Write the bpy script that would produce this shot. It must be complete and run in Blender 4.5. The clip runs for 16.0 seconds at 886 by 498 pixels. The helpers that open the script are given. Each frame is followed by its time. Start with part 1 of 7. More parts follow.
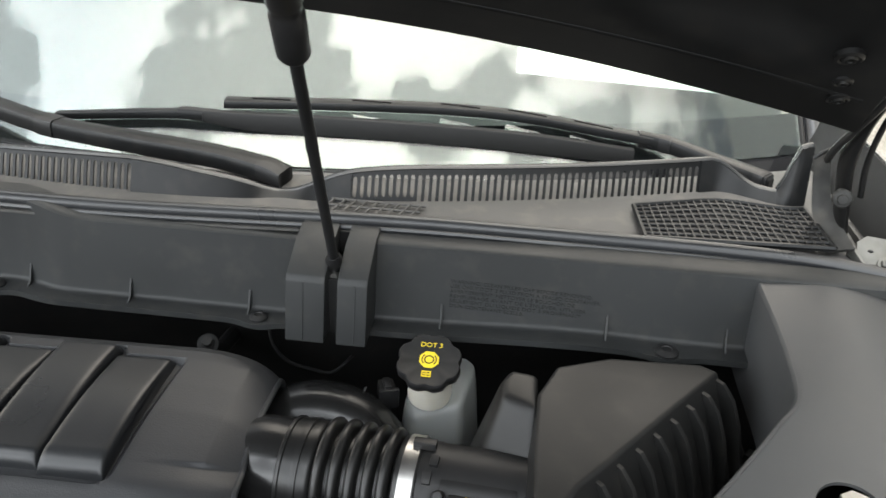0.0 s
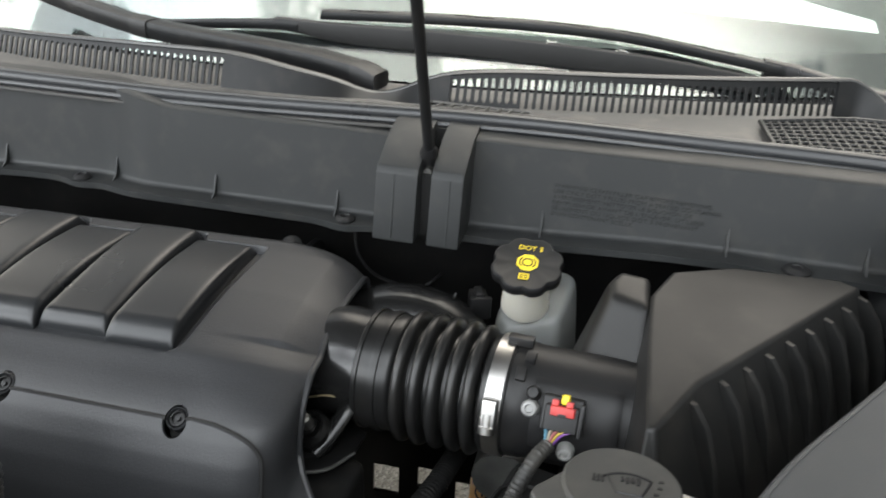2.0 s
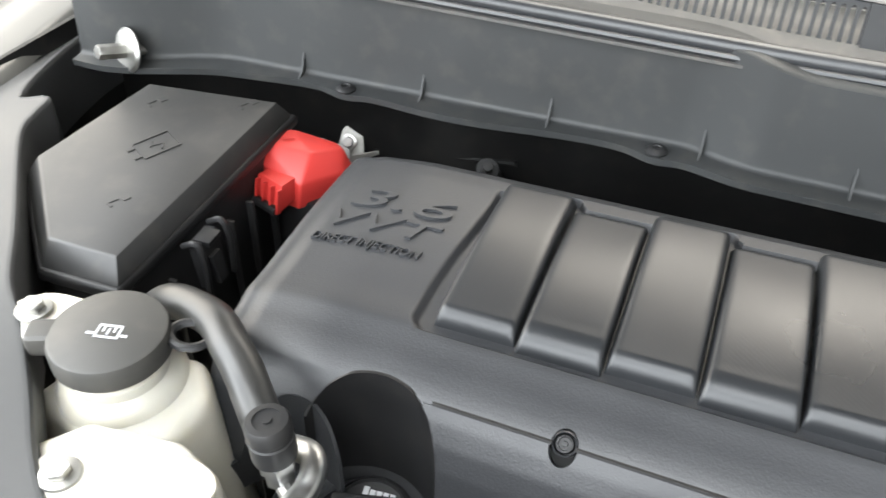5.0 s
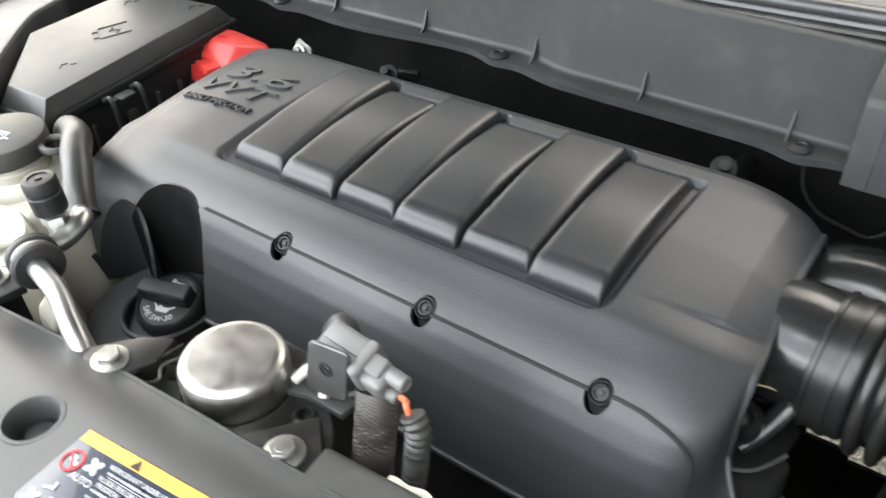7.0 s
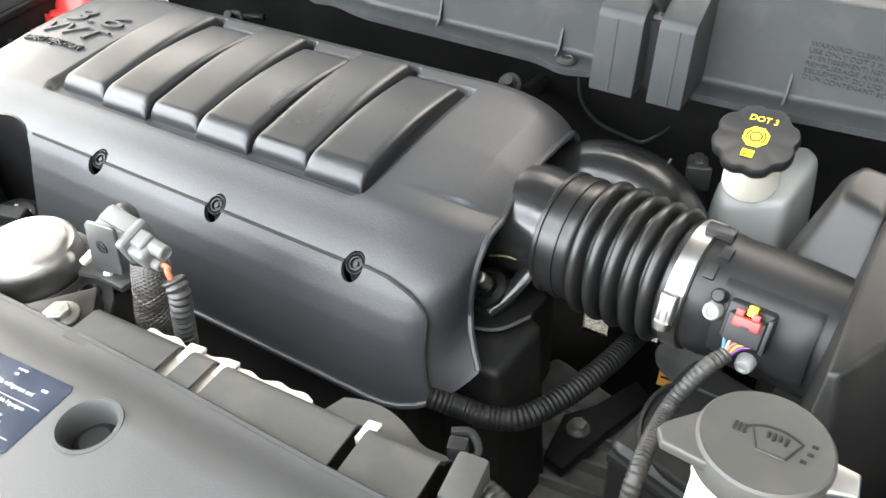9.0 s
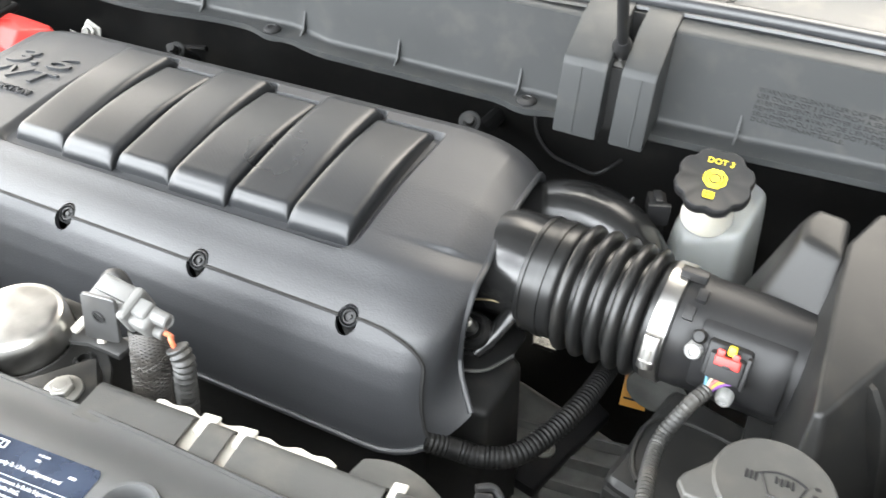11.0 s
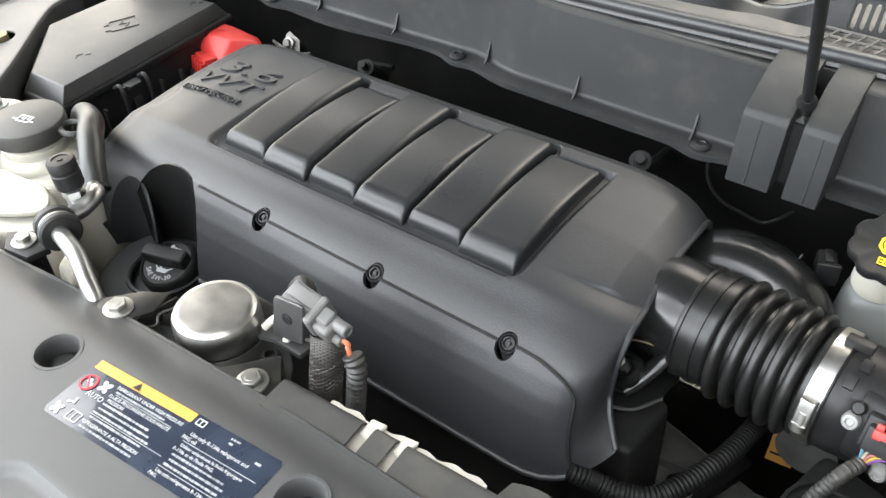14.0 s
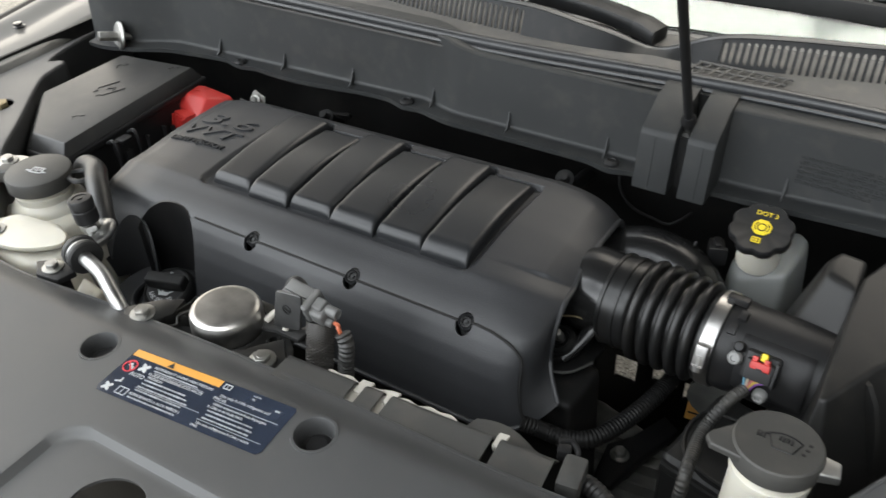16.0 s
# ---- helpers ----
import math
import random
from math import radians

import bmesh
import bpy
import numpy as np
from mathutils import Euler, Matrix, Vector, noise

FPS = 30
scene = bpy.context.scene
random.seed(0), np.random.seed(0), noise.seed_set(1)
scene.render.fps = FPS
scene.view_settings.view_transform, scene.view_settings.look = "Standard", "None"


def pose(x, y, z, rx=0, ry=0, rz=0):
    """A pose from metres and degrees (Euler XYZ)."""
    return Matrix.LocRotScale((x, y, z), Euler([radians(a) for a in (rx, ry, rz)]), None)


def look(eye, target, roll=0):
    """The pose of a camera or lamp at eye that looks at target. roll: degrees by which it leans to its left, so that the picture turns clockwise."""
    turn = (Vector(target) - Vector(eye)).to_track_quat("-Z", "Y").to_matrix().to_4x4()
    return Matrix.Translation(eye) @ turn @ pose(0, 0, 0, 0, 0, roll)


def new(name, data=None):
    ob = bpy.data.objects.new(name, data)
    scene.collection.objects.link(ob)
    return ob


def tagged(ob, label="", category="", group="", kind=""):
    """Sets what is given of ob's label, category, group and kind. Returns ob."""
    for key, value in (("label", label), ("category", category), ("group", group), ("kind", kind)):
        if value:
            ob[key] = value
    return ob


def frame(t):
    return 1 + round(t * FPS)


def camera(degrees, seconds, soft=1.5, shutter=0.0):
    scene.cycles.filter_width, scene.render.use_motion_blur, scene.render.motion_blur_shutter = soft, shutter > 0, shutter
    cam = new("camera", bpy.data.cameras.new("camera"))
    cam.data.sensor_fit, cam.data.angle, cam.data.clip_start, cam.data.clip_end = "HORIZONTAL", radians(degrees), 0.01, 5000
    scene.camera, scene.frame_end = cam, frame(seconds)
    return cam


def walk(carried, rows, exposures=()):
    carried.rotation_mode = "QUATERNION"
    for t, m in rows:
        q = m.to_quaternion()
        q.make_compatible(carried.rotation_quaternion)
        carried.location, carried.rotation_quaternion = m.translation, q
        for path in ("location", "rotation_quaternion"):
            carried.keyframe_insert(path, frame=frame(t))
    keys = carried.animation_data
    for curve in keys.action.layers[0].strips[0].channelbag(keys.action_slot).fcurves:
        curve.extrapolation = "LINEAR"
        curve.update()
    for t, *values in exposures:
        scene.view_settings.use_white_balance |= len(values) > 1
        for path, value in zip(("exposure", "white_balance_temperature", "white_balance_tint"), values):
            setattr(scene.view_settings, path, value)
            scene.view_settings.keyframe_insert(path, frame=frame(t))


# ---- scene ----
cam = camera(55.4, 16.0, soft=1.5, shutter=0.4)
PATH = [
    (0, (-0.009, 0.014, 1.524), (-0.166, 1.783, 0.604), 2.9),
    (0.5, (-0.024, 0.029, 1.509), (-0.207, 1.799, 0.596), 3.2),
    (1, (-0.021, 0.046, 1.505), (-0.221, 1.814, 0.591), 3.3),
    (1.5, (-0.005, 0.023, 1.452), (-0.228, 1.796, 0.553), 3.9),
    (2, (-0.02, 0.026, 1.387), (-0.374, 1.775, 0.484), 3.0),
    (2.5, (-0.077, 0.048, 1.369), (-0.451, 1.691, 0.292), 2.9),
    (3, (-0.2, 0.077, 1.361), (-0.571, 1.655, 0.188), 2.7),
    (3.5, (-0.342, 0.093, 1.378), (-0.707, 1.618, 0.136), 2.8),
    (4, (-0.472, 0.108, 1.409), (-0.846, 1.616, 0.149), 3.0),
    (4.2, (-0.516, 0.112, 1.42), (-0.888, 1.628, 0.169), 3.6),
    (5.2, (-0.56, 0.128, 1.432), (-1.17, 1.535, 0.150), 0.6),
    (6.3, (-0.322, 0.131, 1.413), (-1.212, 1.398, 0.146), -2.7),
    (6.5, (-0.27, 0.128, 1.412), (-1.19, 1.375, 0.148), -2.9),
    (7, (-0.159, 0.124, 1.417), (-1.107, 1.347, 0.15), -3.2),
    (7.5, (-0.088, 0.13, 1.419), (-1.019, 1.36, 0.146), -2.2),
    (8, (-0.04, 0.119, 1.416), (-0.957, 1.348, 0.133), -2.1),
    (8.5, (0.015, 0.113, 1.415), (-0.904, 1.328, 0.118), -2.9),
    (8.7, (0.024, 0.115, 1.41), (-0.868, 1.341, 0.105), -3.3),
    (9.7, (0.027, 0.106, 1.432), (-0.775, 1.41, 0.112), -2.0),
    (10.8, (-0.027, 0.094, 1.459), (-0.66, 1.449, 0.131), -0.1),
    (11, (-0.042, 0.092, 1.466), (-0.681, 1.442, 0.136), 0.4),
    (11.5, (-0.079, 0.105, 1.472), (-0.789, 1.426, 0.149), 0.9),
    (12, (-0.104, 0.117, 1.477), (-0.968, 1.347, 0.158), -2.2),
    (12.5, (-0.112, 0.106, 1.493), (-1.03, 1.287, 0.164), -2.9),
    (13, (-0.114, 0.094, 1.499), (-1.06, 1.244, 0.164), -3.4),
    (13.5, (-0.08, 0.091, 1.505), (-1.017, 1.254, 0.175), -2.7),
    (14, (-0.05, 0.073, 1.509), (-0.985, 1.249, 0.19), -2.4),
    (14.5, (-0.033, 0.054, 1.516), (-0.988, 1.263, 0.241), -2.4),
    (15, (-0.018, 0.016, 1.529), (-0.98, 1.246, 0.279), -2.6),
    (15.5, (0.019, -0.039, 1.562), (-0.951, 1.216, 0.343), -3.3),
    (16, (0.034, -0.074, 1.573), (-0.843, 1.252, 0.359), -2.6),
]
EXPOSURE = [(0.0, -0.78), (1.0, -0.76), (1.5, -0.70), (2.0, -0.6), (2.5, 0.38), (3.0, 0.85), (3.5, 0.9), (4.0, 0.75), (6.3, 0.02), (7.0, 0.24), (8.0, 0.45), (8.7, 0.72), (10.8, 1.02), (11.5, 0.72), (12.5, 0.22), (14.5, -0.02), (15.0, -0.3), (15.5, -0.75), (16.0, -0.92)]
walk(cam, [(t, look(eye, target, roll)) for t, eye, target, roll in PATH], exposures=EXPOSURE)

# ---- light: bright broken cloud, a veiled sun behind the car ----
SUN_AZ, SUN_EL = 6.0, 37.0
world = bpy.data.worlds.new("sky")
scene.world = world
world.use_nodes = True
wn, wl = world.node_tree.nodes, world.node_tree.links
wn.clear()
w_out, w_bg = wn.new("ShaderNodeOutputWorld"), wn.new("ShaderNodeBackground")
w_sky = wn.new("ShaderNodeTexSky")
w_sky.sky_type, w_sky.sun_disc = "NISHITA", False
w_sky.sun_elevation, w_sky.sun_rotation = radians(SUN_EL), radians(SUN_AZ)
w_sky.dust_density, w_sky.ozone_density = 1.0, 1.5
w_tc, w_map = wn.new("ShaderNodeTexCoord"), wn.new("ShaderNodeMapping")
w_map.inputs["Scale"].default_value = (1.0, 1.0, 2.0)
w_noise = wn.new("ShaderNodeTexNoise")
w_noise.inputs["Scale"].default_value, w_noise.inputs["Detail"].default_value, w_noise.inputs["Roughness"].default_value = 2.0, 10.0, 0.60
w_ramp = wn.new("ShaderNodeValToRGB")
w_ramp.color_ramp.elements[0].position, w_ramp.color_ramp.elements[1].position = 0.460, 0.500
w_ramp.color_ramp.elements[0].color = (0.36, 0.36, 0.36, 1)
w_mix = wn.new("ShaderNodeMixRGB")
w_dot = wn.new("ShaderNodeVectorMath")
w_dot.operation = "DOT_PRODUCT"
w_dot.inputs[1].default_value = (math.sin(radians(SUN_AZ)) * math.cos(radians(SUN_EL)), math.cos(radians(SUN_AZ)) * math.cos(radians(SUN_EL)), math.sin(radians(SUN_EL)))
w_glow = wn.new("ShaderNodeMapRange")
w_glow.interpolation_type = "SMOOTHSTEP"
w_glow.inputs["From Min"].default_value, w_glow.inputs["From Max"].default_value = 0.80, 1.0
w_cloud = wn.new("ShaderNodeMixRGB")
w_cloud.inputs[1].default_value, w_cloud.inputs[2].default_value = (11.0, 11.0, 10.3, 1), (60.0, 55.5, 48.5, 1)
wl.new(w_tc.outputs["Generated"], w_dot.inputs[0])
wl.new(w_dot.outputs["Value"], w_glow.inputs["Value"])
wl.new(w_glow.outputs["Result"], w_cloud.inputs["Fac"])
# brighter, bluer cloud low ahead of the car and white cloud overhead
w_white = w_cloud.outputs["Color"]
for toward, lo, hi, tint in (((-0.50, -0.65, 0.57), 0.15, 0.95, (97.0, 101.5, 105.0, 1)), ((-0.90, 0.34, 0.26), 0.84, 1.0, (70.0, 65.0, 57.0, 1)), ((0.0, 0.05, 0.998), 0.80, 0.98, (116.0, 112.5, 103.0, 1))):
    w_d, w_r, w_m = wn.new("ShaderNodeVectorMath"), wn.new("ShaderNodeMapRange"), wn.new("ShaderNodeMixRGB")
    w_d.operation, w_r.interpolation_type = "DOT_PRODUCT", "SMOOTHSTEP"
    w_d.inputs[1].default_value, w_m.inputs[2].default_value = toward, tint
    w_r.inputs["From Min"].default_value, w_r.inputs["From Max"].default_value = lo, hi
    wl.new(w_tc.outputs["Generated"], w_d.inputs[0])
    wl.new(w_d.outputs["Value"], w_r.inputs["Value"])
    wl.new(w_r.outputs["Result"], w_m.inputs["Fac"])
    wl.new(w_white, w_m.inputs[1])
    w_white = w_m.outputs["Color"]
wl.new(w_white, w_mix.inputs[2])
wl.new(w_tc.outputs["Generated"], w_map.inputs["Vector"])
wl.new(w_map.outputs["Vector"], w_noise.inputs["Vector"])
wl.new(w_noise.outputs["Fac"], w_ramp.inputs["Fac"])
wl.new(w_ramp.outputs["Color"], w_mix.inputs["Fac"])
wl.new(w_sky.outputs["Color"], w_mix.inputs[1])
wl.new(w_mix.outputs["Color"], w_bg.inputs["Color"])
w_bg.inputs["Strength"].default_value = 0.12
wl.new(w_bg.outputs["Background"], w_out.inputs["Surface"])

sun_data = bpy.data.lights.new("sun", "SUN")
sun_data.energy, sun_data.angle, sun_data.color = 0.5, radians(25), (1.0, 0.95, 0.87)
sun = new("sun", sun_data)
az, el = radians(SUN_AZ), radians(SUN_EL)
sun_from = Vector((math.sin(az) * math.cos(el), math.cos(az) * math.cos(el), math.sin(el)))
sun.matrix_world = look(sun_from * 20, (0, 0, 0))


# ---- materials ----
def material(name, color, rough=0.5, metal=0.0, grain=0.0, grain_scale=900.0, wear=0.12, wear_scale=9.0, spec=0.5, dust=0.0, coat=0.0):
    """Principled surface with two scales of variation: fine grain relief and broad wear."""
    m = bpy.data.materials.new(name)
    m.use_nodes = True
    n, l = m.node_tree.nodes, m.node_tree.links
    b = n["Principled BSDF"]
    b.inputs["Metallic"].default_value = metal
    b.inputs["Specular IOR Level"].default_value = spec
    b.inputs["Coat Weight"].default_value = coat
    tc = n.new("ShaderNodeTexCoord")
    big = n.new("ShaderNodeTexNoise")
    big.inputs["Scale"].default_value, big.inputs["Detail"].default_value = wear_scale, 6.0
    l.new(tc.outputs["Object"], big.inputs["Vector"])
    fine = n.new("ShaderNodeTexNoise")
    fine.inputs["Scale"].default_value, fine.inputs["Detail"].default_value = grain_scale, 2.0
    l.new(tc.outputs["Object"], fine.inputs["Vector"])
    ramp = n.new("ShaderNodeMapRange")
    ramp.inputs["From Min"].default_value, ramp.inputs["From Max"].default_value = 0.3, 0.7
    ramp.inputs["To Min"].default_value, ramp.inputs["To Max"].default_value = 1 - wear, 1 + wear
    l.new(big.outputs["Fac"], ramp.inputs["Value"])
    mul = n.new("ShaderNodeVectorMath")
    mul.operation = "SCALE"
    mul.inputs[0].default_value = color[:3]
    l.new(ramp.outputs["Result"], mul.inputs["Scale"])
    last = mul.outputs["Vector"]
    if dust:
        spots = n.new("ShaderNodeTexNoise")
        spots.inputs["Scale"].default_value, spots.inputs["Detail"].default_value = 38.0, 8.0
        l.new(tc.outputs["Object"], spots.inputs["Vector"])
        sr = n.new("ShaderNodeMapRange")
        sr.inputs["From Min"].default_value, sr.inputs["From Max"].default_value = 0.52, 0.78
        sr.inputs["To Max"].default_value = dust
        l.new(spots.outputs["Fac"], sr.inputs["Value"])
        mx = n.new("ShaderNodeMixRGB")
        mx.inputs[2].default_value = (0.24, 0.21, 0.17, 1)
        l.new(sr.outputs["Result"], mx.inputs["Fac"])
        l.new(last, mx.inputs[1])
        last = mx.outputs["Color"]
    l.new(last, b.inputs["Base Color"])
    rr = n.new("ShaderNodeMapRange")
    rr.inputs["From Min"].default_value, rr.inputs["From Max"].default_value = 0.3, 0.7
    rr.inputs["To Min"].default_value, rr.inputs["To Max"].default_value = max(0.02, rough - 0.06), min(1, rough + 0.06)
    l.new(big.outputs["Fac"], rr.inputs["Value"])
    l.new(rr.outputs["Result"], b.inputs["Roughness"])
    if grain:
        bump = n.new("ShaderNodeBump")
        bump.inputs["Strength"].default_value, bump.inputs["Distance"].default_value = grain, 0.0004
        l.new(fine.outputs["Fac"], bump.inputs["Height"])
        l.new(bump.outputs["Normal"], b.inputs["Normal"])
    return m


COVER = material("grained_engine_cover_plastic", (0.022, 0.023, 0.0252), 0.45, grain=0.48, grain_scale=620, wear=0.1)
FIN = material("ribbed_cover_insert_plastic", (0.014, 0.015, 0.0165), 0.33, grain=0.3, grain_scale=750, wear=0.08, spec=0.45)
def woven(m, pitch=0.0013, depth=0.00004):
    """Adds a fine diagonal twill relief, as moulded into the cover's inserts."""
    n, l = m.node_tree.nodes, m.node_tree.links
    b = n["Principled BSDF"]
    tc, last = n.new("ShaderNodeTexCoord"), None
    for turn in (38, -52):
        mp, wv = n.new("ShaderNodeMapping"), n.new("ShaderNodeTexWave")
        mp.inputs["Rotation"].default_value = (0, 0, radians(turn))
        wv.inputs["Scale"].default_value = 0.314 / pitch if turn > 0 else 0.314 / (2.5 * pitch)
        l.new(tc.outputs["Object"], mp.inputs["Vector"])
        l.new(mp.outputs["Vector"], wv.inputs["Vector"])
        bump = n.new("ShaderNodeBump")
        bump.inputs["Strength"].default_value, bump.inputs["Distance"].default_value = 0.8 if turn > 0 else 0.4, depth
        l.new(wv.outputs["Fac"], bump.inputs["Height"])
        if last is not None:
            l.new(last, bump.inputs["Normal"])
        last = bump.outputs["Normal"]
    l.new(last, b.inputs["Normal"])
    return m


woven(FIN)
PANEL = material("grey_panel_plastic", (0.0205, 0.0218, 0.0222), 0.52, grain=0.25, grain_scale=1200, wear=0.12, dust=0.06, spec=0.34)
APRON = material("charcoal_apron_plastic", (0.046, 0.047, 0.048), 0.46, grain=0.3, grain_scale=1200, wear=0.07, dust=0.02)
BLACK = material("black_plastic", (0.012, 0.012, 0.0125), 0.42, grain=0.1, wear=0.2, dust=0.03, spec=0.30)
GREYBLACK = material("weathered_black_plastic", (0.045, 0.045, 0.043), 0.55, grain=0.2, wear=0.2, dust=0.12)
DUCT = material("glossy_black_duct_plastic", (0.011, 0.011, 0.011), 0.24, wear=0.15)
LIDBLACK = material("satin_housing_plastic", (0.017, 0.017, 0.0168), 0.42, grain=0.15, wear=0.12, dust=0.06)
HOSE = material("shiny_hose_rubber", (0.022, 0.022, 0.021), 0.40, wear=0.25, wear_scale=30, dust=0.05)
COWL = material("dark_cowl_plastic", (0.009, 0.0095, 0.010), 0.34, grain=0.25, wear=0.15, dust=0.04, spec=0.22)
LIP = material("polished_plastic_lip", (0.02, 0.021, 0.022), 0.2, wear=0.1)
AIRBOX = material("black_air_box_plastic", (0.011, 0.011, 0.0108), 0.44, grain=0.2, wear=0.15, dust=0.04, spec=0.30)
RUBBER = material("black_rubber", (0.012, 0.012, 0.012), 0.5, grain=0.1, wear=0.2, dust=0.05)
BELLOWS = material("satin_rubber_bellows", (0.010, 0.010, 0.010), 0.36, wear=0.2, dust=0.03, spec=0.42)
SEAL = material("soft_weatherstrip_rubber", (0.02, 0.021, 0.023), 0.33, wear=0.1, dust=0.03)
DARK = material("sooty_black_metal", (0.008, 0.008, 0.008), 0.6, wear=0.4, dust=0.05, spec=0.3)
BODY = material("black_body_paint", (0.008, 0.008, 0.009), 0.22, wear=0.1, coat=0.6)
UNDERPAINT = material("satin_black_underhood_paint", (0.006, 0.006, 0.006), 0.36, wear=0.2, dust=0.02, spec=0.25)
SILVER = material("pressed_bright_steel", (0.47, 0.46, 0.44), 0.36, metal=1.0, wear=0.14, wear_scale=55)
STEEL = material("zinc_plated_steel", (0.38, 0.375, 0.355), 0.40, metal=1.0, wear=0.2, wear_scale=60)
CLAMP = material("bright_clamp_band", (0.48, 0.47, 0.455), 0.32, metal=1.0, wear=0.08, wear_scale=60)
BRACKET = material("dark_painted_steel", (0.011, 0.011, 0.0105), 0.36, metal=0.3, wear=0.35, wear_scale=30, dust=0.12)
PIPE = material("bare_aluminium_pipe", (0.42, 0.42, 0.41), 0.38, metal=1.0, wear=0.15, wear_scale=50)
CAST = material("dull_cast_aluminium", (0.16, 0.16, 0.15), 0.6, metal=0.5, grain=0.4, grain_scale=400, wear=0.35, wear_scale=25, dust=0.2)
ZINC = material("dull_zinc_sheet", (0.30, 0.29, 0.27), 0.5, metal=0.35, wear=0.2, wear_scale=40, dust=0.1)
BRACKETGREY = material("satin_grey_bracket_steel", (0.075, 0.075, 0.075), 0.42, metal=0.5, wear=0.3, wear_scale=40, dust=0.15)
ORANGERED = material("orange_wire", (0.50, 0.13, 0.06), 0.4)
BRAID = material("dusty_braid", (0.036, 0.033, 0.030), 0.55, wear=0.3, wear_scale=200, dust=0.1)
# darker than the other rubber: shade below the intake hose is in the colour
CONDUIT = material("shaded_black_conduit_plastic", (0.006, 0.006, 0.006), 0.55, wear=0.2, dust=0.02, spec=0.2)
SLEEVEGREY = material("dusty_sleeve", (0.024, 0.024, 0.023), 0.5, wear=0.25, wear_scale=120, dust=0.15)
PALESCREW = material("pale_grey_plastic", (0.24, 0.24, 0.235), 0.5, wear=0.15, dust=0.1)
RED = material("red_terminal_plastic", (0.44, 0.030, 0.025), 0.42, wear=0.1)
CONNECTOR = material("grey_connector_plastic", (0.11, 0.11, 0.107), 0.5, wear=0.15, dust=0.06)
YELLOW = material("yellow_print", (0.72, 0.55, 0.02), 0.45, wear=0.05)
ORANGE = material("orange_print", (0.56, 0.27, 0.05), 0.35, wear=0.05)
WHITEPRINT = material("white_print", (0.42, 0.43, 0.44), 0.5, wear=0.05)
FADEDPRINT = material("faded_white_print", (0.27, 0.285, 0.30), 0.5, wear=0.3, wear_scale=60)
GREYPRINT = material("faint_moulded_print", (0.013, 0.013, 0.0135), 0.6, spec=0.2)
NAVY = material("dark_blue_sticker", (0.020, 0.026, 0.041), 0.16, wear=0.25, wear_scale=30, coat=0.8)
REDPRINT = material("red_print", (0.45, 0.02, 0.03), 0.45)
FOAM = material("off_white_foam", (0.40, 0.38, 0.34), 0.8, wear=0.15, dust=0.1)
# joints, print and wiper rubber; also stands in for shade in slots and recesses
NEARBLACK = material("near_black_joint_and_shade", (0.004, 0.004, 0.004), 0.7)
CAPGREY = material("matt_grey_cap_plastic", (0.038, 0.037, 0.034), 0.55, grain=0.2, wear=0.1, dust=0.08)
TAPE = material("braided_loom_sleeve", (0.016, 0.0155, 0.015), 0.6, wear=0.3, wear_scale=300, dust=0.2)
DASH = material("dark_dashboard_vinyl", (0.05, 0.05, 0.05), 0.6, wear=0.1)
# pale tone carries the sky's reflection on the darker fender paint
FLANGE = material("fender_paint_with_sky_sheen", (0.075, 0.074, 0.070), 0.34, wear=0.08, coat=0.4)
PAPER = material("white_paper", (0.8, 0.8, 0.78), 0.7, wear=0.03)
CERAMIC = material("black_glass_border", (0.012, 0.012, 0.013), 0.08)
ENDGREY = material("dusty_dark_end_panel", (0.030, 0.030, 0.029), 0.6, grain=0.2, wear=0.3, wear_scale=60, dust=0.15, spec=0.25)
TROUGH = material("dusty_grey_cowl_plastic", (0.066, 0.064, 0.061), 0.6, grain=0.2, wear=0.15, dust=0.2)
GOLD = material("yellow_passivated_bolt", (0.24, 0.20, 0.12), 0.5, metal=1.0, wear=0.3, wear_scale=60)


def translucent(name, color):
    m = material(name, color, 0.38, wear=0.06, wear_scale=14)
    b = m.node_tree.nodes["Principled BSDF"]
    b.inputs["Subsurface Weight"].default_value = 0.35
    b.inputs["Subsurface Radius"].default_value = (0.012, 0.011, 0.008)
    b.inputs["Subsurface Scale"].default_value = 1.0
    return m


# reservoir body: stain and the shade behind its neck in one darker tone
MILKDIM = translucent("stained_shaded_reservoir_plastic", (0.17, 0.175, 0.17))
MILK = translucent("milky_tank_plastic", (0.52, 0.50, 0.435))


def glass_material():
    m = bpy.data.materials.new("windscreen_glass")
    m.use_nodes = True
    b = m.node_tree.nodes["Principled BSDF"]
    b.inputs["Base Color"].default_value = (0.80, 0.90, 0.86, 1)
    b.inputs["Roughness"].default_value = 0.0
    b.inputs["IOR"].default_value = 1.68
    b.inputs["Transmission Weight"].default_value = 1.0
    return m


GLASS = glass_material()


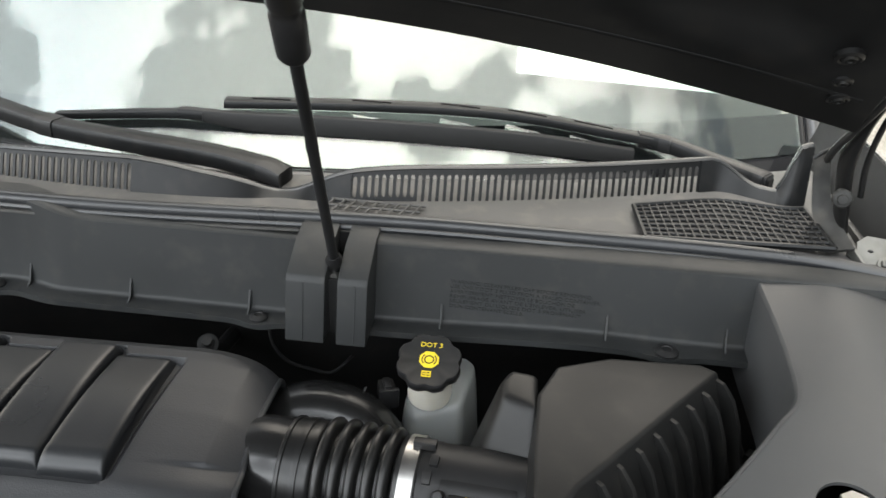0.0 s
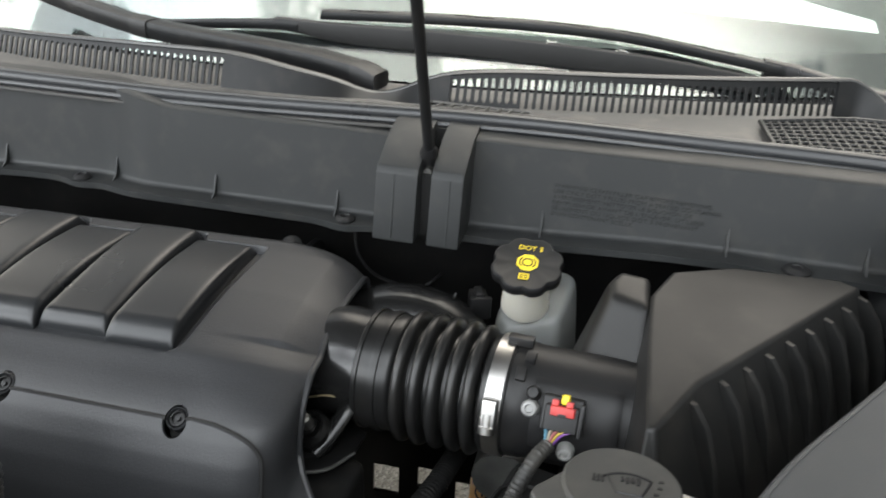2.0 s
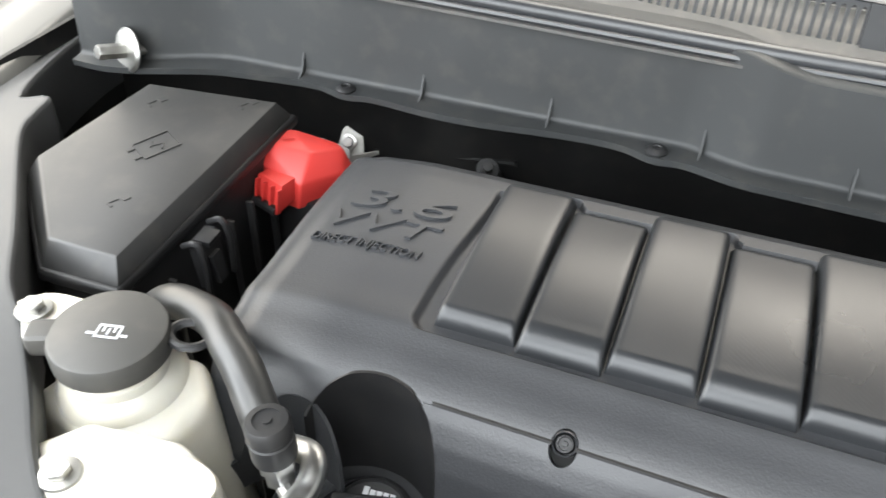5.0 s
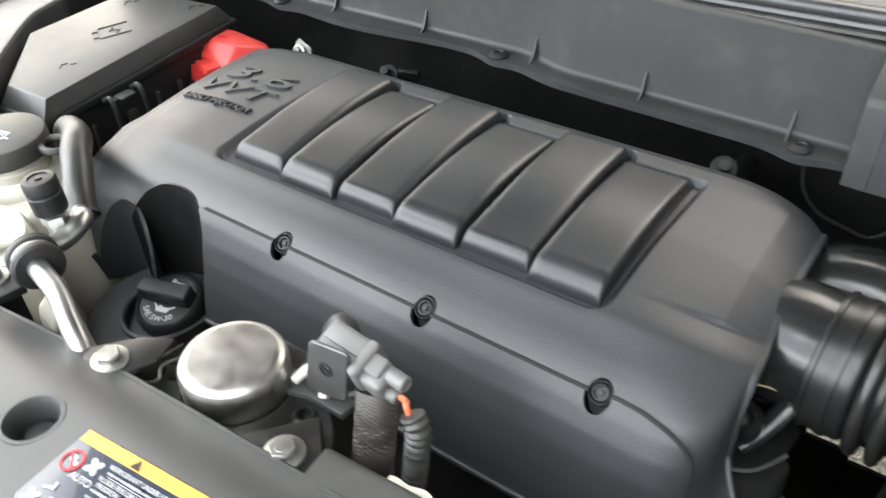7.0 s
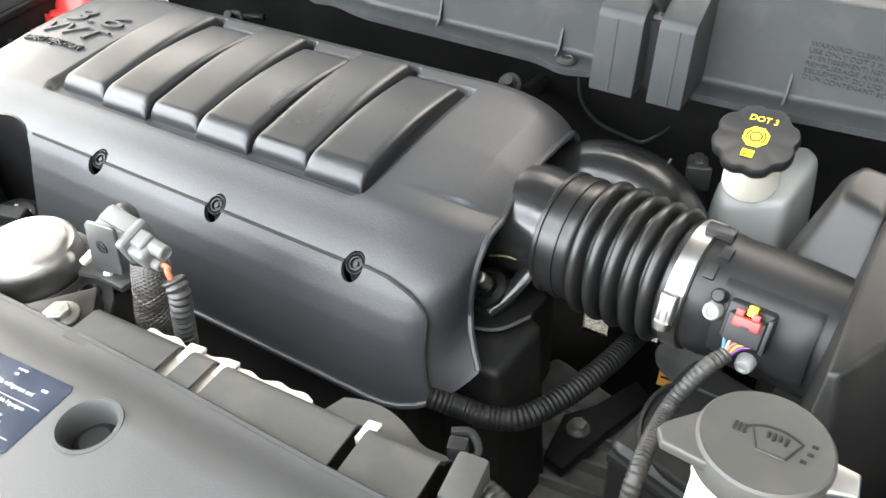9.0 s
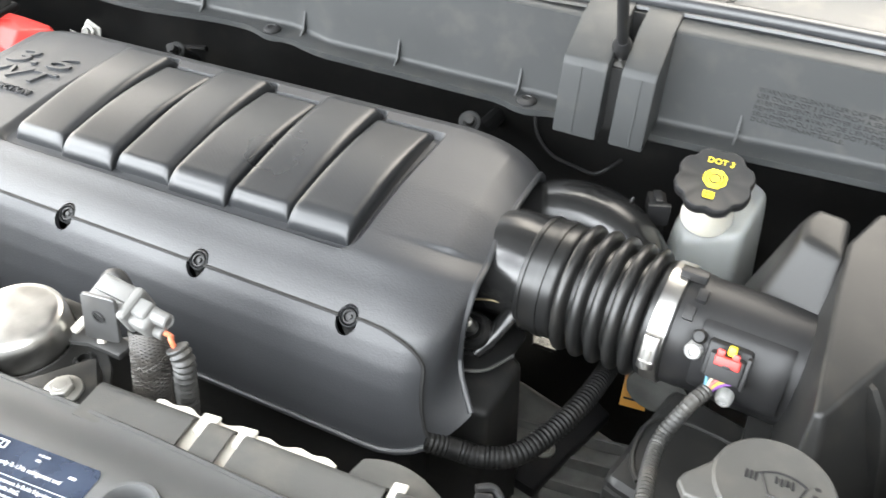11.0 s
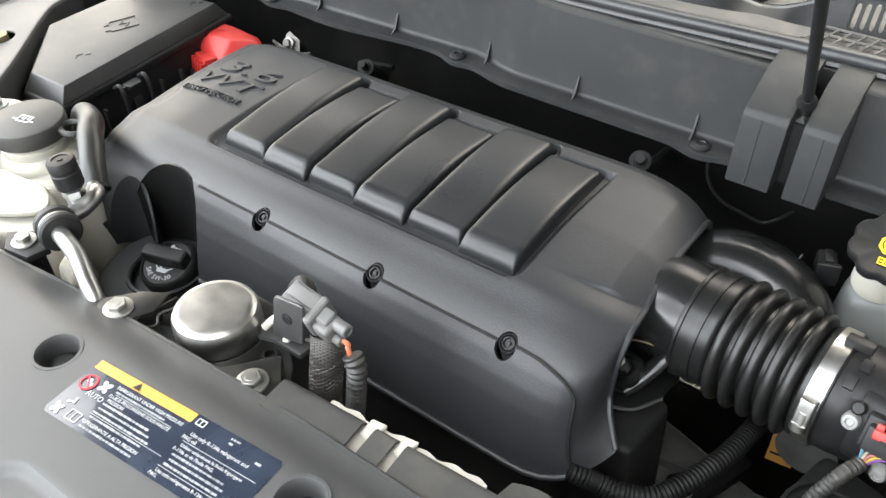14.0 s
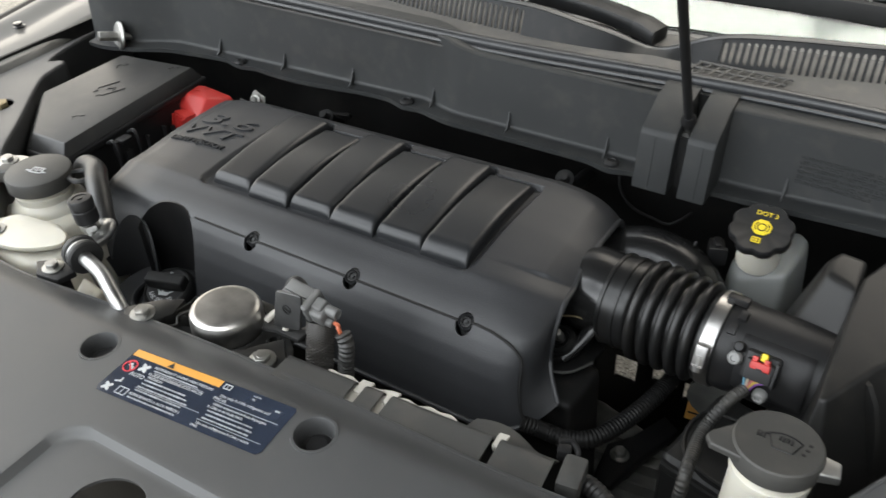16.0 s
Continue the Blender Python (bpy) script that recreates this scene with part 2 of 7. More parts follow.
def ground_material():
    m = bpy.data.materials.new("pale_gravelly_concrete")
    m.use_nodes = True
    n, l = m.node_tree.nodes, m.node_tree.links
    b = n["Principled BSDF"]
    b.inputs["Roughness"].default_value = 0.9
    tc, vo, no = n.new("ShaderNodeTexCoord"), n.new("ShaderNodeTexVoronoi"), n.new("ShaderNodeTexNoise")
    vo.inputs["Scale"].default_value = 160
    no.inputs["Scale"].default_value, no.inputs["Detail"].default_value = 3.0, 8
    ramp = n.new("ShaderNodeValToRGB")
    ramp.color_ramp.elements[0].color, ramp.color_ramp.elements[1].color = (0.16, 0.145, 0.12, 1), (0.52, 0.49, 0.43, 1)
    l.new(tc.outputs["Object"], vo.inputs["Vector"])
    l.new(tc.outputs["Object"], no.inputs["Vector"])
    l.new(vo.outputs["Color"], ramp.inputs["Fac"])
    mx = n.new("ShaderNodeMixRGB")
    mx.blend_type = "MULTIPLY"
    mx.inputs["Fac"].default_value = 0.5
    l.new(ramp.outputs["Color"], mx.inputs[1])
    l.new(no.outputs["Fac"], mx.inputs[2])
    l.new(mx.outputs["Color"], b.inputs["Base Color"])
    bump = n.new("ShaderNodeBump")
    bump.inputs["Distance"].default_value = 0.004
    l.new(vo.outputs["Distance"], bump.inputs["Height"])
    l.new(bump.outputs["Normal"], b.inputs["Normal"])
    return m


GROUND = ground_material()


# ---- mesh tools ----
def to_mesh(name, bm, mat, angle=35):
    bmesh.ops.recalc_face_normals(bm, faces=bm.faces[:])
    me = bpy.data.meshes.new(name)
    bm.to_mesh(me)
    bm.free()
    me.materials.append(mat)
    me.polygons.foreach_set("use_smooth", [True] * len(me.polygons))
    me.set_sharp_from_angle(angle=radians(angle))
    return me


def thing(name, label, category, base=(0, 0, 0), group="", kind=""):
    ob = new(name)
    ob.empty_display_size = 0.02
    ob.location = base
    return tagged(ob, label, category, group, kind)


def part(name, bm, mat, parent, label="", angle=35):
    """Links a bmesh, given in the world's coordinates, as one mesh under a thing or part."""
    ob = new(name, bm if isinstance(bm, bpy.types.Mesh) else to_mesh(name, bm, mat, angle))
    ob.parent = parent
    if parent.parent is None:
        ob.matrix_parent_inverse = Matrix.Translation(-parent.location)
    return tagged(ob, label) if label else ob


def solid(name, bm, mat, label, category, kind="", group="", angle=35):
    """A top-level thing that is one mesh."""
    return tagged(new(name, to_mesh(name, bm, mat, angle)), label, category, group, kind)


def bevel(bm, width, segments=2, angle=30):
    edges = [e for e in bm.edges if len(e.link_faces) == 2 and e.calc_face_angle(0) > radians(angle)]
    if edges and width:
        bmesh.ops.bevel(bm, geom=edges, offset=width, segments=segments, profile=0.6, affect="EDGES", clamp_overlap=True)
    return bm


def box(size, m=None, b=0.0, seg=2, bm=None):
    t = bmesh.new()
    bmesh.ops.create_cube(t, size=1)
    for v in t.verts:
        v.co = Vector((v.co.x * size[0], v.co.y * size[1], v.co.z * size[2]))
    bevel(t, b, seg)
    if m is not None:
        t.transform(m)
    return join(bm, t)


def join(bm, t):
    if bm is None:
        return t
    me = bpy.data.meshes.new("tmp")
    t.to_mesh(me)
    t.free()
    bm.from_mesh(me)
    bpy.data.meshes.remove(me)
    return bm


def lathe(profile, m=None, steps=32, bm=None, wave=None, ring=False):
    """Turns (radius, height) pairs about z; closes the ends, or with ring the profile itself. wave(angle) scales the radius."""
    t = bmesh.new()
    rings = []
    for r, z in profile:
        row = []
        for i in range(steps):
            a = 2 * math.pi * i / steps
            k = wave(a, z) if wave else 1.0
            row.append(t.verts.new((r * k * math.cos(a), r * k * math.sin(a), z)))
        rings.append(row)
    for p, q in zip(rings, rings[1:] + (rings[:1] if ring else [])):
        for i in range(steps):
            t.faces.new((p[i], p[(i + 1) % steps], q[(i + 1) % steps], q[i]))
    if not ring:
        t.faces.new(rings[0][::-1])
        t.faces.new(rings[-1])
    if m is not None:
        t.transform(m)
    return join(bm, t)


def smooth_line(pts, n=8):
    """Catmull-Rom through the points."""
    p = [Vector(q) for q in pts]
    p = [p[0] * 2 - p[1]] + p + [p[-1] * 2 - p[-2]]
    out = []
    for a, b, c, d in zip(p, p[1:], p[2:], p[3:]):
        for i in range(n):
            t = i / n
            out.append(0.5 * (2 * b + (c - a) * t + (2 * a - 5 * b + 4 * c - d) * t * t + (3 * b - a - 3 * c + d) * t ** 3))
    out.append(p[-2])
    return out


def tube(pts, radius, steps=12, bm=None, flat=1.0, closed=False, up=(0, 0, 1)):
    """A tube along points; radius: one number or one for each point; flat squeezes it across."""
    t = bmesh.new()
    pts = [Vector(p) for p in pts]
    n = len(pts)
    rings = []
    side = None
    for i, p in enumerate(pts):
        d = (pts[min(i + 1, n - 1)] - pts[max(i - 1, 0)]).normalized()
        if side is None:
            u = Vector(up)
            if abs(u.dot(d)) > 0.95:
                u = Vector((1, 0, 0))
            side = d.cross(u).normalized()
        side = (side - d * side.dot(d)).normalized()
        w = side.cross(d)
        r = radius if isinstance(radius, (int, float)) else radius[i]
        rings.append([t.verts.new(p + side * (r * math.cos(a)) + w * (r * flat * math.sin(a))) for a in (2 * math.pi * k / steps for k in range(steps))])
    for a, b in zip(rings, rings[1:]):
        for k in range(steps):
            t.faces.new((a[k], a[(k + 1) % steps], b[(k + 1) % steps], b[k]))
    t.faces.new(rings[0][::-1])
    t.faces.new(rings[-1])
    return join(bm, t)


def prism(outline, z0, z1, b=0.0, seg=2, m=None, bm=None):
    """A plate from a plan outline [(x, y)]."""
    t = bmesh.new()
    lo = [t.verts.new((x, y, z0)) for x, y in outline]
    hi = [t.verts.new((x, y, z1)) for x, y in outline]
    n = len(outline)
    for i in range(n):
        t.faces.new((lo[i], lo[(i + 1) % n], hi[(i + 1) % n], hi[i]))
    t.faces.new(lo[::-1])
    t.faces.new(hi)
    bmesh.ops.recalc_face_normals(t, faces=t.faces[:])
    bevel(t, b, seg)
    if m is not None:
        t.transform(m)
    return join(bm, t)


def rounded(outline, n=5):
    """A closed smooth outline through the given corners."""
    p = [Vector((x, y, 0)) for x, y in outline]
    out = []
    for i in range(len(p)):
        a, b, c, d = p[i - 1], p[i], p[(i + 1) % len(p)], p[(i + 2) % len(p)]
        for k in range(n):
            t = k / n
            q = 0.5 * (2 * b + (c - a) * t + (2 * a - 5 * b + 4 * c - d) * t * t + (3 * b - a - 3 * c + d) * t ** 3)
            out.append((q.x, q.y))
    return out


def slab(fn, us, vs, thick, bm=None):
    """A closed sheet: fn(u, v) gives a place; thick goes along minus the normal."""
    t = bmesh.new()
    g = [[Vector(fn(u, v)) for v in vs] for u in us]
    nu, nv = len(us), len(vs)
    top, bot = [], []
    for i in range(nu):
        top.append([t.verts.new(p) for p in g[i]])
    for i in range(nu):
        row = []
        for j in range(nv):
            du = g[min(i + 1, nu - 1)][j] - g[max(i - 1, 0)][j]
            dv = g[i][min(j + 1, nv - 1)] - g[i][max(j - 1, 0)]
            nrm = du.cross(dv)
            nrm = nrm.normalized() if nrm.length > 1e-12 else Vector((0, 0, 1))
            row.append(t.verts.new(g[i][j] - nrm * thick))
        bot.append(row)
    for i in range(nu - 1):
        for j in range(nv - 1):
            t.faces.new((top[i][j], top[i + 1][j], top[i + 1][j + 1], top[i][j + 1]))
            t.faces.new((bot[i][j], bot[i][j + 1], bot[i + 1][j + 1], bot[i + 1][j]))
    for i in range(nu - 1):
        t.faces.new((top[i][0], bot[i][0], bot[i + 1][0], top[i + 1][0]))
        t.faces.new((top[i][-1], top[i + 1][-1], bot[i + 1][-1], bot[i][-1]))
    for j in range(nv - 1):
        t.faces.new((top[0][j], top[0][j + 1], bot[0][j + 1], bot[0][j]))
        t.faces.new((top[-1][j], bot[-1][j], bot[-1][j + 1], top[-1][j + 1]))
    return join(bm, t)


def carve(bm, cutters):
    """Cuts closed shapes out of a closed shape."""
    for c in cutters:
        ms = []
        for x in (bm, c):
            bmesh.ops.recalc_face_normals(x, faces=x.faces[:])
            me = bpy.data.meshes.new("tmp")
            x.to_mesh(me)
            x.free()
            ms.append(me)
        a, b = bpy.data.objects.new("tmp_a", ms[0]), bpy.data.objects.new("tmp_b", ms[1])
        scene.collection.objects.link(a)
        scene.collection.objects.link(b)
        mod = a.modifiers.new("cut", "BOOLEAN")
        mod.operation, mod.solver, mod.object = "DIFFERENCE", "EXACT", b
        dg = bpy.context.evaluated_depsgraph_get()
        dg.update()
        res = bpy.data.meshes.new_from_object(a.evaluated_get(dg))
        bm = bmesh.new()
        bm.from_mesh(res)
        bpy.data.objects.remove(a)
        bpy.data.objects.remove(b)
        for me in (*ms, res):
            bpy.data.meshes.remove(me)
    return bm


def hull(pts, b=0.0, seg=2, bm=None):
    t = bmesh.new()
    for p in pts:
        t.verts.new(p)
    r = bmesh.ops.convex_hull(t, input=t.verts[:])
    junk = {g for g in r["geom_interior"] + r["geom_unused"] if isinstance(g, bmesh.types.BMVert)}
    bmesh.ops.delete(t, geom=list(junk), context="VERTS")
    bmesh.ops.dissolve_limit(t, angle_limit=radians(2), verts=t.verts[:], edges=t.edges[:])
    bevel(t, b, seg, 15)
    return join(bm, t)


def span(a, b, n):
    return [a + (b - a) * i / n for i in range(n + 1)]


def interp(x, table):
    if x <= table[0][0]:
        return table[0][1]
    for (a, p), (b, q) in zip(table, table[1:]):
        if x <= b:
            return p + (q - p) * (x - a) / (b - a)
    return table[-1][1]


def ease(x, a, b):
    t = min(1.0, max(0.0, (x - a) / (b - a)))
    return t * t * (3 - 2 * t)


def text_mesh(body, size, depth=0.0, squeeze=1.0, shear=0.0):
    """Lettering lying in the x-y plane, centred, as a bmesh."""
    c = bpy.data.curves.new("text", "FONT")
    c.body, c.size, c.extrude, c.align_x, c.align_y, c.shear = body, size, depth, "CENTER", "CENTER", shear
    o = bpy.data.objects.new("text", c)
    scene.collection.objects.link(o)
    dg = bpy.context.evaluated_depsgraph_get()
    me = bpy.data.meshes.new_from_object(o.evaluated_get(dg))
    bm = bmesh.new()
    bm.from_mesh(me)
    bpy.data.objects.remove(o)
    bpy.data.curves.remove(c)
    bpy.data.meshes.remove(me)
    bm.transform(Matrix.Diagonal((squeeze, 1, 1, 1)))
    return bm


def bars(rows, bm=None, h=0.0004):
    """Print that cannot be read: (x, y, length, height) bars."""
    bm = bm or bmesh.new()
    for x, y, lx, ly in rows:
        box((lx, ly, h), Matrix.Translation((x, y, h / 2)), bm=bm)
    return bm


def along(a, b):
    """A frame at a whose z looks to b."""
    a, b = Vector(a), Vector(b)
    return Matrix.Translation(a) @ (b - a).to_track_quat("Z", "Y").to_matrix().to_4x4()


def hexbolt(m, r=0.008, h=0.006, flange=1.45, bm=None):
    bm = lathe([(r * flange * 0.98, 0), (r * flange, 0.001), (r * flange * 0.96, 0.0022), (r * 1.02, 0.003)], m, 24, bm)
    t = bmesh.new()
    bmesh.ops.create_cone(t, cap_ends=True, segments=6, radius1=r, radius2=r, depth=h, matrix=Matrix.Translation((0, 0, 0.0022 + h / 2)))
    bevel(t, 0.0006, 1)
    t.transform(m)
    bm = join(bm, t)
    lathe([(r * 0.55, 0.0022 + h - 0.0002), (r * 0.5, 0.0022 + h + 0.0003)], m, 16, bm)
    return bm


# ---- the setting: ground, bay, apron, cowl, windscreen ----
XC = -0.47  # the car's middle


def apron_z(x, y):
    z = 1.035 + 0.055 * (x + 0.4)
    z -= 0.020 * ease(y, 0.255, 0.302) * ease(x, -1.05, -0.85) * (1 - ease(x, -0.05, 0.12))
    z -= 0.10 * ease(-y, -0.04, 0.22)
    z -= 0.05 * ease(abs(x - XC), 0.78, 0.98)
    z += 0.034 * ease(x, 0.05, 0.25) * ease(y, 0.45, 0.80)
    # shallow pressed field round the hood catch
    qx, qy = abs(x + 0.36) - 0.155 + 0.035, y - 0.163 + 0.035
    d = math.hypot(max(qx, 0), max(qy, 0)) + min(max(qx, qy), 0) - 0.035
    z -= 0.0065 * ease(-d, 0.0, 0.008)
    return z


bm = bmesh.new()
bmesh.ops.create_grid(bm, x_segments=8, y_segments=8, size=900)
solid("ground", bm, GROUND, "pale gravelly concrete under the car", "ground", "structure")

OPENING = smooth_line([(0.258, 0.90, 0), (0.254, 0.80, 0), (0.256, 0.70, 0), (0.252, 0.635, 0), (0.228, 0.600, 0), (0.19, 0.55, 0), (0.116, 0.455, 0), (0.070, 0.380, 0),
                       (0.030, 0.330, 0), (-0.04, 0.305, 0), (-0.156, 0.296, 0), (-0.385, 0.302, 0), (-0.624, 0.297, 0), (-0.75, 0.287, 0), (-0.83, 0.292, 0), (-0.875, 0.306, 0),
                       (-0.910, 0.332, 0), (-0.955, 0.378, 0), (-1.0, 0.42, 0), (-1.036, 0.45, 0), (-1.084, 0.506, 0), (-1.185, 0.618, 0), (-1.205, 0.66, 0), (-1.215, 0.69, 0), (-1.25, 0.69, 0), (-1.30, 0.84, 0), (-1.30, 0.92, 0)], 6)
bm = slab(lambda u, v: (u, v, apron_z(u, v)), span(-1.45, -0.54, 80) + span(-0.54, -0.18, 110)[1:] + span(-0.18, 0.51, 60)[1:], span(-0.25, 0.02, 10) + span(0.02, 0.32, 110)[1:] + span(0.32, 0.90, 40)[1:], 0.003)
cut = [(p.x, p.y) for p in OPENING] + [(-1.30, 1.2), (0.266, 1.2)]
cutters = [prism(cut, 0.5, 1.5)]
HOLES = [(-0.566, 0.236, 0.0168), (-0.311, 0.246, 0.0168), (0.262, 0.520, 0.024), (-1.165, 0.535, 0.022)]
for x, y, r in HOLES:
    cutters.append(lathe([(r, 0.8), (r, 1.3)], Matrix.Translation((x, y, 0)), 32))
cutters.append(lathe([(0.026, 0.8), (0.026, 1.3)], Matrix.Translation((-0.416, 0.116, 0)) @ Matrix.Rotation(radians(20), 4, "Z") @ Matrix.Diagonal((1.25, 1.0, 1, 1)), 36))
cutters.append(lathe([(0.02, 0.8), (0.02, 1.3)], Matrix.Translation((-1.10, 0.44, 0)) @ Matrix.Diagonal((1.3, 0.8, 1, 1)), 28))
bm = carve(bm, cutters)
apron = thing("radiator_cover", "charcoal grey moulded plastic cover over the radiator support and fenders", "trim panel", (-0.45, 0.1, 0.98), kind="structure")
part("panel", bm, APRON, apron)
# turned-down edge round the bay
t = bmesh.new()
rows = []
for i, p in enumerate(OPENING):
    d = (OPENING[min(i + 1, len(OPENING) - 1)] - OPENING[max(i - 1, 0)]).normalized()
    inward = Vector((d.y, -d.x, 0))
    if inward.dot(Vector((-0.45, 0.6, 0)) - Vector((p.x, p.y, 0))) < 0:
        inward = -inward
    z = apron_z(p.x, p.y)
    deep = 0.035 + 0.085 * ease(p.x, 0.15, 0.25) * ease(p.y, 0.5, 0.62) + 0.05 * ease(-p.x, 0.95, 1.05)
    prof = [(-0.0005, 0.0006), (0.0022, 0.0002), (0.0040, -0.0020), (0.0046, -0.005), (0.0046, -deep), (0.0020, -deep), (0.0016, -0.006), (-0.0005, -0.0028)]
    rows.append([t.verts.new((p.x + inward.x * a, p.y + inward.y * a, z + b)) for a, b in prof])
for a, b in zip(rows, rows[1:]):
    for k in range(len(a)):
        t.faces.new((a[k], a[(k + 1) % len(a)], b[(k + 1) % len(a)], b[k]))
part("turned_edge", t, APRON, apron)
for x, y, r in HOLES[:2]:
    z = apron_z(x, y)
    m = Matrix.Translation((x, y, z))
    bm = lathe([(r + 0.0035, -0.001), (r + 0.003, 0.0012), (r + 0.0008, 0.0012), (r - 0.0008, -0.002), (r - 0.002, -0.017), (r - 0.006, -0.018), (r - 0.0065, -0.022), (r + 0.001, -0.022)], m, 40, ring=True)
    part("clip_cup", bm, APRON, apron)
    bm = lathe([(r - 0.0025, -0.021), (r - 0.0025, -0.0165), (r - 0.006, -0.0145), (r - 0.008, -0.0125), (0.001, -0.012)], m, 32)
    part("clip_head", bm, BLACK, apron, "black push clip in a round cup")
for (x, y, r), mat in zip(HOLES[2:], (STEEL, GOLD)):
    z = apron_z(x, y)
    bm = hexbolt(Matrix.Translation((x + 0.004, y, z - 0.014)), 0.0125, 0.018, 1.1)
    part("bolt", bm, mat, apron, "hexagonal bolt in a round opening")

def ledge(u, v):
    y = 0.16 + 1.02 * u
    x = -1.284 - 0.040 * ease(y, 0.66, 0.90) - 0.135 * v
    return (x, y, 0.9905 + 0.006 * math.sin(math.pi * v) + 0.016 * ease(v, 0.55, 1.0) - 0.012 * (1 - ease(v, 0.0, 0.06)) - 0.03 * (1 - ease(y, 0.16, 0.42)))


part("fender_ledge", slab(ledge, span(0, 1, 30), span(0, 1, 24), -0.003), FLANGE, apron, "painted fender ledge, pale with the sky's sheen")
for y in (0.52, 0.735, 0.93):
    part("ledge_bolt", lathe([(0.011, 0.0), (0.011, 0.002), (0.0075, 0.003), (0.0075, 0.008), (0.001, 0.0085)], Matrix.Translation((-1.386, y, 1.001)), 18), BODY, apron, "black painted bolt")
part("edge_strip", tube([(-1.428 - 0.040 * ease(y, 0.66, 0.90), y, 1.004 - 0.03 * (1 - ease(y, 0.16, 0.42))) for y in span(0.16, 1.18, 30)], 0.009, 10), BLACK, apron, "black rubber edge strip")

# bay walls: strut towers, firewall, rails, radiator
bay = thing("engine_bay_shell", "sooty black painted sheet metal around the engine", "body shell", (-0.45, 0.6, 0.3), kind="structure")
bm = slab(lambda u, v: (u, 0.885 + 0.012 * math.sin(9 * u) * ease(v, 0.7, 0.9), v), span(-1.34, 0.36, 40), span(0.32, 1.085, 24), -0.006)
bm = carve(bm, [hull([(x + sx * dx, 0.885 + sy * 0.06, z + sz * dz) for sx in (-1, 1) for sy in (-1, 1) for sz in (-1, 1)]) for x, z, dx, dz in ((-0.255, 0.585, 0.018, 0.024), (-0.19, 0.600, 0.021, 0.017), (-0.137, 0.586, 0.022, 0.018))])
part("firewall", bm, UNDERPAINT, bay)
for x, s in ((-1.30, 1), (0.335, -1)):
    bm = slab(lambda u, v: (x + s * 0.05 * ease(v, 0.75, 0.6), u, v), span(0.25, 0.9, 20), span(0.35, 1.0, 16), s * 0.006)
    part("inner_fender", bm, DARK, bay)
bm = box((1.2, 0.05, 0.62), Matrix.Translation((-0.45, 0.272, 0.655)), 0.01)
part("radiator", bm, DARK, bay)
for y, w in ((0.42, 0.07), (0.80, 0.10)):
    part("cross_member", box((1.5, w, 0.07), Matrix.Translation((-0.47, y, 0.38)), 0.015), DARK, bay)
for x in (-1.0, 0.07):
    part("frame_rail", box((0.08, 0.75, 0.10), Matrix.Translation((x, 0.6, 0.42)), 0.015), DARK, bay)

# outer skins of the fenders and nose
for s, nm in ((-1, "fender"), (1, "fender")):
    def skin(u, v, s=s):
        x = XC + s * (0.965 + 0.035 * math.sin(math.pi * v) - 0.10 * ease(0.45 - u, 0, 0.6))
        return (x, u, 0.30 + 0.70 * v)
    bm = slab(skin, span(-0.30, 1.5, 30), span(0, 1, 12), 0.004 * s)
    def shoulder(u, v, s=s):
        a = v * math.pi / 2
        x = XC + s * (0.985 - 0.10 * ease(0.45 - u, 0, 0.6) - 0.035 * (1 - math.cos(a)) - 0.03 * v)
        return (x, u, 0.995 + 0.03 * math.sin(a) + 0.055 * (x + 0.4) * 0.6)
    slab(shoulder, span(-0.25, 1.25, 30), span(0, 1, 8), 0.003 * s, bm=bm)
    solid(nm, bm, BODY, "glossy black painted fender beside the engine bay", "car body", "structure")
bm = slab(lambda u, v: (XC + u, -0.26 - 0.10 * math.cos(u * 1.5) + 0.05 * v, 0.28 + 0.62 * v), span(-0.95, 0.95, 30), span(0, 1, 10), -0.004)
solid("front_fascia", bm, BODY, "glossy black painted front fascia below the hood opening", "car body", "structure")


def cowl_y(x):
    return 0.918 + 0.29 * (x - XC) ** 2


# firewall baffle in front of the cowl: two lengths, and a split post between them for the stay
def baffle(x0, x1, yf, z_top, z_lip, lip_y, n):
    def face(u, v):
        y, zt, zl = yf(u), z_top(u), z_lip(u)
        ly = lip_y(u)
        if v < 0.12:
            k = v / 0.12
            return (u, ly - 0.0006, zl - 0.007 + 0.007 * k)
        if v < 0.3:
            k = (v - 0.12) / 0.18
            return (u, ly + (y - ly - 0.006) * k, zl + 0.001 * k)
        if v < 0.38:
            a = (v - 0.30) / 0.08 * math.pi / 2
            return (u, y - 0.006 + 0.006 * math.sin(a), zl + 0.001 + 0.006 * (1 - math.cos(a)))
        if v < 0.92:
            k = (v - 0.38) / 0.54
            return (u, y + 0.010 * k, zl + 0.007 + (zt - zl - 0.011) * k)
        a = (v - 0.92) / 0.08 * math.pi / 2
        return (u, y + 0.010 + 0.020 * (1 - math.cos(a)) * (1 if v < 1 else 1.6), zt - 0.004 + 0.004 * math.sin(a))
    vs = [0, 0.06, 0.119, 0.12, 0.18, 0.24, 0.2999, 0.32, 0.34, 0.36, 0.38, 0.5, 0.62, 0.74, 0.86, 0.92, 0.94, 0.96, 0.98, 1.0]
    return slab(face, span(x0, x1, n), vs, 0.003)


def left_step(u):
    return ease(u, -0.60, -0.52)


def lf_y(u):
    return 0.846 - 0.022 * left_step(u) - 0.05 * ease(-u, 1.08, 1.24)


def l_lip_z(u):
    return 0.998 + 0.004 * left_step(u) + 0.025 * (u + 0.6) * (u < -0.6)


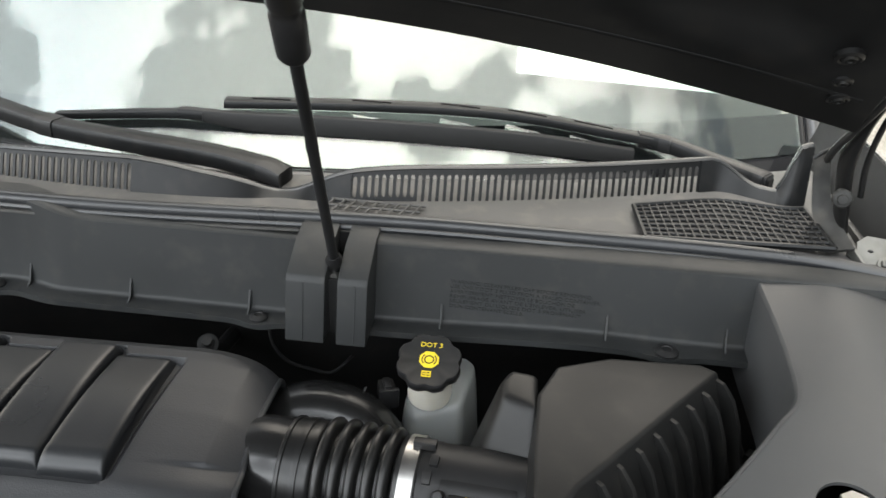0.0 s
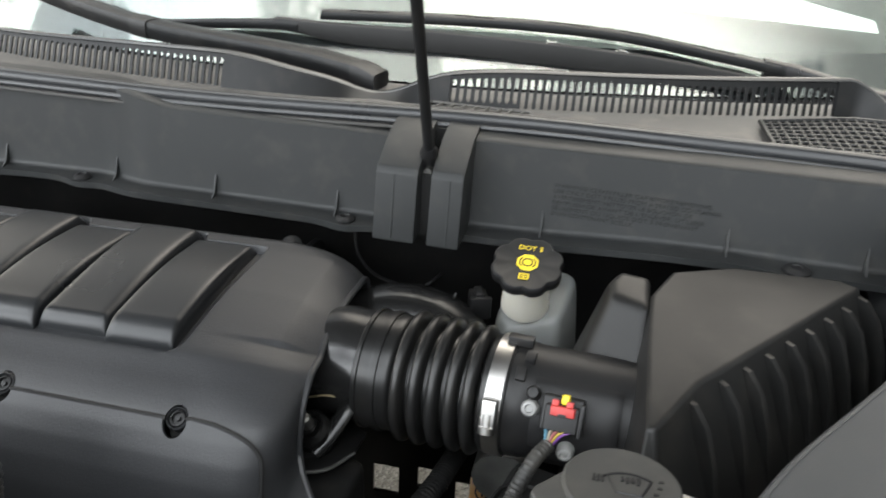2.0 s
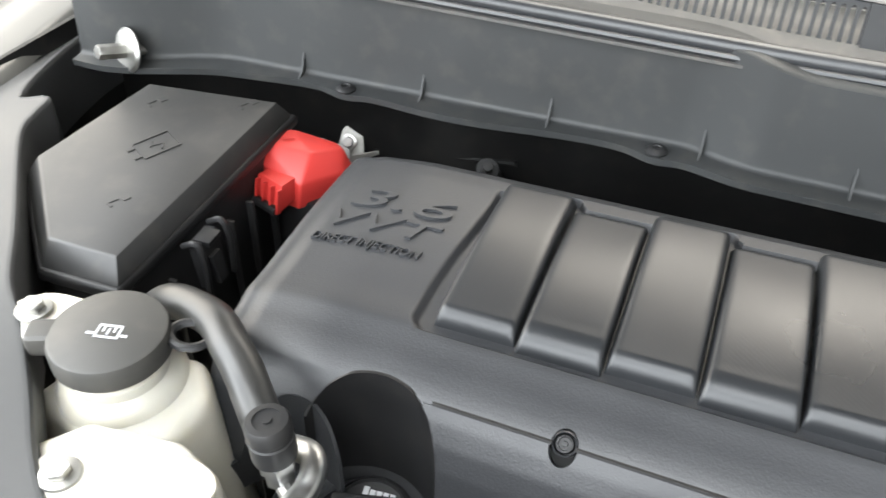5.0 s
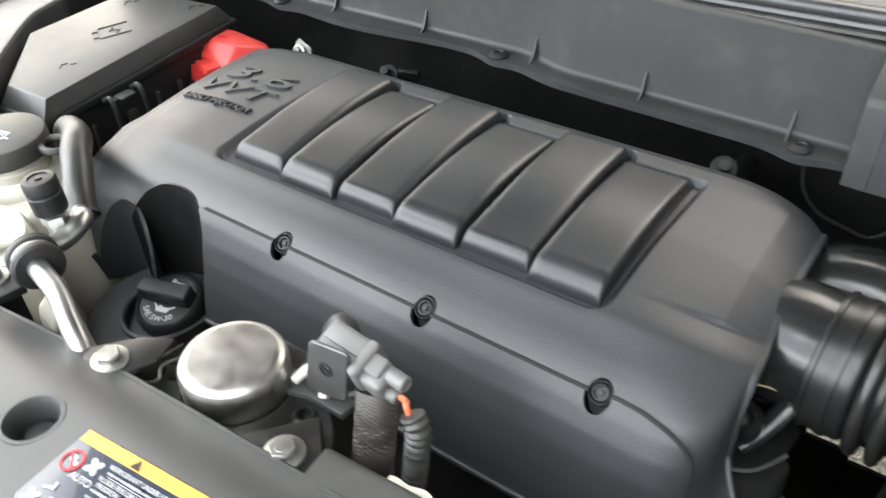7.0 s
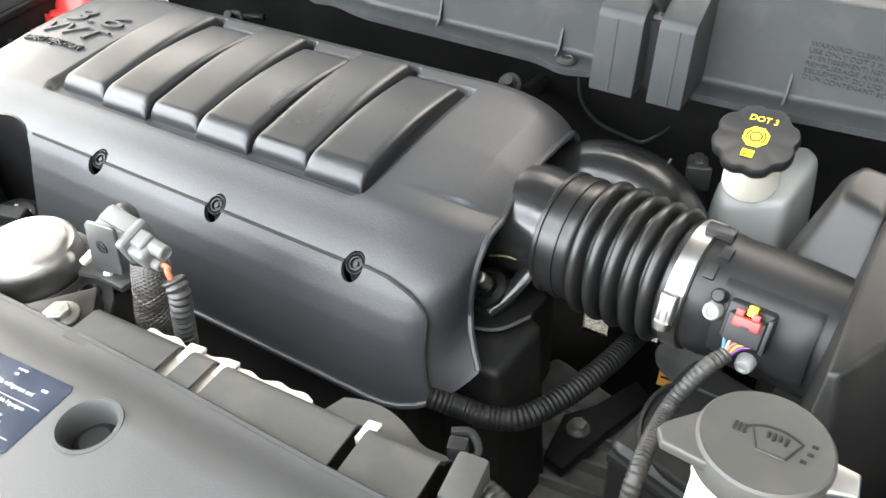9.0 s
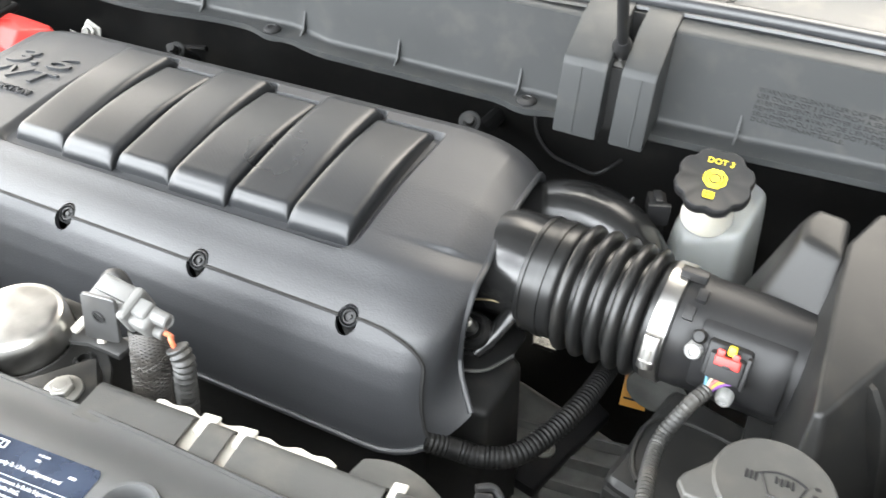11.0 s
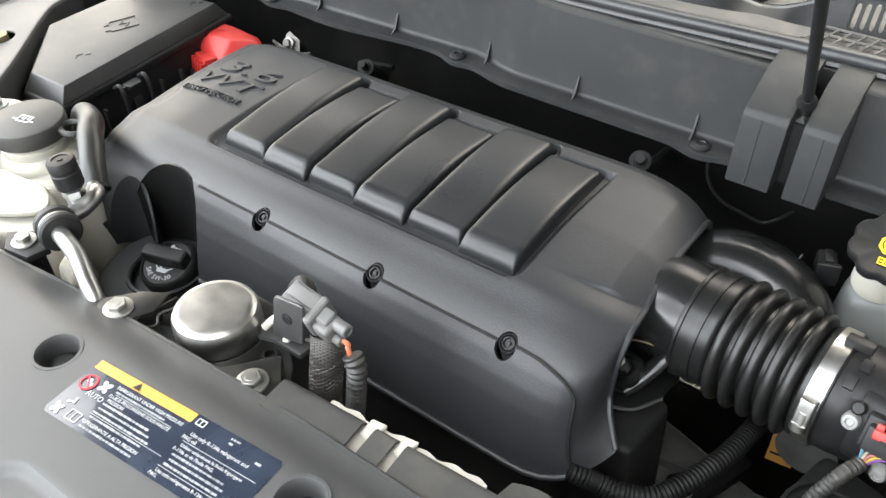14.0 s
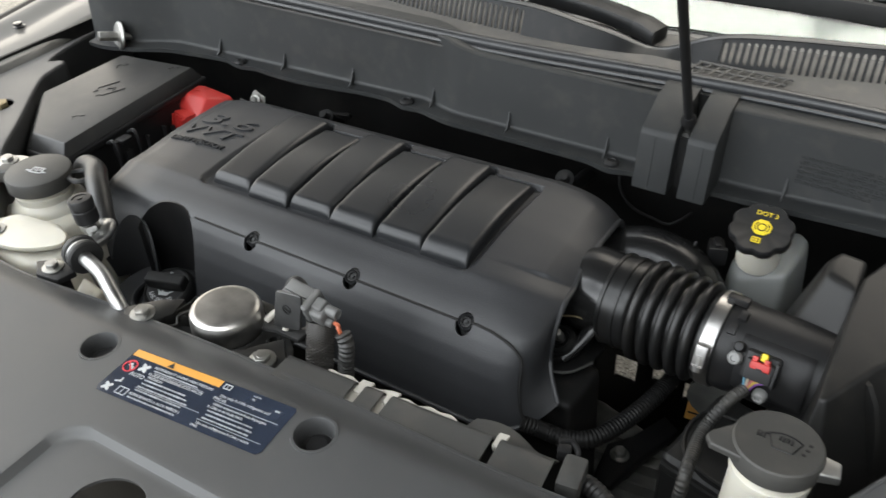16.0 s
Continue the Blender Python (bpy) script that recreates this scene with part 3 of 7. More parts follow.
CLIPS_L = [-0.286, -0.614, -0.941]


def l_lip_y(u):
    y = lf_y(u) - 0.022 - 0.006 * math.sin(u * 21) * (1 - left_step(u))
    for c in CLIPS_L:
        y -= 0.009 * math.exp(-((u - c) / 0.022) ** 2)
    return y


def l_top_z(u):
    return 1.106 - 0.010 * ease(u, -0.56, -0.49)


def rf_y(u):
    return 0.812 - 0.012 * ease(u, -0.12, 0.2)


def r_lip_z(u):
    return 1.013 + 0.014 * ease(u, -0.15, 0.12)


def r_lip_y(u):
    return rf_y(u) - 0.024 - 0.008 * math.exp(-((u - 0.165) / 0.022) ** 2)


baffle_l = thing("firewall_baffle", "long grey plastic baffle below the cowl seal", "trim panel", (-0.7, 0.84, 0.98))
part("board", baffle(-1.26, -0.236, lf_y, l_top_z, l_lip_z, l_lip_y, 150), PANEL, baffle_l)
baffle_r = thing("firewall_baffle", "grey plastic baffle with small moulded warning print", "trim panel", (0.05, 0.80, 1.0))
part("board", baffle(-0.158, 0.40, rf_y, lambda u: 1.106 + 0.006 * ease(u, -0.15, 0.2), r_lip_z, r_lip_y, 80), PANEL, baffle_r)


def gusset(x, y, z, depth, h, parent):
    t = bmesh.new()
    a, w = [(0, 0), (-depth, 0), (-depth * 0.55, h * 0.22), (-0.002, h)], 0.0011
    pl = [t.verts.new((x - w, y + p, z + q)) for p, q in a]
    pr = [t.verts.new((x + w, y + p, z + q)) for p, q in a]
    t.faces.new(pl)
    t.faces.new(pr[::-1])
    for i in range(4):
        t.faces.new((pl[i], pr[i], pr[(i + 1) % 4], pl[(i + 1) % 4]))
    part("gusset", t, PANEL, parent)


for x in (-0.301, -0.443, -0.575, -0.724, -0.86, -1.0):
    gusset(x, lf_y(x) + 0.003, l_lip_z(x), 0.018, 0.025, baffle_l)
for x in (-0.078, 0.102, 0.228):
    gusset(x, rf_y(x) + 0.003, r_lip_z(x), 0.017, 0.025, baffle_r)


def push_clip(x, y, z, parent, r=0.0105):
    bm = lathe([(r, 0), (r, 0.0015), (r * 0.8, 0.0035), (r * 0.45, 0.0045), (r * 0.4, 0.0035), (0.001, 0.003)], Matrix.Translation((x, y, z)), 24)
    part("push_clip", bm, BLACK, parent, "round black push clip")


for x in CLIPS_L:
    push_clip(x, lf_y(x) - 0.018, l_lip_z(x) + 0.001, baffle_l)
push_clip(0.165, r_lip_y(0.165) + 0.011, r_lip_z(0.165) + 0.001, baffle_r, 0.013)

# the split post
post = thing("stay_post", "split grey plastic post with a dark slot for the hood stay", "trim panel", (-0.195, 0.79, 1.0))


def post_half(x0, x1, name):
    prof = [(0.755, 1.011), (0.767, 1.079), (0.771, 1.085), (0.812, 1.106), (0.838, 1.111), (0.87, 1.111), (0.87, 1.011)]
    t = bmesh.new()
    a = [t.verts.new((x0, y, z)) for y, z in prof]
    b = [t.verts.new((x1, y, z)) for y, z in prof]
    t.faces.new(a[::-1])
    t.faces.new(b)
    for i in range(len(prof)):
        t.faces.new((a[i], a[(i + 1) % len(prof)], b[(i + 1) % len(prof)], b[i]))
    bmesh.ops.recalc_face_normals(t, faces=t.faces[:])
    bevel(t, 0.0022, 2, 18)
    part(name, t, PANEL, post)


post_half(-0.241, -0.1985, "post_half")
post_half(-0.1855, -0.153, "post_half")
# near-black plates give the deep slot the shade inside it
part("slot_shade", box((0.014, 0.004, 0.066), Matrix.Translation((-0.192, 0.785, 1.042))), NEARBLACK, post)
part("slot_shade", box((0.014, 0.004, 0.10), Matrix.Translation((-0.192, 0.842, 1.055))), NEARBLACK, post)
for z in (1.028, 1.088):
    part("slot_tie", box((0.014, 0.004, 0.003), Matrix.Translation((-0.192, 0.790, z))), BLACK, post)
for x in (-0.222, -0.166):
    part("moulded_groove", tube([(x, 0.7555, 1.014), (x, 0.7675, 1.078)], 0.0011, 6), PANEL, post)

# moulded print
def face_y(x, z):
    zl, zt = r_lip_z(x), 1.106 + 0.006 * ease(x, -0.15, 0.2)
    return rf_y(x) + 0.010 * (z - zl - 0.007) / (zt - zl - 0.011)


for r, (words, x1) in enumerate((("WARNING: CLEAN FILLER CAP BEFORE REMOVING.", 0.084), ("USE ONLY DOT 3 FLUID FROM A SEALED CONTAINER.", 0.094), ("AVERTISSEMENT: NETTOYER LE BOUCHON DE", 0.066),
                                 ("REMPLISSAGE AVANT DE L'ENLEVER. UTILISER", 0.079), ("SEULEMENT DU LIQUIDE DOT 3 PROVENANT", 0.074), ("D'UN CONTENANT SCELLE.", 0.012))):
    t = text_mesh(words, 0.0056, 0.0003)
    lo, hi = min(v.co.x for v in t.verts), max(v.co.x for v in t.verts)
    x0, z = -0.070, 1.068 - 0.0058 * r
    for v in t.verts:
        x = x0 + (v.co.x - lo) / (hi - lo) * (x1 - x0)
        zz = z + v.co.y
        v.co = (x, face_y(x, zz) - 0.0002 - v.co.z, zz)
    bmesh.ops.recalc_face_normals(t, faces=t.faces[:])
    part("print", t, GREYPRINT, baffle_r)

# cowl seal
SEAL_LINE = [(x, 0.857 - 0.03 * ease(-x, 1.0, 1.3) - 0.035 * ease(x, 0.3, 0.5), 1.1155 - 0.014 * ease(abs(x - 0.05), 0.1, 0.6)) for x in span(-1.28, 0.45, 60)]
seal = thing("cowl_seal", "soft black rubber weatherstrip along the cowl edge", "weatherstrip", (-0.45, 0.857, 1.095))
part("bulb", tube(SEAL_LINE, 0.0085, 14), SEAL, seal)
part("lip", tube([(x, y - 0.0085, z - 0.006) for x, y, z in SEAL_LINE], 0.0035, 8), SEAL, seal)
part("carrier", slab(lambda u, v: (SEAL_LINE[u][0], SEAL_LINE[u][1] - 0.014 + 0.034 * v, SEAL_LINE[u][2] - 0.0095), range(len(SEAL_LINE)), (0, 0.25, 0.5, 0.75, 1.0), 0.003), TROUGH, seal)

# cowl tray behind the seal, louvred cowl grille and leaf screen
tray = thing("cowl_tray", "dusty grey plastic tray between seal and windscreen", "cowl panel", (-0.45, 0.9, 1.08), kind="structure")
part("floor", slab(lambda u, v: (u, 0.868 + (cowl_y(u) + 0.10 - 0.868) * v, 1.097 + 0.008 * math.sin(v * 3.0) - 0.03 * ease(v, 0.8, 1)), span(-1.32, 0.40, 60), span(0, 1, 12), 0.003), TROUGH, tray)
part("edge", tube([(x, y + 0.014, z - 0.003) for x, y, z in SEAL_LINE], 0.0028, 8), TROUGH, tray)


def vane_top(u):
    dip = -0.030 * math.exp(-((u + 0.285) / 0.055) ** 2) - 0.012 * math.exp(-((u + 0.37) / 0.06) ** 2)
    return 1.137 + dip - 0.012 * ease(-u, 0.45, 0.9) - 0.026 * ease(u, 0.235, 0.30) + 0.062 * ease(u, 0.318, 0.342) + 0.004 * ease(u, -0.22, -0.1)


def vane(u, v):
    """v: 0 at the foot, 1 at the top edge, beyond: the rolled lip."""
    y = cowl_y(u) - 0.07 * ease(u, 0.24, 0.34)
    top = vane_top(u)
    if v <= 1:
        return Vector((u, y - 0.016 + 0.016 * v, 1.097 + (top - 1.097) * v))
    k = (v - 1) / 0.2
    return Vector((u, y + 0.008 * k, top + 0.002 * math.sin(k * 3.1)))


def louvres(t, x0, x1, n, lo, hi, wide=0.56):
    for i in range(n):
        a, b = x0 + (x1 - x0) * i / n, x0 + (x1 - x0) * (i + 1) / n
        c, r = (a + b) / 2, (b - a) * wide / 2
        l, h = (lo(c), hi(c))
        rv = 0.10
        hole = [(c - r, l), (c - r * 0.7, l - rv * 0.7), (c, l - rv), (c + r * 0.7, l - rv * 0.7), (c + r, l), (c + r, h), (c + r * 0.7, h + rv * 0.7), (c, h + rv), (c - r * 0.7, h + rv * 0.7), (c - r, h)]
        rim = [(a, l), (a, 0), (c, 0), (b, 0), (b, l), (b, h), (b, 1), (c, 1), (a, 1), (a, h)]
        ring = []
        for off in (0, 0.0028):
            ring.append(([t.verts.new(vane(*p) + Vector((0, off, 0))) for p in rim], [t.verts.new(vane(*p) + Vector((0, off, 0))) for p in hole]))
        (fo, fh), (bo, bh) = ring
        for k in range(10):
            j = (k + 1) % 10
            t.faces.new((fo[k], fo[j], fh[j], fh[k]))
            t.faces.new((bo[j], bo[k], bh[k], bh[j]))
            t.faces.new((fh[k], fh[j], bh[j], bh[k]))


grille = thing("cowl_grille", "black plastic cowl grille with a row of narrow upright slots", "cowl grille", (-0.2, 0.95, 1.095))
t = bmesh.new()
louvres(t, -0.205, -0.128, 9, lambda c: 0.36, lambda c: 0.80)
louvres(t, -0.128, 0.224, 41, lambda c: 0.16, lambda c: 0.78)
tagged(part("louvred_strip", t, COWL, grille, angle=50), "fine upright louvres", kind="stuff")
t = bmesh.new()
louvres(t, -1.05, -0.468, 68, lambda c: 0.20, lambda c: 0.80)
tagged(part("louvred_strip", t, COWL, grille, angle=50), "fine upright louvres", kind="stuff")
for a, b, n in ((-0.468, -0.205, 60), (0.224, 0.352, 60), (-1.3, -1.05, 14)):
    part("plain_strip", slab(vane, span(a, b, n), span(0, 1, 8), -0.003), COWL, grille)
part("rolled_lip", slab(vane, span(-1.3, 0.352, 260), (0.99, 1.05, 1.1, 1.15, 1.2), -0.0025), LIP, grille)

screen = thing("leaf_screen", "black plastic mesh screen lying in the cowl tray", "cowl grille", (0.22, 0.9, 1.10))
t = bmesh.new()


def screen_at(u, v):
    """u across 0..1, v from the seal back 0..1"""
    x = 0.135 + 0.20 * u
    back = 0.882 + 0.70 * (cowl_y(x) - 0.018 - 0.075 * ease(x, 0.22, 0.34) - 0.882)
    return Vector((x + 0.006 * (1 - v), 0.882 - 0.012 * u + (back - 0.882 + 0.012 * u) * v, 1.111 + 0.012 * u))


for i in range(23):
    a = i / 22
    tube([screen_at(a, v) for v in span(0, 1, 6)], 0.0016 if 0 < i < 22 else 0.003, 6, t)
for j in range(9):
    tube([screen_at(u, j / 8) for u in span(0, 1, 14)], 0.0016 if 0 < j < 8 else 0.003, 6, t)
part("mesh", t, COWL, screen)
# near-black sheet painted for the shade down the open duct
part("duct_shade", slab(lambda u, v: screen_at(u, v) - Vector((0, 0, 0.0045)), span(0, 1, 20), span(0, 1, 10), -0.003), NEARBLACK, screen, "near-black sheet for the shade below the mesh")
t = bmesh.new()
for i in range(9):
    tube([(-0.232 + 0.013 * i + 0.01 * v, 0.885 + 0.035 * v, 1.107) for v in (0, 1)], 0.0017, 6, t)
for j in (0, 0.5, 1):
    tube([(-0.236 + 0.01 * j, 0.885 + 0.035 * j, 1.107), (-0.122 + 0.01 * j, 0.885 + 0.035 * j, 1.107)], 0.0017, 6, t)
part("mesh", t, TROUGH, screen, "dusty grey grid")

# windscreen, its border, the dashboard behind it


def glass_at(u, v):
    y0 = cowl_y(u) + 0.135
    return Vector((u, y0 + 0.80 * v, 1.085 + 0.46 * v + 0.03 * math.sin(math.pi * v)))


windscreen = thing("windscreen", "raked windscreen glass reflecting bright clouds", "windscreen", (-0.47, 1.06, 1.08))
pane = part("pane", slab(glass_at, span(-1.36, 0.42, 48), span(0, 1, 20), 0.005), GLASS, windscreen)
pane.visible_shadow = False
part("border", slab(lambda u, v: glass_at(u, v) + Vector((0, 0.001, -0.0065)), span(-1.37, 0.43, 48), span(-0.03, 0.085, 4), 0.001), CERAMIC, windscreen, "black printed glass border")
for x in (-1.385, 0.445):
    part("pillar", tube([glass_at(x, v) + Vector((0.02 * (1 if x > 0 else -1), 0.01, 0.0)) for v in span(-0.05, 1, 10)], 0.035, 12, flat=0.6), BODY, windscreen)
dash = thing("dashboard", "dark vinyl dashboard behind the windscreen", "dashboard", (-0.47, 1.3, 1.0))
part("top", slab(lambda u, v: (u, cowl_y(u) + 0.16 + 0.45 * v, 1.062 + 0.145 * v), span(-1.35, 0.42, 30), span(0, 1, 12), 0.01), DASH, dash)
part("front", slab(lambda u, v: (u, cowl_y(u) + 0.60 + 0.1 * v, 1.20 - 0.5 * v), span(-1.35, 0.42, 20), span(0, 1, 4), 0.01), DASH, dash)
bm = slab(lambda u, v: (-0.025 + 0.36 * u, 1.375 + (0.13 - 0.09 * u) * v, 1.150 - 0.010 * u + (0.055 - 0.045 * u) * v), span(0, 1, 8), span(0, 1, 4), 0.001)
solid("paper_sheet", bm, PAPER, "white sheet of paper lying on the dashboard", "paper")
bm = slab(lambda u, v: (XC + 0.75 * u, 1.72 + 0.9 * v, 1.60 + 0.07 * math.sin(math.pi * (0.2 + 0.6 * v)) - 0.07 * u * u), span(-1, 1, 16), span(0, 1, 10), 0.01)
solid("roof", bm, BODY, "glossy black painted front of the car roof", "car body", "structure")
part("bulkhead", box((1.5, 0.02, 1.2), Matrix.Translation((-0.47, 2.6, 1.0))), DASH, dash)


def beam(line, wide, lo, hi):
    """A bar of rounded box section along a line; lo and hi give its foot and top below and above the line."""
    t = bmesh.new()
    rows = []
    n = len(line)
    for i, p in enumerate(line):
        d = (line[min(i + 1, n - 1)] - line[max(i - 1, 0)]).normalized()
        s = d.cross(Vector((0, 0, 1))).normalized()
        k = i / (n - 1)
        w, a, b = wide(k) / 2, lo(k), hi(k)
        r = min(w, (a + b) / 2) * 0.45
        prof = [(-w, -a + r), (-w + r * 0.3, -a + r * 0.3), (-w + r, -a), (w - r, -a), (w - r * 0.3, -a + r * 0.3), (w, -a + r), (w, b - r), (w - r * 0.3, b - r * 0.3), (w - r, b), (-w + r, b), (-w + r * 0.3, b - r * 0.3), (-w, b - r)]
        rows.append([t.verts.new(p + s * x + Vector((0, 0, z))) for x, z in prof])
    for a, b in zip(rows, rows[1:]):
        for j in range(12):
            t.faces.new((a[j], a[(j + 1) % 12], b[(j + 1) % 12], b[j]))
    t.faces.new(rows[0][::-1])
    t.faces.new(rows[-1])
    return t


# wipers
def wiper(name_pts, blade_a, blade_b, bow, label, stout=1.0):
    w = thing("wiper", label, "wiper", name_pts[0])
    pts = smooth_line(name_pts, 8)
    n = len(pts)
    part("arm", beam(pts, lambda k: stout * (0.022 + 0.012 * ease(k, 0.0, 0.04) - 0.006 * ease(k, 0.3, 0.62)), lambda k: 0.012, lambda k: 0.004 + 0.007 * ease(k, 0.0, 0.05)), COWL, w)
    part("end_cap", beam(pts[:4], lambda k: stout * 0.0352, lambda k: 0.0125, lambda k: 0.006 + 0.0055 * ease(k, 0.0, 0.6)), BLACK, w)
    part("pivot", lathe([(0.011, -0.03), (0.011, -0.004), (0.009, 0.0)], Matrix.Translation(pts[3]), 16), BLACK, w)
    k = int(n * 0.60)
    part("knuckle", beam(pts[k:k + 3], lambda q: 0.0315 * stout, lambda q: 0.0128, lambda q: 0.0118), BLACK, w)
    a, b = Vector(blade_a), Vector(blade_b)
    line = [a.lerp(b, s) + Vector((0, 0, bow * math.sin(math.pi * s))) for s in span(0, 1, 24)]
    part("blade_frame", tube(line, 0.0105, 10, flat=0.75), BLACK, w)
    part("rubber", tube([p + Vector((0, -0.004, -0.017)) for p in line], 0.006, 10, flat=2.2), RUBBER, w)
    return w, line


w1, line = wiper([(-0.292, 0.955, 1.118), (-0.38, 0.975, 1.126), (-0.50, 0.99, 1.131), (-0.61, 1.01, 1.134), (-0.72, 1.05, 1.140), (-0.84, 1.10, 1.150)],
                 (-1.25, 1.36, 1.215), (-0.86, 1.22, 1.175), 0.004, "black wiper arm and blade parked low on the glass")
w2 = thing("wiper", "black wiper arm with a slotted blade carrier across the glass", "wiper", (0.314, 1.05, 1.12))
ARM = smooth_line([(0.322, 1.075, 1.114), (0.295, 1.100, 1.115), (0.262, 1.140, 1.113), (0.198, 1.187, 1.117), (0.094, 1.183, 1.131), (-0.012, 1.172, 1.145), (-0.12, 1.156, 1.152), (-0.265, 1.135, 1.153), (-0.422, 1.117, 1.149)], 10)


part("arm", beam(ARM[:35], lambda k: 0.012 + 0.014 * ease(k, 0.0, 0.06) - 0.004 * ease(k, 0.3, 0.7), lambda k: 0.010 + 0.003 * k, lambda k: 0.004 + 0.005 * ease(k, 0.0, 0.06)), COWL, w2)
part("end_cap", beam(ARM[1:7], lambda k: 0.0215 + 0.0055 * ease(k, 0, 0.4), lambda k: 0.0105, lambda k: 0.0075 + 0.002 * ease(k, 0, 0.4)), BLACK, w2)
part("knuckle", beam(ARM[29:32], lambda k: 0.025, lambda k: 0.013, lambda k: 0.010), BLACK, w2)
carrier = carve(beam(ARM[32:], lambda k: 0.026, lambda k: 0.007 - 0.002 * k, lambda k: 0.006), [box((0.055, 0.006, 0.1), Matrix.Translation(ARM[76 - 9 * i])) for i in range(5)])
part("blade_carrier", carrier, COWL, w2)
BLADE = smooth_line([(-0.662, 1.094, 1.118), (-0.499, 1.102, 1.13), (-0.402, 1.103, 1.13), (-0.26, 1.114, 1.13), (-0.116, 1.131, 1.125), (0.015, 1.149, 1.116), (0.153, 1.169, 1.099)], 8)
part("blade_frame", beam(BLADE[:13], lambda k: 0.016, lambda k: 0.004, lambda k: 0.006 + 0.004 * k), COWL, w2)
part("blade", beam(BLADE[9:], lambda k: 0.014, lambda k: 0.004 + 0.012 * ease(k, 0.0, 0.3) - 0.006 * ease(k, 0.8, 1.0), lambda k: 0.012), NEARBLACK, w2, "black rubber wiper blade")

# hood, held open
HOOD_SLOPE = 41.0


def hood_at(u, v):
    """u: across from the middle, v: metres along from the rear edge."""
    ca, sa = math.cos(radians(HOOD_SLOPE)), math.sin(radians(HOOD_SLOPE))
    sag = -0.155 * u * u * (1 - 0.35 * v) + 0.06 * v - 0.07 * v * v
    return Vector((XC + u, 0.85 - ca * v - sa * sag * 0.4, 1.353 + sa * v + sag))


hood = thing("hood", "black painted car hood standing open over the engine bay", "car hood", (XC, 0.85, 1.27))
part("skin", slab(lambda u, v: hood_at(u * (1 - 0.10 * v), v) + Vector((0, 0.02, 0.035)), span(-0.81, 0.81, 40), span(-0.01, 1.12, 30), -0.002), BODY, hood)


def inner(u, v):
    ribs = 0.0
    for c in (-0.5, 0.0, 0.5):
        ribs += math.exp(-((u - c) / 0.07) ** 2)
    ribs += math.exp(-((v - 0.30) / 0.06) ** 2) + math.exp(-((v - 0.70) / 0.06) ** 2) + 1.2 * (1 - ease(v, 0.05, 0.12))
    ribs += 1.0 * ease(abs(u), 0.70, 0.78)
    return hood_at(u * (1 - 0.10 * v), v) + Vector((0, 0.016, 0.022)) * (1 - min(1.0, ribs))


part("inner_panel", slab(inner, span(-0.80, 0.80, 110), span(0, 1.10, 70), -0.002), UNDERPAINT, hood)
part("rear_hem", tube([hood_at(u, 0.004) + Vector((0, 0.006, 0.004)) for u in span(-0.80, 0.80, 40)], 0.006, 8), UNDERPAINT, hood)
part("seam_bead", tube([hood_at(u, 0.055) + Vector((0, 0.0, -0.001)) for u in span(-0.78, 0.78, 40)], 0.003, 6), UNDERPAINT, hood)
for u, v, r in ((0.742, 0.112, 0.0075), (0.752, 0.076, 0.0055), (0.760, 0.048, 0.0065)):
    p = hood_at(u, v) + Vector((0, -0.001, -0.002))
    part("mount_boss", lathe([(r * 1.7, -0.004), (r * 1.7, 0.001), (r * 1.3, 0.003), (r, 0.002), (r * 0.8, 0.004), (r * 0.5, 0.004), (r * 0.45, 0.002), (0.001, 0.002)], along(p, p + Vector((0, -0.62, -0.78))), 24), UNDERPAINT, hood)
hinge = part("hinge_arm", tube(smooth_line([(0.360, 0.80, 1.375), (0.357, 0.86, 1.325), (0.352, 0.905, 1.268), (0.350, 0.925, 1.212), (0.356, 0.93, 1.165), (0.368, 0.93, 1.10)], 8), 0.0175, 16, flat=0.40, up=(1, 0, 0)), UNDERPAINT, hood, "black steel hinge arm")
part("flange", tube(smooth_line([(0.374, 0.79, 1.375), (0.372, 0.85, 1.325), (0.368, 0.895, 1.268), (0.367, 0.915, 1.212), (0.372, 0.92, 1.165)], 8), 0.0035, 8), UNDERPAINT, hinge)
part("washer_tube", tube(smooth_line([(0.352, 0.74, 1.40), (0.346, 0.80, 1.345), (0.337, 0.87, 1.270), (0.335, 0.92, 1.225), (0.340, 0.955, 1.195), (0.348, 0.975, 1.17)], 8), 0.0042, 8), RUBBER, hinge)
part("pivot", lathe([(0.010, -0.004), (0.011, 0.003), (0.009, 0.007), (0.006, 0.008), (0.005, 0.011), (0.001, 0.0115)], along((0.347, 0.905, 1.168), (0.25, 0.5, 1.25)), 20), ENDGREY, hinge, "corroded steel pivot bolt")
part("base_plate", box((0.008, 0.08, 0.07), Matrix.Translation((0.392, 0.94, 1.075)), 0.003), BLACK, hinge)

cheek = thing("cowl_side_panel", "black painted sheet metal beside the hood hinge, panel darkened for shade", "body shell", (0.44, 0.95, 0.95), kind="structure")
# panel in near-black for the shadow behind the hinge
part("panel", slab(lambda u, v: (0.398 + 0.05 * ease(v, 0, 1), u, 0.95 + 0.208 * v), span(0.84, 1.30, 14), span(0, 1, 6), 0.004), NEARBLACK, cheek)
part("edge", tube([(0.449, y, 1.159) for y in span(0.84, 1.30, 8)], 0.003, 8), BODY, cheek)
part("ledge", slab(lambda u, v: (0.360 + 0.045 * v, u, 1.055 + 0.01 * v), span(0.86, 1.20, 12), span(0, 1, 4), 0.004), UNDERPAINT, cheek)
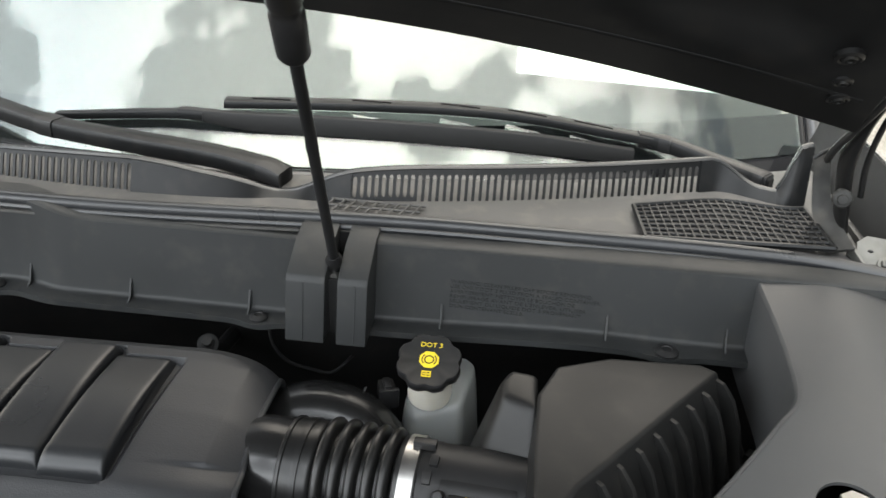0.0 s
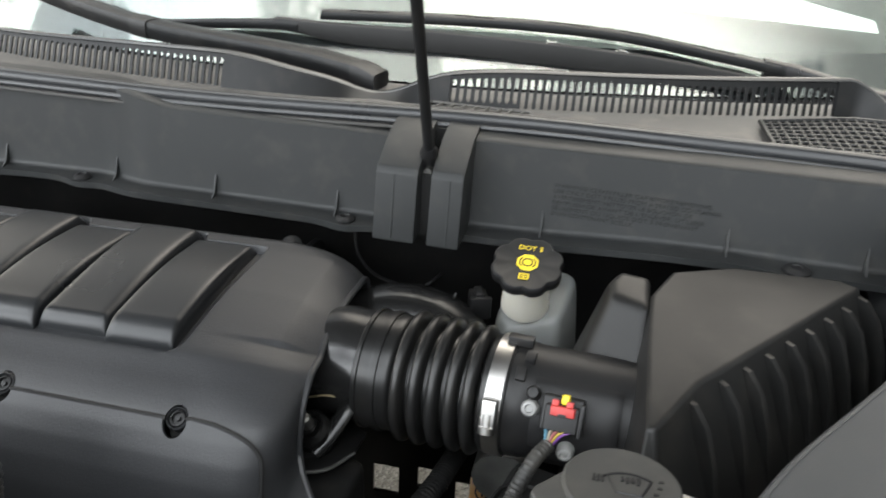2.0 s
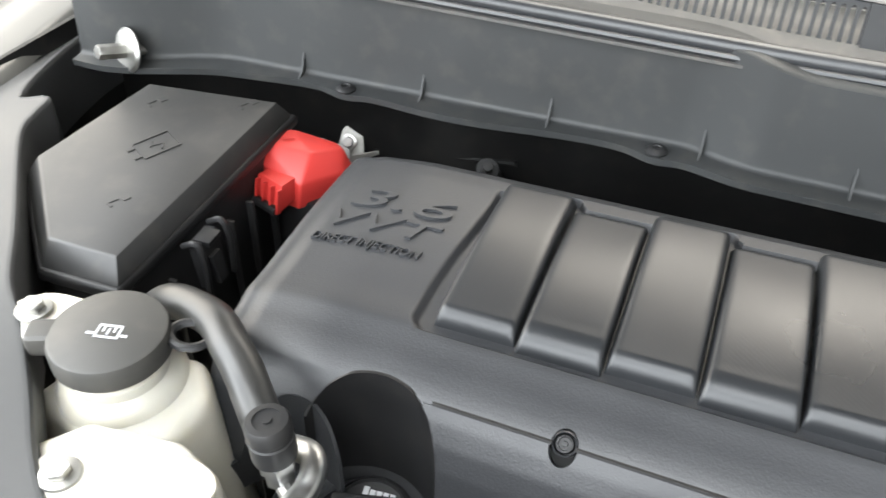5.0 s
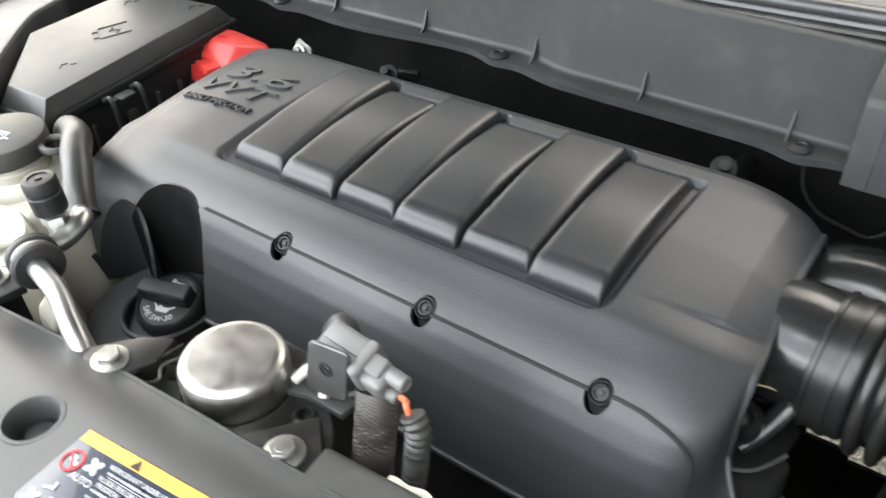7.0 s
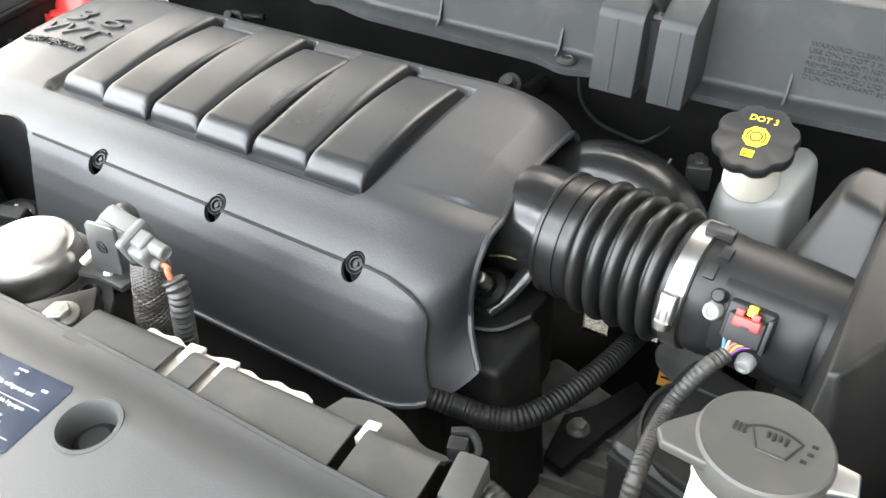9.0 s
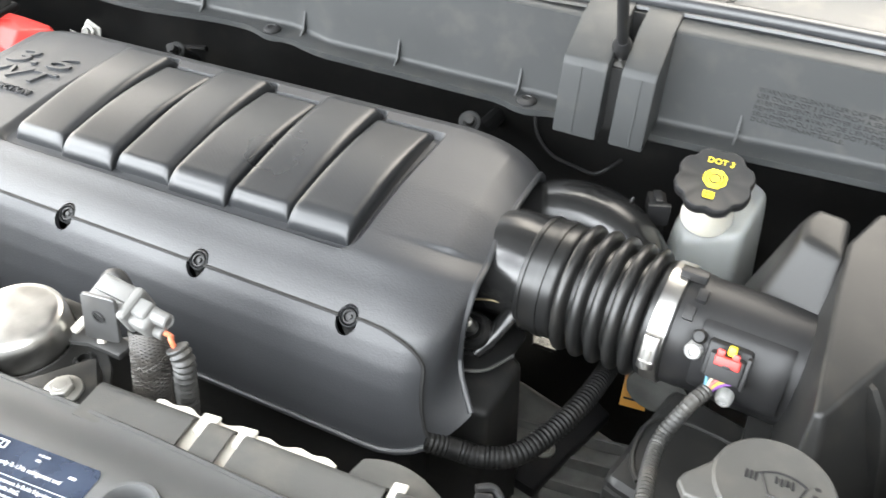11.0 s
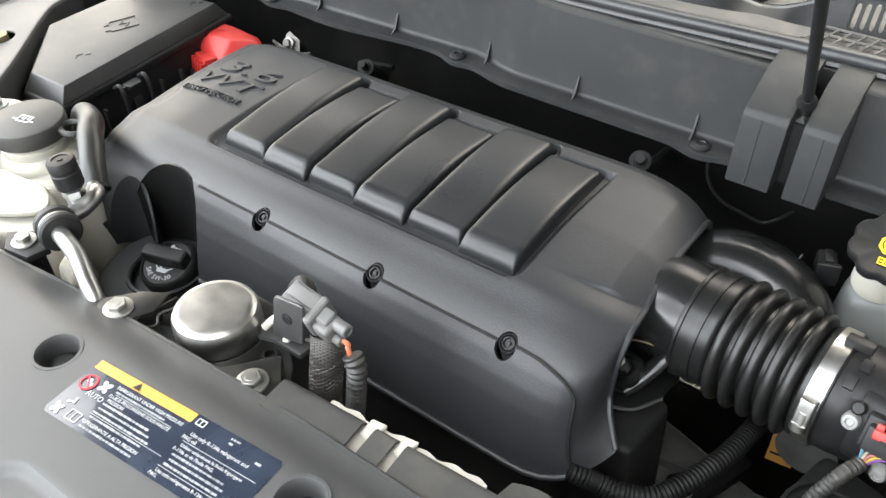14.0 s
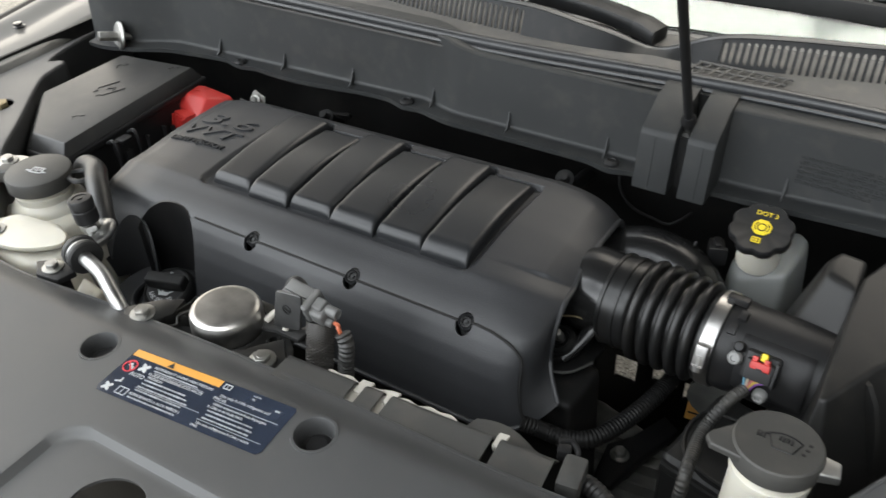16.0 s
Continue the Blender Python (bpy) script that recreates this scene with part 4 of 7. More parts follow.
latch_plate = thing("fender_bracket", "bare steel fender bracket with a bolt beside the hinge", "bracket", (0.405, 0.90, 1.06))
part("plate", prism([(-0.028, -0.03), (0.028, -0.03), (0.026, 0.022), (0.012, 0.030), (-0.014, 0.030), (-0.026, 0.020)], 0, 0.003, 0.001, m=pose(0.402, 0.895, 1.098, 40, 6, 0)), CAST, latch_plate)
part("bolt", hexbolt(pose(0.406, 0.890, 1.098, 40, 6, 0), 0.006, 0.005), CAST, latch_plate)
part("leg", box((0.004, 0.05, 0.05), pose(0.374, 0.885, 1.085, 10, 0, 8), 0.001), CAST, latch_plate)
end_wall_panel = thing("cowl_end", "grey plastic end wall closing the cowl beside the hinge", "cowl panel", (0.355, 0.95, 1.10), kind="structure")
END_L = smooth_line([(0.326, 0.957, 1.192), (0.331, 0.952, 1.158), (0.334, 0.935, 1.128), (0.338, 0.885, 1.112)], 6)
END_R = smooth_line([(0.342, 0.957, 1.205), (0.349, 0.952, 1.165), (0.356, 0.935, 1.138), (0.368, 0.885, 1.118)], 6)
part("wall", slab(lambda u, v: Vector(END_L[v]).lerp(Vector(END_R[v]), u), span(0, 1, 8), range(len(END_L)), -0.004), ENDGREY, end_wall_panel)
part("top_flange", tube([(0.325, 0.957, 1.193), (0.334, 0.957, 1.2015), (0.343, 0.958, 1.206), (0.352, 0.962, 1.207)], 0.0022, 8), COWL, end_wall_panel)

# gas stay
stay = thing("hood_stay", "slim black gas stay holding the hood open", "gas strut", (-0.192, 0.80, 1.085))
B, D = Vector((-0.194, 0.795, 1.088)), Vector((0.079, -0.735, 1.0)).normalized()
part("rod", tube([B, B + D * 0.365], 0.0052, 14), BLACK, stay)
part("cylinder", lathe([(0.009, 0), (0.0125, 0.006), (0.0125, 0.045), (0.0115, 0.047), (0.0115, 0.055), (0.0125, 0.057), (0.0125, 0.36), (0.006, 0.365)], along(B + D * 0.345, B + D * 2), 24), BLACK, stay)
part("foot", lathe([(0.008, -0.012), (0.009, -0.004), (0.009, 0.012), (0.006, 0.020)], along(B, B + D), 16), BLACK, stay)
part("foot_ball", lathe([(0.004, -0.012), (0.0075, -0.006), (0.0075, 0.002), (0.004, 0.008)], along(B + Vector((0.0, 0.004, -0.012)), B + Vector((0, 0.5, -0.012))), 16), STEEL, stay)
part("hood_socket", lathe([(0.012, 0), (0.014, 0.01), (0.012, 0.035), (0.006, 0.04)], along(B + D * 0.70, B + D * 2), 16), BLACK, stay)


# ---- engine cover ----
FIN_X = [(-0.7225, -0.6602), (-0.6588, -0.5962), (-0.5948, -0.5317), (-0.5303, -0.4662), (-0.4648, -0.4022), (-0.4008, -0.3395)]
# section of the skin from the back foot over the top to the front foot, and the free right-hand edge that belongs to each place
PROFILE = [(0.7535, 0.880), (0.751, 0.930), (0.747, 0.965), (0.741, 0.988), (0.732, 1.001), (0.718, 1.007), (0.700, 1.008), (0.66, 1.0085), (0.62, 1.0075), (0.58, 1.0045), (0.553, 1.0022),
           (0.535, 1.0012), (0.5275, 1.0002), (0.512, 0.9934), (0.500, 0.9888), (0.490, 0.9842), (0.481, 0.9790), (0.472, 0.9695), (0.463, 0.9565), (0.455, 0.9405), (0.4475, 0.9205), (0.442, 0.902), (0.438, 0.884)]
RIM_X = [-0.240, -0.238, -0.237, -0.236, -0.2355, -0.2345, -0.234, -0.2335, -0.2335, -0.2325, -0.231, -0.229, -0.2285, -0.228, -0.228, -0.228, -0.228, -0.228, -0.228, -0.2275, -0.221, -0.210, -0.2015]
RIM_Y = [0.745, 0.738, 0.731, 0.724, 0.716, 0.700, 0.684, 0.650, 0.615, 0.589, 0.574, 0.556, 0.546, 0.538, 0.532, 0.528, 0.524, 0.521, 0.518, 0.516, 0.506, 0.494, 0.486]
RIM_Z = [0.900, 0.935, 0.962, 0.978, 0.988, 0.993, 0.9955, 0.999, 0.998, 0.992, 0.987, 0.9905, 0.989, 0.984, 0.979, 0.974, 0.967, 0.958, 0.946, 0.934, 0.924, 0.914, 0.905]
_len = [0.0]
for (a, b), (c, d) in zip(PROFILE, PROFILE[1:]):
    _len.append(_len[-1] + math.hypot(c - a, d - b))
_ys = [(s / _len[-1], p[0]) for s, p in zip(_len, PROFILE)]
_zs = [(s / _len[-1], p[1]) for s, p in zip(_len, PROFILE)]
SEAM_V = [s for s, y in _ys if abs(y - 0.481) < 1e-6][0]
TOP_V = [s for s, y in _ys if abs(y - 0.535) < 1e-6][0]
TIP_V = [s for s, y in _ys if abs(y - 0.718) < 1e-6][0]
NOTCH_V = [s for s, y in _ys if abs(y - 0.553) < 1e-6][0]
_rim = [[(s / _len[-1], q) for s, q in zip(_len, row)] for row in (RIM_X, RIM_Y, RIM_Z)]
TOP_Z = sorted((y, z) for y, z in PROFILE if y < 0.735 and z > 0.99)
X_END = -0.200


def soft(v, table, r=0.022):
    return (interp(v - r, table) + interp(v - r / 2, table) + interp(v, table) + interp(v + r / 2, table) + interp(v + r, table)) / 5


def rise(x, v):
    """The cover climbs a little from its left end to its right."""
    return 0.024 * (x + 0.53) * (1 - ease(v, TOP_V - 0.05, SEAM_V + 0.03)) - 0.006 * ease(-x, 0.79, 0.868)


def cover_at(x, v, lift=0.0):
    """The cover's skin: x along the engine, v from the back foot over the top to the front foot. Past the fins it rolls over to its free edge."""
    y, z = soft(v, _ys, 0.0025), soft(v, _zs, 0.0025)
    turn = ease(v, TOP_V - 0.04, SEAM_V + 0.02)
    x_s, x_c = -0.330 + 0.058 * turn, -0.262 + 0.040 * turn
    k = ease(-x, 0.848, 0.868)
    z -= 0.004 * k * (1 - ease(v, SEAM_V, 1))
    # shallow tray round the six fins, with a notch behind every other one
    if 0.52 < y < 0.735 and v < TOP_V + 0.05:
        left = -0.7360 + 0.011 * ease(y, 0.56, 0.70)
        right = -0.3350 + 0.004 * ease(y, 0.58, 0.70)
        qx, qy = abs(x - (left + right) / 2) - (right - left) / 2 + 0.012, 0.5290 + 0.012 - y
        d = math.hypot(max(qx, 0), max(qy, 0)) + min(max(qx, qy), 0) - 0.012
        back = 0.7015 + 0.0145 * sum(ease(x, f0 + 0.001, f0 + 0.008) * (1 - ease(x, f1 + 0.001, f1 + 0.010)) for f0, f1 in FIN_X[::2])
        z -= 0.0075 * ease(-d, -0.0045, 0.0030) * (1 - ease(y, back - 0.0014, back + 0.0014))
    if x <= x_s:
        return Vector((x, y, z + rise(x, v) + lift))
    s = (x - x_s) / (X_END - x_s)
    a, b, c = (1 - s) ** 2, 2 * s * (1 - s), s * s
    band = ease(v, TIP_V - 0.005, TIP_V + 0.03) * (1 - ease(v, NOTCH_V - 0.012, NOTCH_V + 0.003))
    px = a * x_s + b * x_c + c * soft(v, _rim[0], 0.008)
    py = (a + b) * y + c * soft(v, _rim[1], 0.008)
    pz = a * (z + rise(x_s, v)) + b * (z + rise(x_c, v)) + c * (soft(v, _rim[2], 0.008) + 0.008 * band) - band * 0.008 * max(0.0, (s - 0.62) / 0.38)
    return Vector((px, py, pz + lift))


US = span(-0.868, -0.840, 14) + span(-0.840, -0.765, 16)[1:] + span(-0.765, -0.712, 40)[1:] + span(-0.712, -0.348, 176)[1:] + span(-0.348, -0.315, 36)[1:] + span(-0.315, X_END, 56)[1:]
VS = span(0, 0.20, 18) + span(0.20, 0.31, 50)[1:] + span(0.31, 0.585, 36)[1:] + span(0.585, 0.675, 46)[1:] + span(0.675, 1, 48)[1:]


def skin(x, v):
    return cover_at(x, v)


shell = slab(skin, US, VS, -0.003)
# left end wall
def end_wall(u, v):
    p = cover_at(-0.868, v)
    a = min(u, 1.0) * math.pi / 2
    drop = max(0.0, p.z - 0.012 - 0.862) * max(0.0, u - 1.0)
    return p + Vector((-0.012 * math.sin(a) - 0.005 * max(0.0, u - 1.0), 0.012 * (1 - math.cos(a)) * ease(v, 0.6, 0.8), -0.012 * (1 - math.cos(a)) - drop))


end_bm = slab(end_wall, span(0, 1, 8) + span(1, 2, 6)[1:], VS, 0.003)
WELL = Vector((-0.738, 0.428, 0))
WELL_R = 0.0585
SCREWS = [(-0.605, 0.481, 0.979), (-0.457, 0.481, 0.981), (-0.309, 0.481, 0.979)]


LOBE = Vector((-0.797, 0.412, 0))
LOBE_R = 0.052


def well_cutter():
    return lathe([(WELL_R, 0.80), (WELL_R, 1.1)], Matrix.Translation(WELL), 64)


def lobe_cutter():
    return lathe([(LOBE_R, 0.80), (LOBE_R, 1.1)], Matrix.Translation(LOBE), 56)


def screw_cutter(p):
    out = []
    for k in range(28):
        a = 2 * math.pi * k / 28
        out.append((0.0096 * math.cos(a), 0.0130 * math.sin(a) - 0.0030))
    return prism(out, -0.014, 0.02, m=Matrix.Translation(p) @ Matrix.Rotation(radians(46), 4, "X"))


engine_cover = thing("engine_cover", "charcoal moulded plastic engine cover with six raised fins", "engine cover", (-0.55, 0.6, 0.87))
part("shell", carve(shell, [well_cutter(), lobe_cutter()] + [screw_cutter(p) for p in SCREWS]), COVER, engine_cover)

part("end_wall", end_bm, COVER, engine_cover)

# lower front panel, a plate of its own below the joint line
LOWER_END = [(0.0, -0.292)] + [(0.30 * (1 - math.cos(radians(a))), -0.292 + 0.050 * math.sin(radians(a))) for a in span(9, 90, 9)] + [(0.55, -0.240), (0.8, -0.236), (1.0, -0.230)]


def seam_rise(x):
    return 0.007 * ease(x, -0.320, -0.280)


def lower(u, w):
    x = -0.705 + (interp(w, LOWER_END) + 0.705) * u
    top = SEAM_V + 0.006 - seam_rise(x)
    v = top + (0.994 - top) * w
    p = cover_at(x, v)
    n = (cover_at(x + 0.002, v) - cover_at(x - 0.002, v)).cross(cover_at(x, v + 0.004) - cover_at(x, v - 0.004)).normalized()
    return p + n * (-0.0018 if n.z < 0 else 0.0018)


lower_bm = slab(lower, span(0, 0.9, 90) + span(0.9, 1, 24)[1:], span(0, 1, 50), -0.0022)
part("front_panel", carve(lower_bm, [well_cutter()] + [screw_cutter(p) for p in SCREWS]), COVER, engine_cover)
joint = [cover_at(x, SEAM_V + 0.005 - seam_rise(x), 0.0012) for x in span(-0.6985, -0.296, 420)]
joint += [Vector(lower(1.0, w)) + Vector((0.0012, 0, 0.0004)) for w in span(0.012, 1.0, 40)]
segments, run = [], []
for p in joint:
    if any(abs(p.x - s[0]) < 0.0074 for s in SCREWS):
        if len(run) > 1:
            segments.append(run)
        run = []
    else:
        run.append(p)
segments.append(run)
for s in segments:
    part("joint_line", tube(s, 0.0018, 6), NEARBLACK, engine_cover)
edge_line = [cover_at(X_END, v) + Vector((0.0005, 0, -0.0015)) for v in span(0.03, 0.99, 90)]
part("edge_lip", tube(edge_line, 0.0032, 8), COVER, engine_cover)
foot = [Vector(lower(u, 1.0)) + Vector((0, -0.002, 0)) for u in span(0.05, 1, 40)]
part("foot_rim", tube(foot, 0.0028, 8), COVER, engine_cover)
for p in SCREWS:
    m = Matrix.Translation(p) @ Matrix.Rotation(radians(38), 4, "X")
    q = Matrix.Translation(p) @ Matrix.Rotation(radians(46), 4, "X") @ Matrix.Translation((0, -0.003, 0))
    part("screw_pocket", lathe([(0.0125, -0.016), (0.0125, -0.0140), (0.001, -0.0140)], q @ Matrix.Diagonal((0.85, 1.15, 1, 1)), 24), NEARBLACK, engine_cover)
    part("pocket_ring", lathe([(0.0088, -0.010), (0.0088, -0.0015), (0.0078, -0.0005), (0.0072, -0.0015), (0.0070, -0.010)], m, 28, ring=True), COVER, engine_cover)
    bm = lathe([(0.0066, -0.013), (0.0066, -0.003), (0.0058, -0.0015), (0.0046, -0.0012), (0.0043, -0.004), (0.0022, -0.004), (0.0020, -0.0018), (0.0008, -0.0016)], m, 24)
    part("screw", bm, BLACK, engine_cover, "black recessed cover screw")

# round well over the oil filler


def top_z(x, y):
    lo, hi = 0.3, 1.0
    for _ in range(24):
        mid = (lo + hi) / 2
        lo, hi = (mid, hi) if cover_at(x, mid).y > y else (lo, mid)
    return cover_at(x, lo).z


def well_wall(c, r, a0, a1, deep):
    rows = []
    t = bmesh.new()
    for k in range(97):
        a = radians(a0 + (a1 - a0) * k / 96)
        ca, sa = math.cos(a), math.sin(a)
        x, y = c.x + (r - 0.0005) * ca, c.y + (r - 0.0005) * sa
        x2, y2 = c.x + (r + 0.0025) * ca, c.y + (r + 0.0025) * sa
        zt = min(top_z(x, y) + 0.0012, 0.99) if y > 0.4385 else 0.89
        rows.append([t.verts.new((x, y, deep)), t.verts.new((x, y, zt)), t.verts.new((x2, y2, zt)), t.verts.new((x2, y2, deep))])
    for a, b in zip(rows, rows[1:]):
        for i in range(4):
            t.faces.new((a[i], a[(i + 1) % 4], b[(i + 1) % 4], b[i]))
    return t


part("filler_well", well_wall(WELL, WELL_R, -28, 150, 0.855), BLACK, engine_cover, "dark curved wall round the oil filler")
part("filler_well", well_wall(LOBE, LOBE_R, 30, 178, 0.855), COVER, engine_cover)
part("well_floor", lathe([(0.072, 0.872), (0.074, 0.875), (0.074, 0.880), (0.072, 0.882), (0.044, 0.882), (0.043, 0.885), (0.040, 0.886), (0.038, 0.884), (0.037, 0.875), (0.022, 0.875), (0.022, 0.872)], Matrix.Translation((-0.736, 0.432, -0.010)), 56, ring=True), COVER, engine_cover)

# six fins, standing close side by side
def fin(i, x0, x1):
    """One arched slat. Every other one starts low at the front and stands proud at the back; those between do the reverse."""
    low = i % 2 == 0
    y_back, y_bend, y_foot = (0.7125, 0.5520, 0.5395) if low else (0.6985, 0.5565, 0.5350)
    front, rear = (1.0100, 1.0150) if low else (1.0128, 1.0112)

    def at(u, w):
        # w from back to front; the front turns down
        a = u * 2 - 1
        x = (x0 + x1) / 2 + a * (x1 - x0) / 2
        edge = (1 - abs(a) ** ((14 if low else 20) if a > 0 else 16)) ** 0.42
        if w < 0.75:
            y = y_back + (y_bend - y_back) * w / 0.75
            k = 1.0
        else:
            b = (w - 0.75) / 0.25 * math.pi / 2
            y = y_bend - (y_bend - y_foot) * (1 - (1 - math.sin(b)) ** 0.8)
            k = math.cos(b) ** 0.75
        t = max(0.0, (y - y_bend) / (y_back - y_bend))
        top = front + (rear - front) * ease(t, 0.0, 1.0) + 0.0050 * math.sin(math.pi * t)
        floor = interp(y, TOP_Z) - 0.0085
        h = (top - floor) * k * (0.5 + 0.5 * ease(w, 0.0, 0.035))
        return Vector((x, y, floor + 0.024 * (x + 0.53) + h * edge))
    us = [0, 0.001, 0.003, 0.008, 0.016, 0.03, 0.05, 0.08, 0.13, 0.2, 0.35, 0.5, 0.65, 0.8, 0.87, 0.92, 0.95, 0.97, 0.984, 0.992, 0.997, 0.999, 1]
    return slab(at, us, span(0, 0.12, 8) + span(0.12, 0.75, 20)[1:] + span(0.75, 1, 14)[1:], -0.003)


for i, (x0, x1) in enumerate(FIN_X):
    part("fin", fin(i, x0, x1), FIN, engine_cover, angle=65)


def on_cover(t, cx, cy, turn, squeeze=1.0):
    """Lays flat lettering on the cover's top."""
    m = pose(cx, cy, 0, 0, 0, turn)
    t.transform(m)
    for v in t.verts:
        z = interp(v.co.y, TOP_Z) + rise(v.co.x, 0.3) - 0.0004
        v.co.z += z
    return t


for words, size, y, sq, dx in (("3.6", 0.036, 0.652, 2.15, 0.000), ("VVT", 0.030, 0.6205, 1.85, -0.009), ("DIRECT INJECTION", 0.0120, 0.595, 0.93, -0.006)):
    part("raised_lettering", on_cover(text_mesh(words, size, 0.0030, sq, 0.22), -0.800 + dx, y, 0), COVER, engine_cover)

# oil filler cap
oil = thing("oil_filler_cap", "black oil filler cap with white grade print", "filler cap", (-0.728, 0.438, 0.87))
m = Matrix.Translation((-0.728, 0.438, 0.866)) @ Matrix.Rotation(radians(14), 4, "X") @ Matrix.Rotation(radians(14), 4, "Z")
part("disc", lathe([(0.031, 0), (0.0335, 0.004), (0.0335, 0.020), (0.031, 0.0245), (0.029, 0.0255), (0.0275, 0.0235), (0.001, 0.0225)], m, 48), BLACK, oil)
part("neck", lathe([(0.026, -0.02), (0.026, 0.001)], m, 32), BLACK, oil)
part("grip", box((0.056, 0.017, 0.018), m @ Matrix.Translation((0, 0.004, 0.030)), 0.004, 3), BLACK, oil)
t = bars([(-0.010, 0, 0.0042, 0.0075), (-0.0048, -0.0008, 0.0042, 0.0058), (0.0004, -0.0008, 0.0042, 0.0058), (0.0056, -0.0008, 0.0042, 0.0058), (0.0108, -0.0008, 0.0042, 0.0058)])
t.transform(m @ Matrix.Translation((0.004, 0.0185, 0.0230)) @ Matrix.Rotation(radians(-8), 4, "Z"))
tagged(part("print", t, WHITEPRINT, oil), "white brand print", kind="stuff")
t = text_mesh("SAE 5W-30", 0.0082, 0.0002)
for v in t.verts:
    a = v.co.x / 0.0215
    v.co = Vector(((0.0215 - v.co.y) * math.sin(a), -(0.0215 - v.co.y) * math.cos(a), v.co.z))
t.transform(m @ Matrix.Translation((0, 0.0, 0.0234)) @ Matrix.Rotation(radians(-8), 4, "Z"))
part("print", t, WHITEPRINT, oil)
t = prism([(-0.006, -0.0135), (0.006, -0.0135), (0.0078, -0.0095), (0.012, -0.0062), (0.0112, -0.0052), (0.006, -0.0082), (-0.002, -0.0082), (-0.002, -0.0065), (-0.0045, -0.0065), (-0.0045, -0.0082), (-0.0075, -0.0080), (-0.0105, -0.0055), (-0.0112, -0.0064), (-0.0078, -0.0095)], 0, 0.0004)
t.transform(m @ Matrix.Translation((0, 0, 0.0232)))
part("symbol", t, WHITEPRINT, oil)

# ---- engine mount ahead of the cover ----
mount = thing("engine_mount", "engine mount bracket with a bright domed steel cap", "engine mount", (-0.51, 0.34, 0.93))
C = Vector((-0.5115, 0.345, 1.0))
part("cap", lathe([(0.0365, -0.012), (0.0375, -0.008), (0.0372, 0.006), (0.0366, 0.011), (0.0350, 0.0145), (0.0325, 0.0165), (0.0305, 0.0172), (0.028, 0.0174), (0.001, 0.0176)], Matrix.Translation(C), 56), SILVER, mount, "bright pressed steel cap", 25)
part("collar", lathe([(0.043, -0.020), (0.043, -0.012), (0.0395, -0.009), (0.0382, -0.012), (0.0382, -0.020)], Matrix.Translation(C), 48, ring=True), RUBBER, mount)
plate = [(-0.612, 0.300), (-0.590, 0.330), (-0.578, 0.338), (-0.560, 0.342), (-0.545, 0.372), (-0.52, 0.392), (-0.49, 0.392), (-0.462, 0.375), (-0.432, 0.352), (-0.405, 0.318), (-0.420, 0.296), (-0.46, 0.290), (-0.56, 0.285)]
bm = prism(plate, 0.986, 0.9905, 0.0015)
part("plate", carve(bm, [lathe([(0.0385, 0.9), (0.0385, 1.1)], Matrix.Translation((C.x, C.y, 0)), 40)]), BRACKET, mount)
part("ear", prism([(-0.612, 0.301), (-0.588, 0.328), (-0.566, 0.341), (-0.560, 0.318), (-0.575, 0.288), (-0.60, 0.285)], 0.9905, 1.006, 0.002), BRACKET, mount)
part("ear", prism([(-0.470, 0.300), (-0.434, 0.345), (-0.408, 0.318), (-0.418, 0.297), (-0.45, 0.292)], 0.9905, 1.008, 0.002), BRACKET, mount)
part("flange", box((0.002, 0.040, 0.013), pose(-0.563, 0.322, 0.998, 0, 0, -12), 0.0006, 1), BRACKET, mount)
part("stop_tab", hull([(-0.556, 0.318, 0.9905), (-0.546, 0.322, 0.9905), (-0.556, 0.330, 0.9905), (-0.546, 0.334, 0.9905), (-0.555, 0.322, 1.003), (-0.549, 0.325, 1.003)], 0.001), BRACKET, mount)
part("gusset_wire", tube(smooth_line([(-0.551, 0.333, 1.003), (-0.553, 0.318, 1.006), (-0.548, 0.310, 1.003), (-0.553, 0.302, 1.004)], 4), 0.0012, 6), BRACKET, mount)
part("base_arm", tube(smooth_line([(-0.52, 0.34, 0.99), (-0.52, 0.345, 0.93), (-0.52, 0.36, 0.80), (-0.53, 0.38, 0.50)], 5), [0.038] * 16, 14), DARK, mount)
for x, y, z, r in ((-0.587, 0.302, 1.006, 0.0085), (-0.432, 0.311, 1.008, 0.0088)):
    part("bolt", hexbolt(Matrix.Translation((x, y, z)), r, 0.0055, 1.55), STEEL, mount, "zinc plated flange bolt")
for x, y in ((-0.553, 0.334), (-0.451, 0.346)):
    bm = lathe([(0.0085, 0.9905), (0.0085, 0.994), (0.0060, 0.997), (0.0045, 0.997), (0.0040, 0.992), (0.001, 0.992)], Matrix.Translation((x, y, 0)), 24)
    part("nut", bm, BRACKET, mount)
part("wire_clip", tube(smooth_line([(-0.474, 0.362, 1.000), (-0.466, 0.372, 1.008), (-0.455, 0.372, 1.004), (-0.452, 0.365, 0.994)], 5), 0.0035, 8), FOAM, mount)

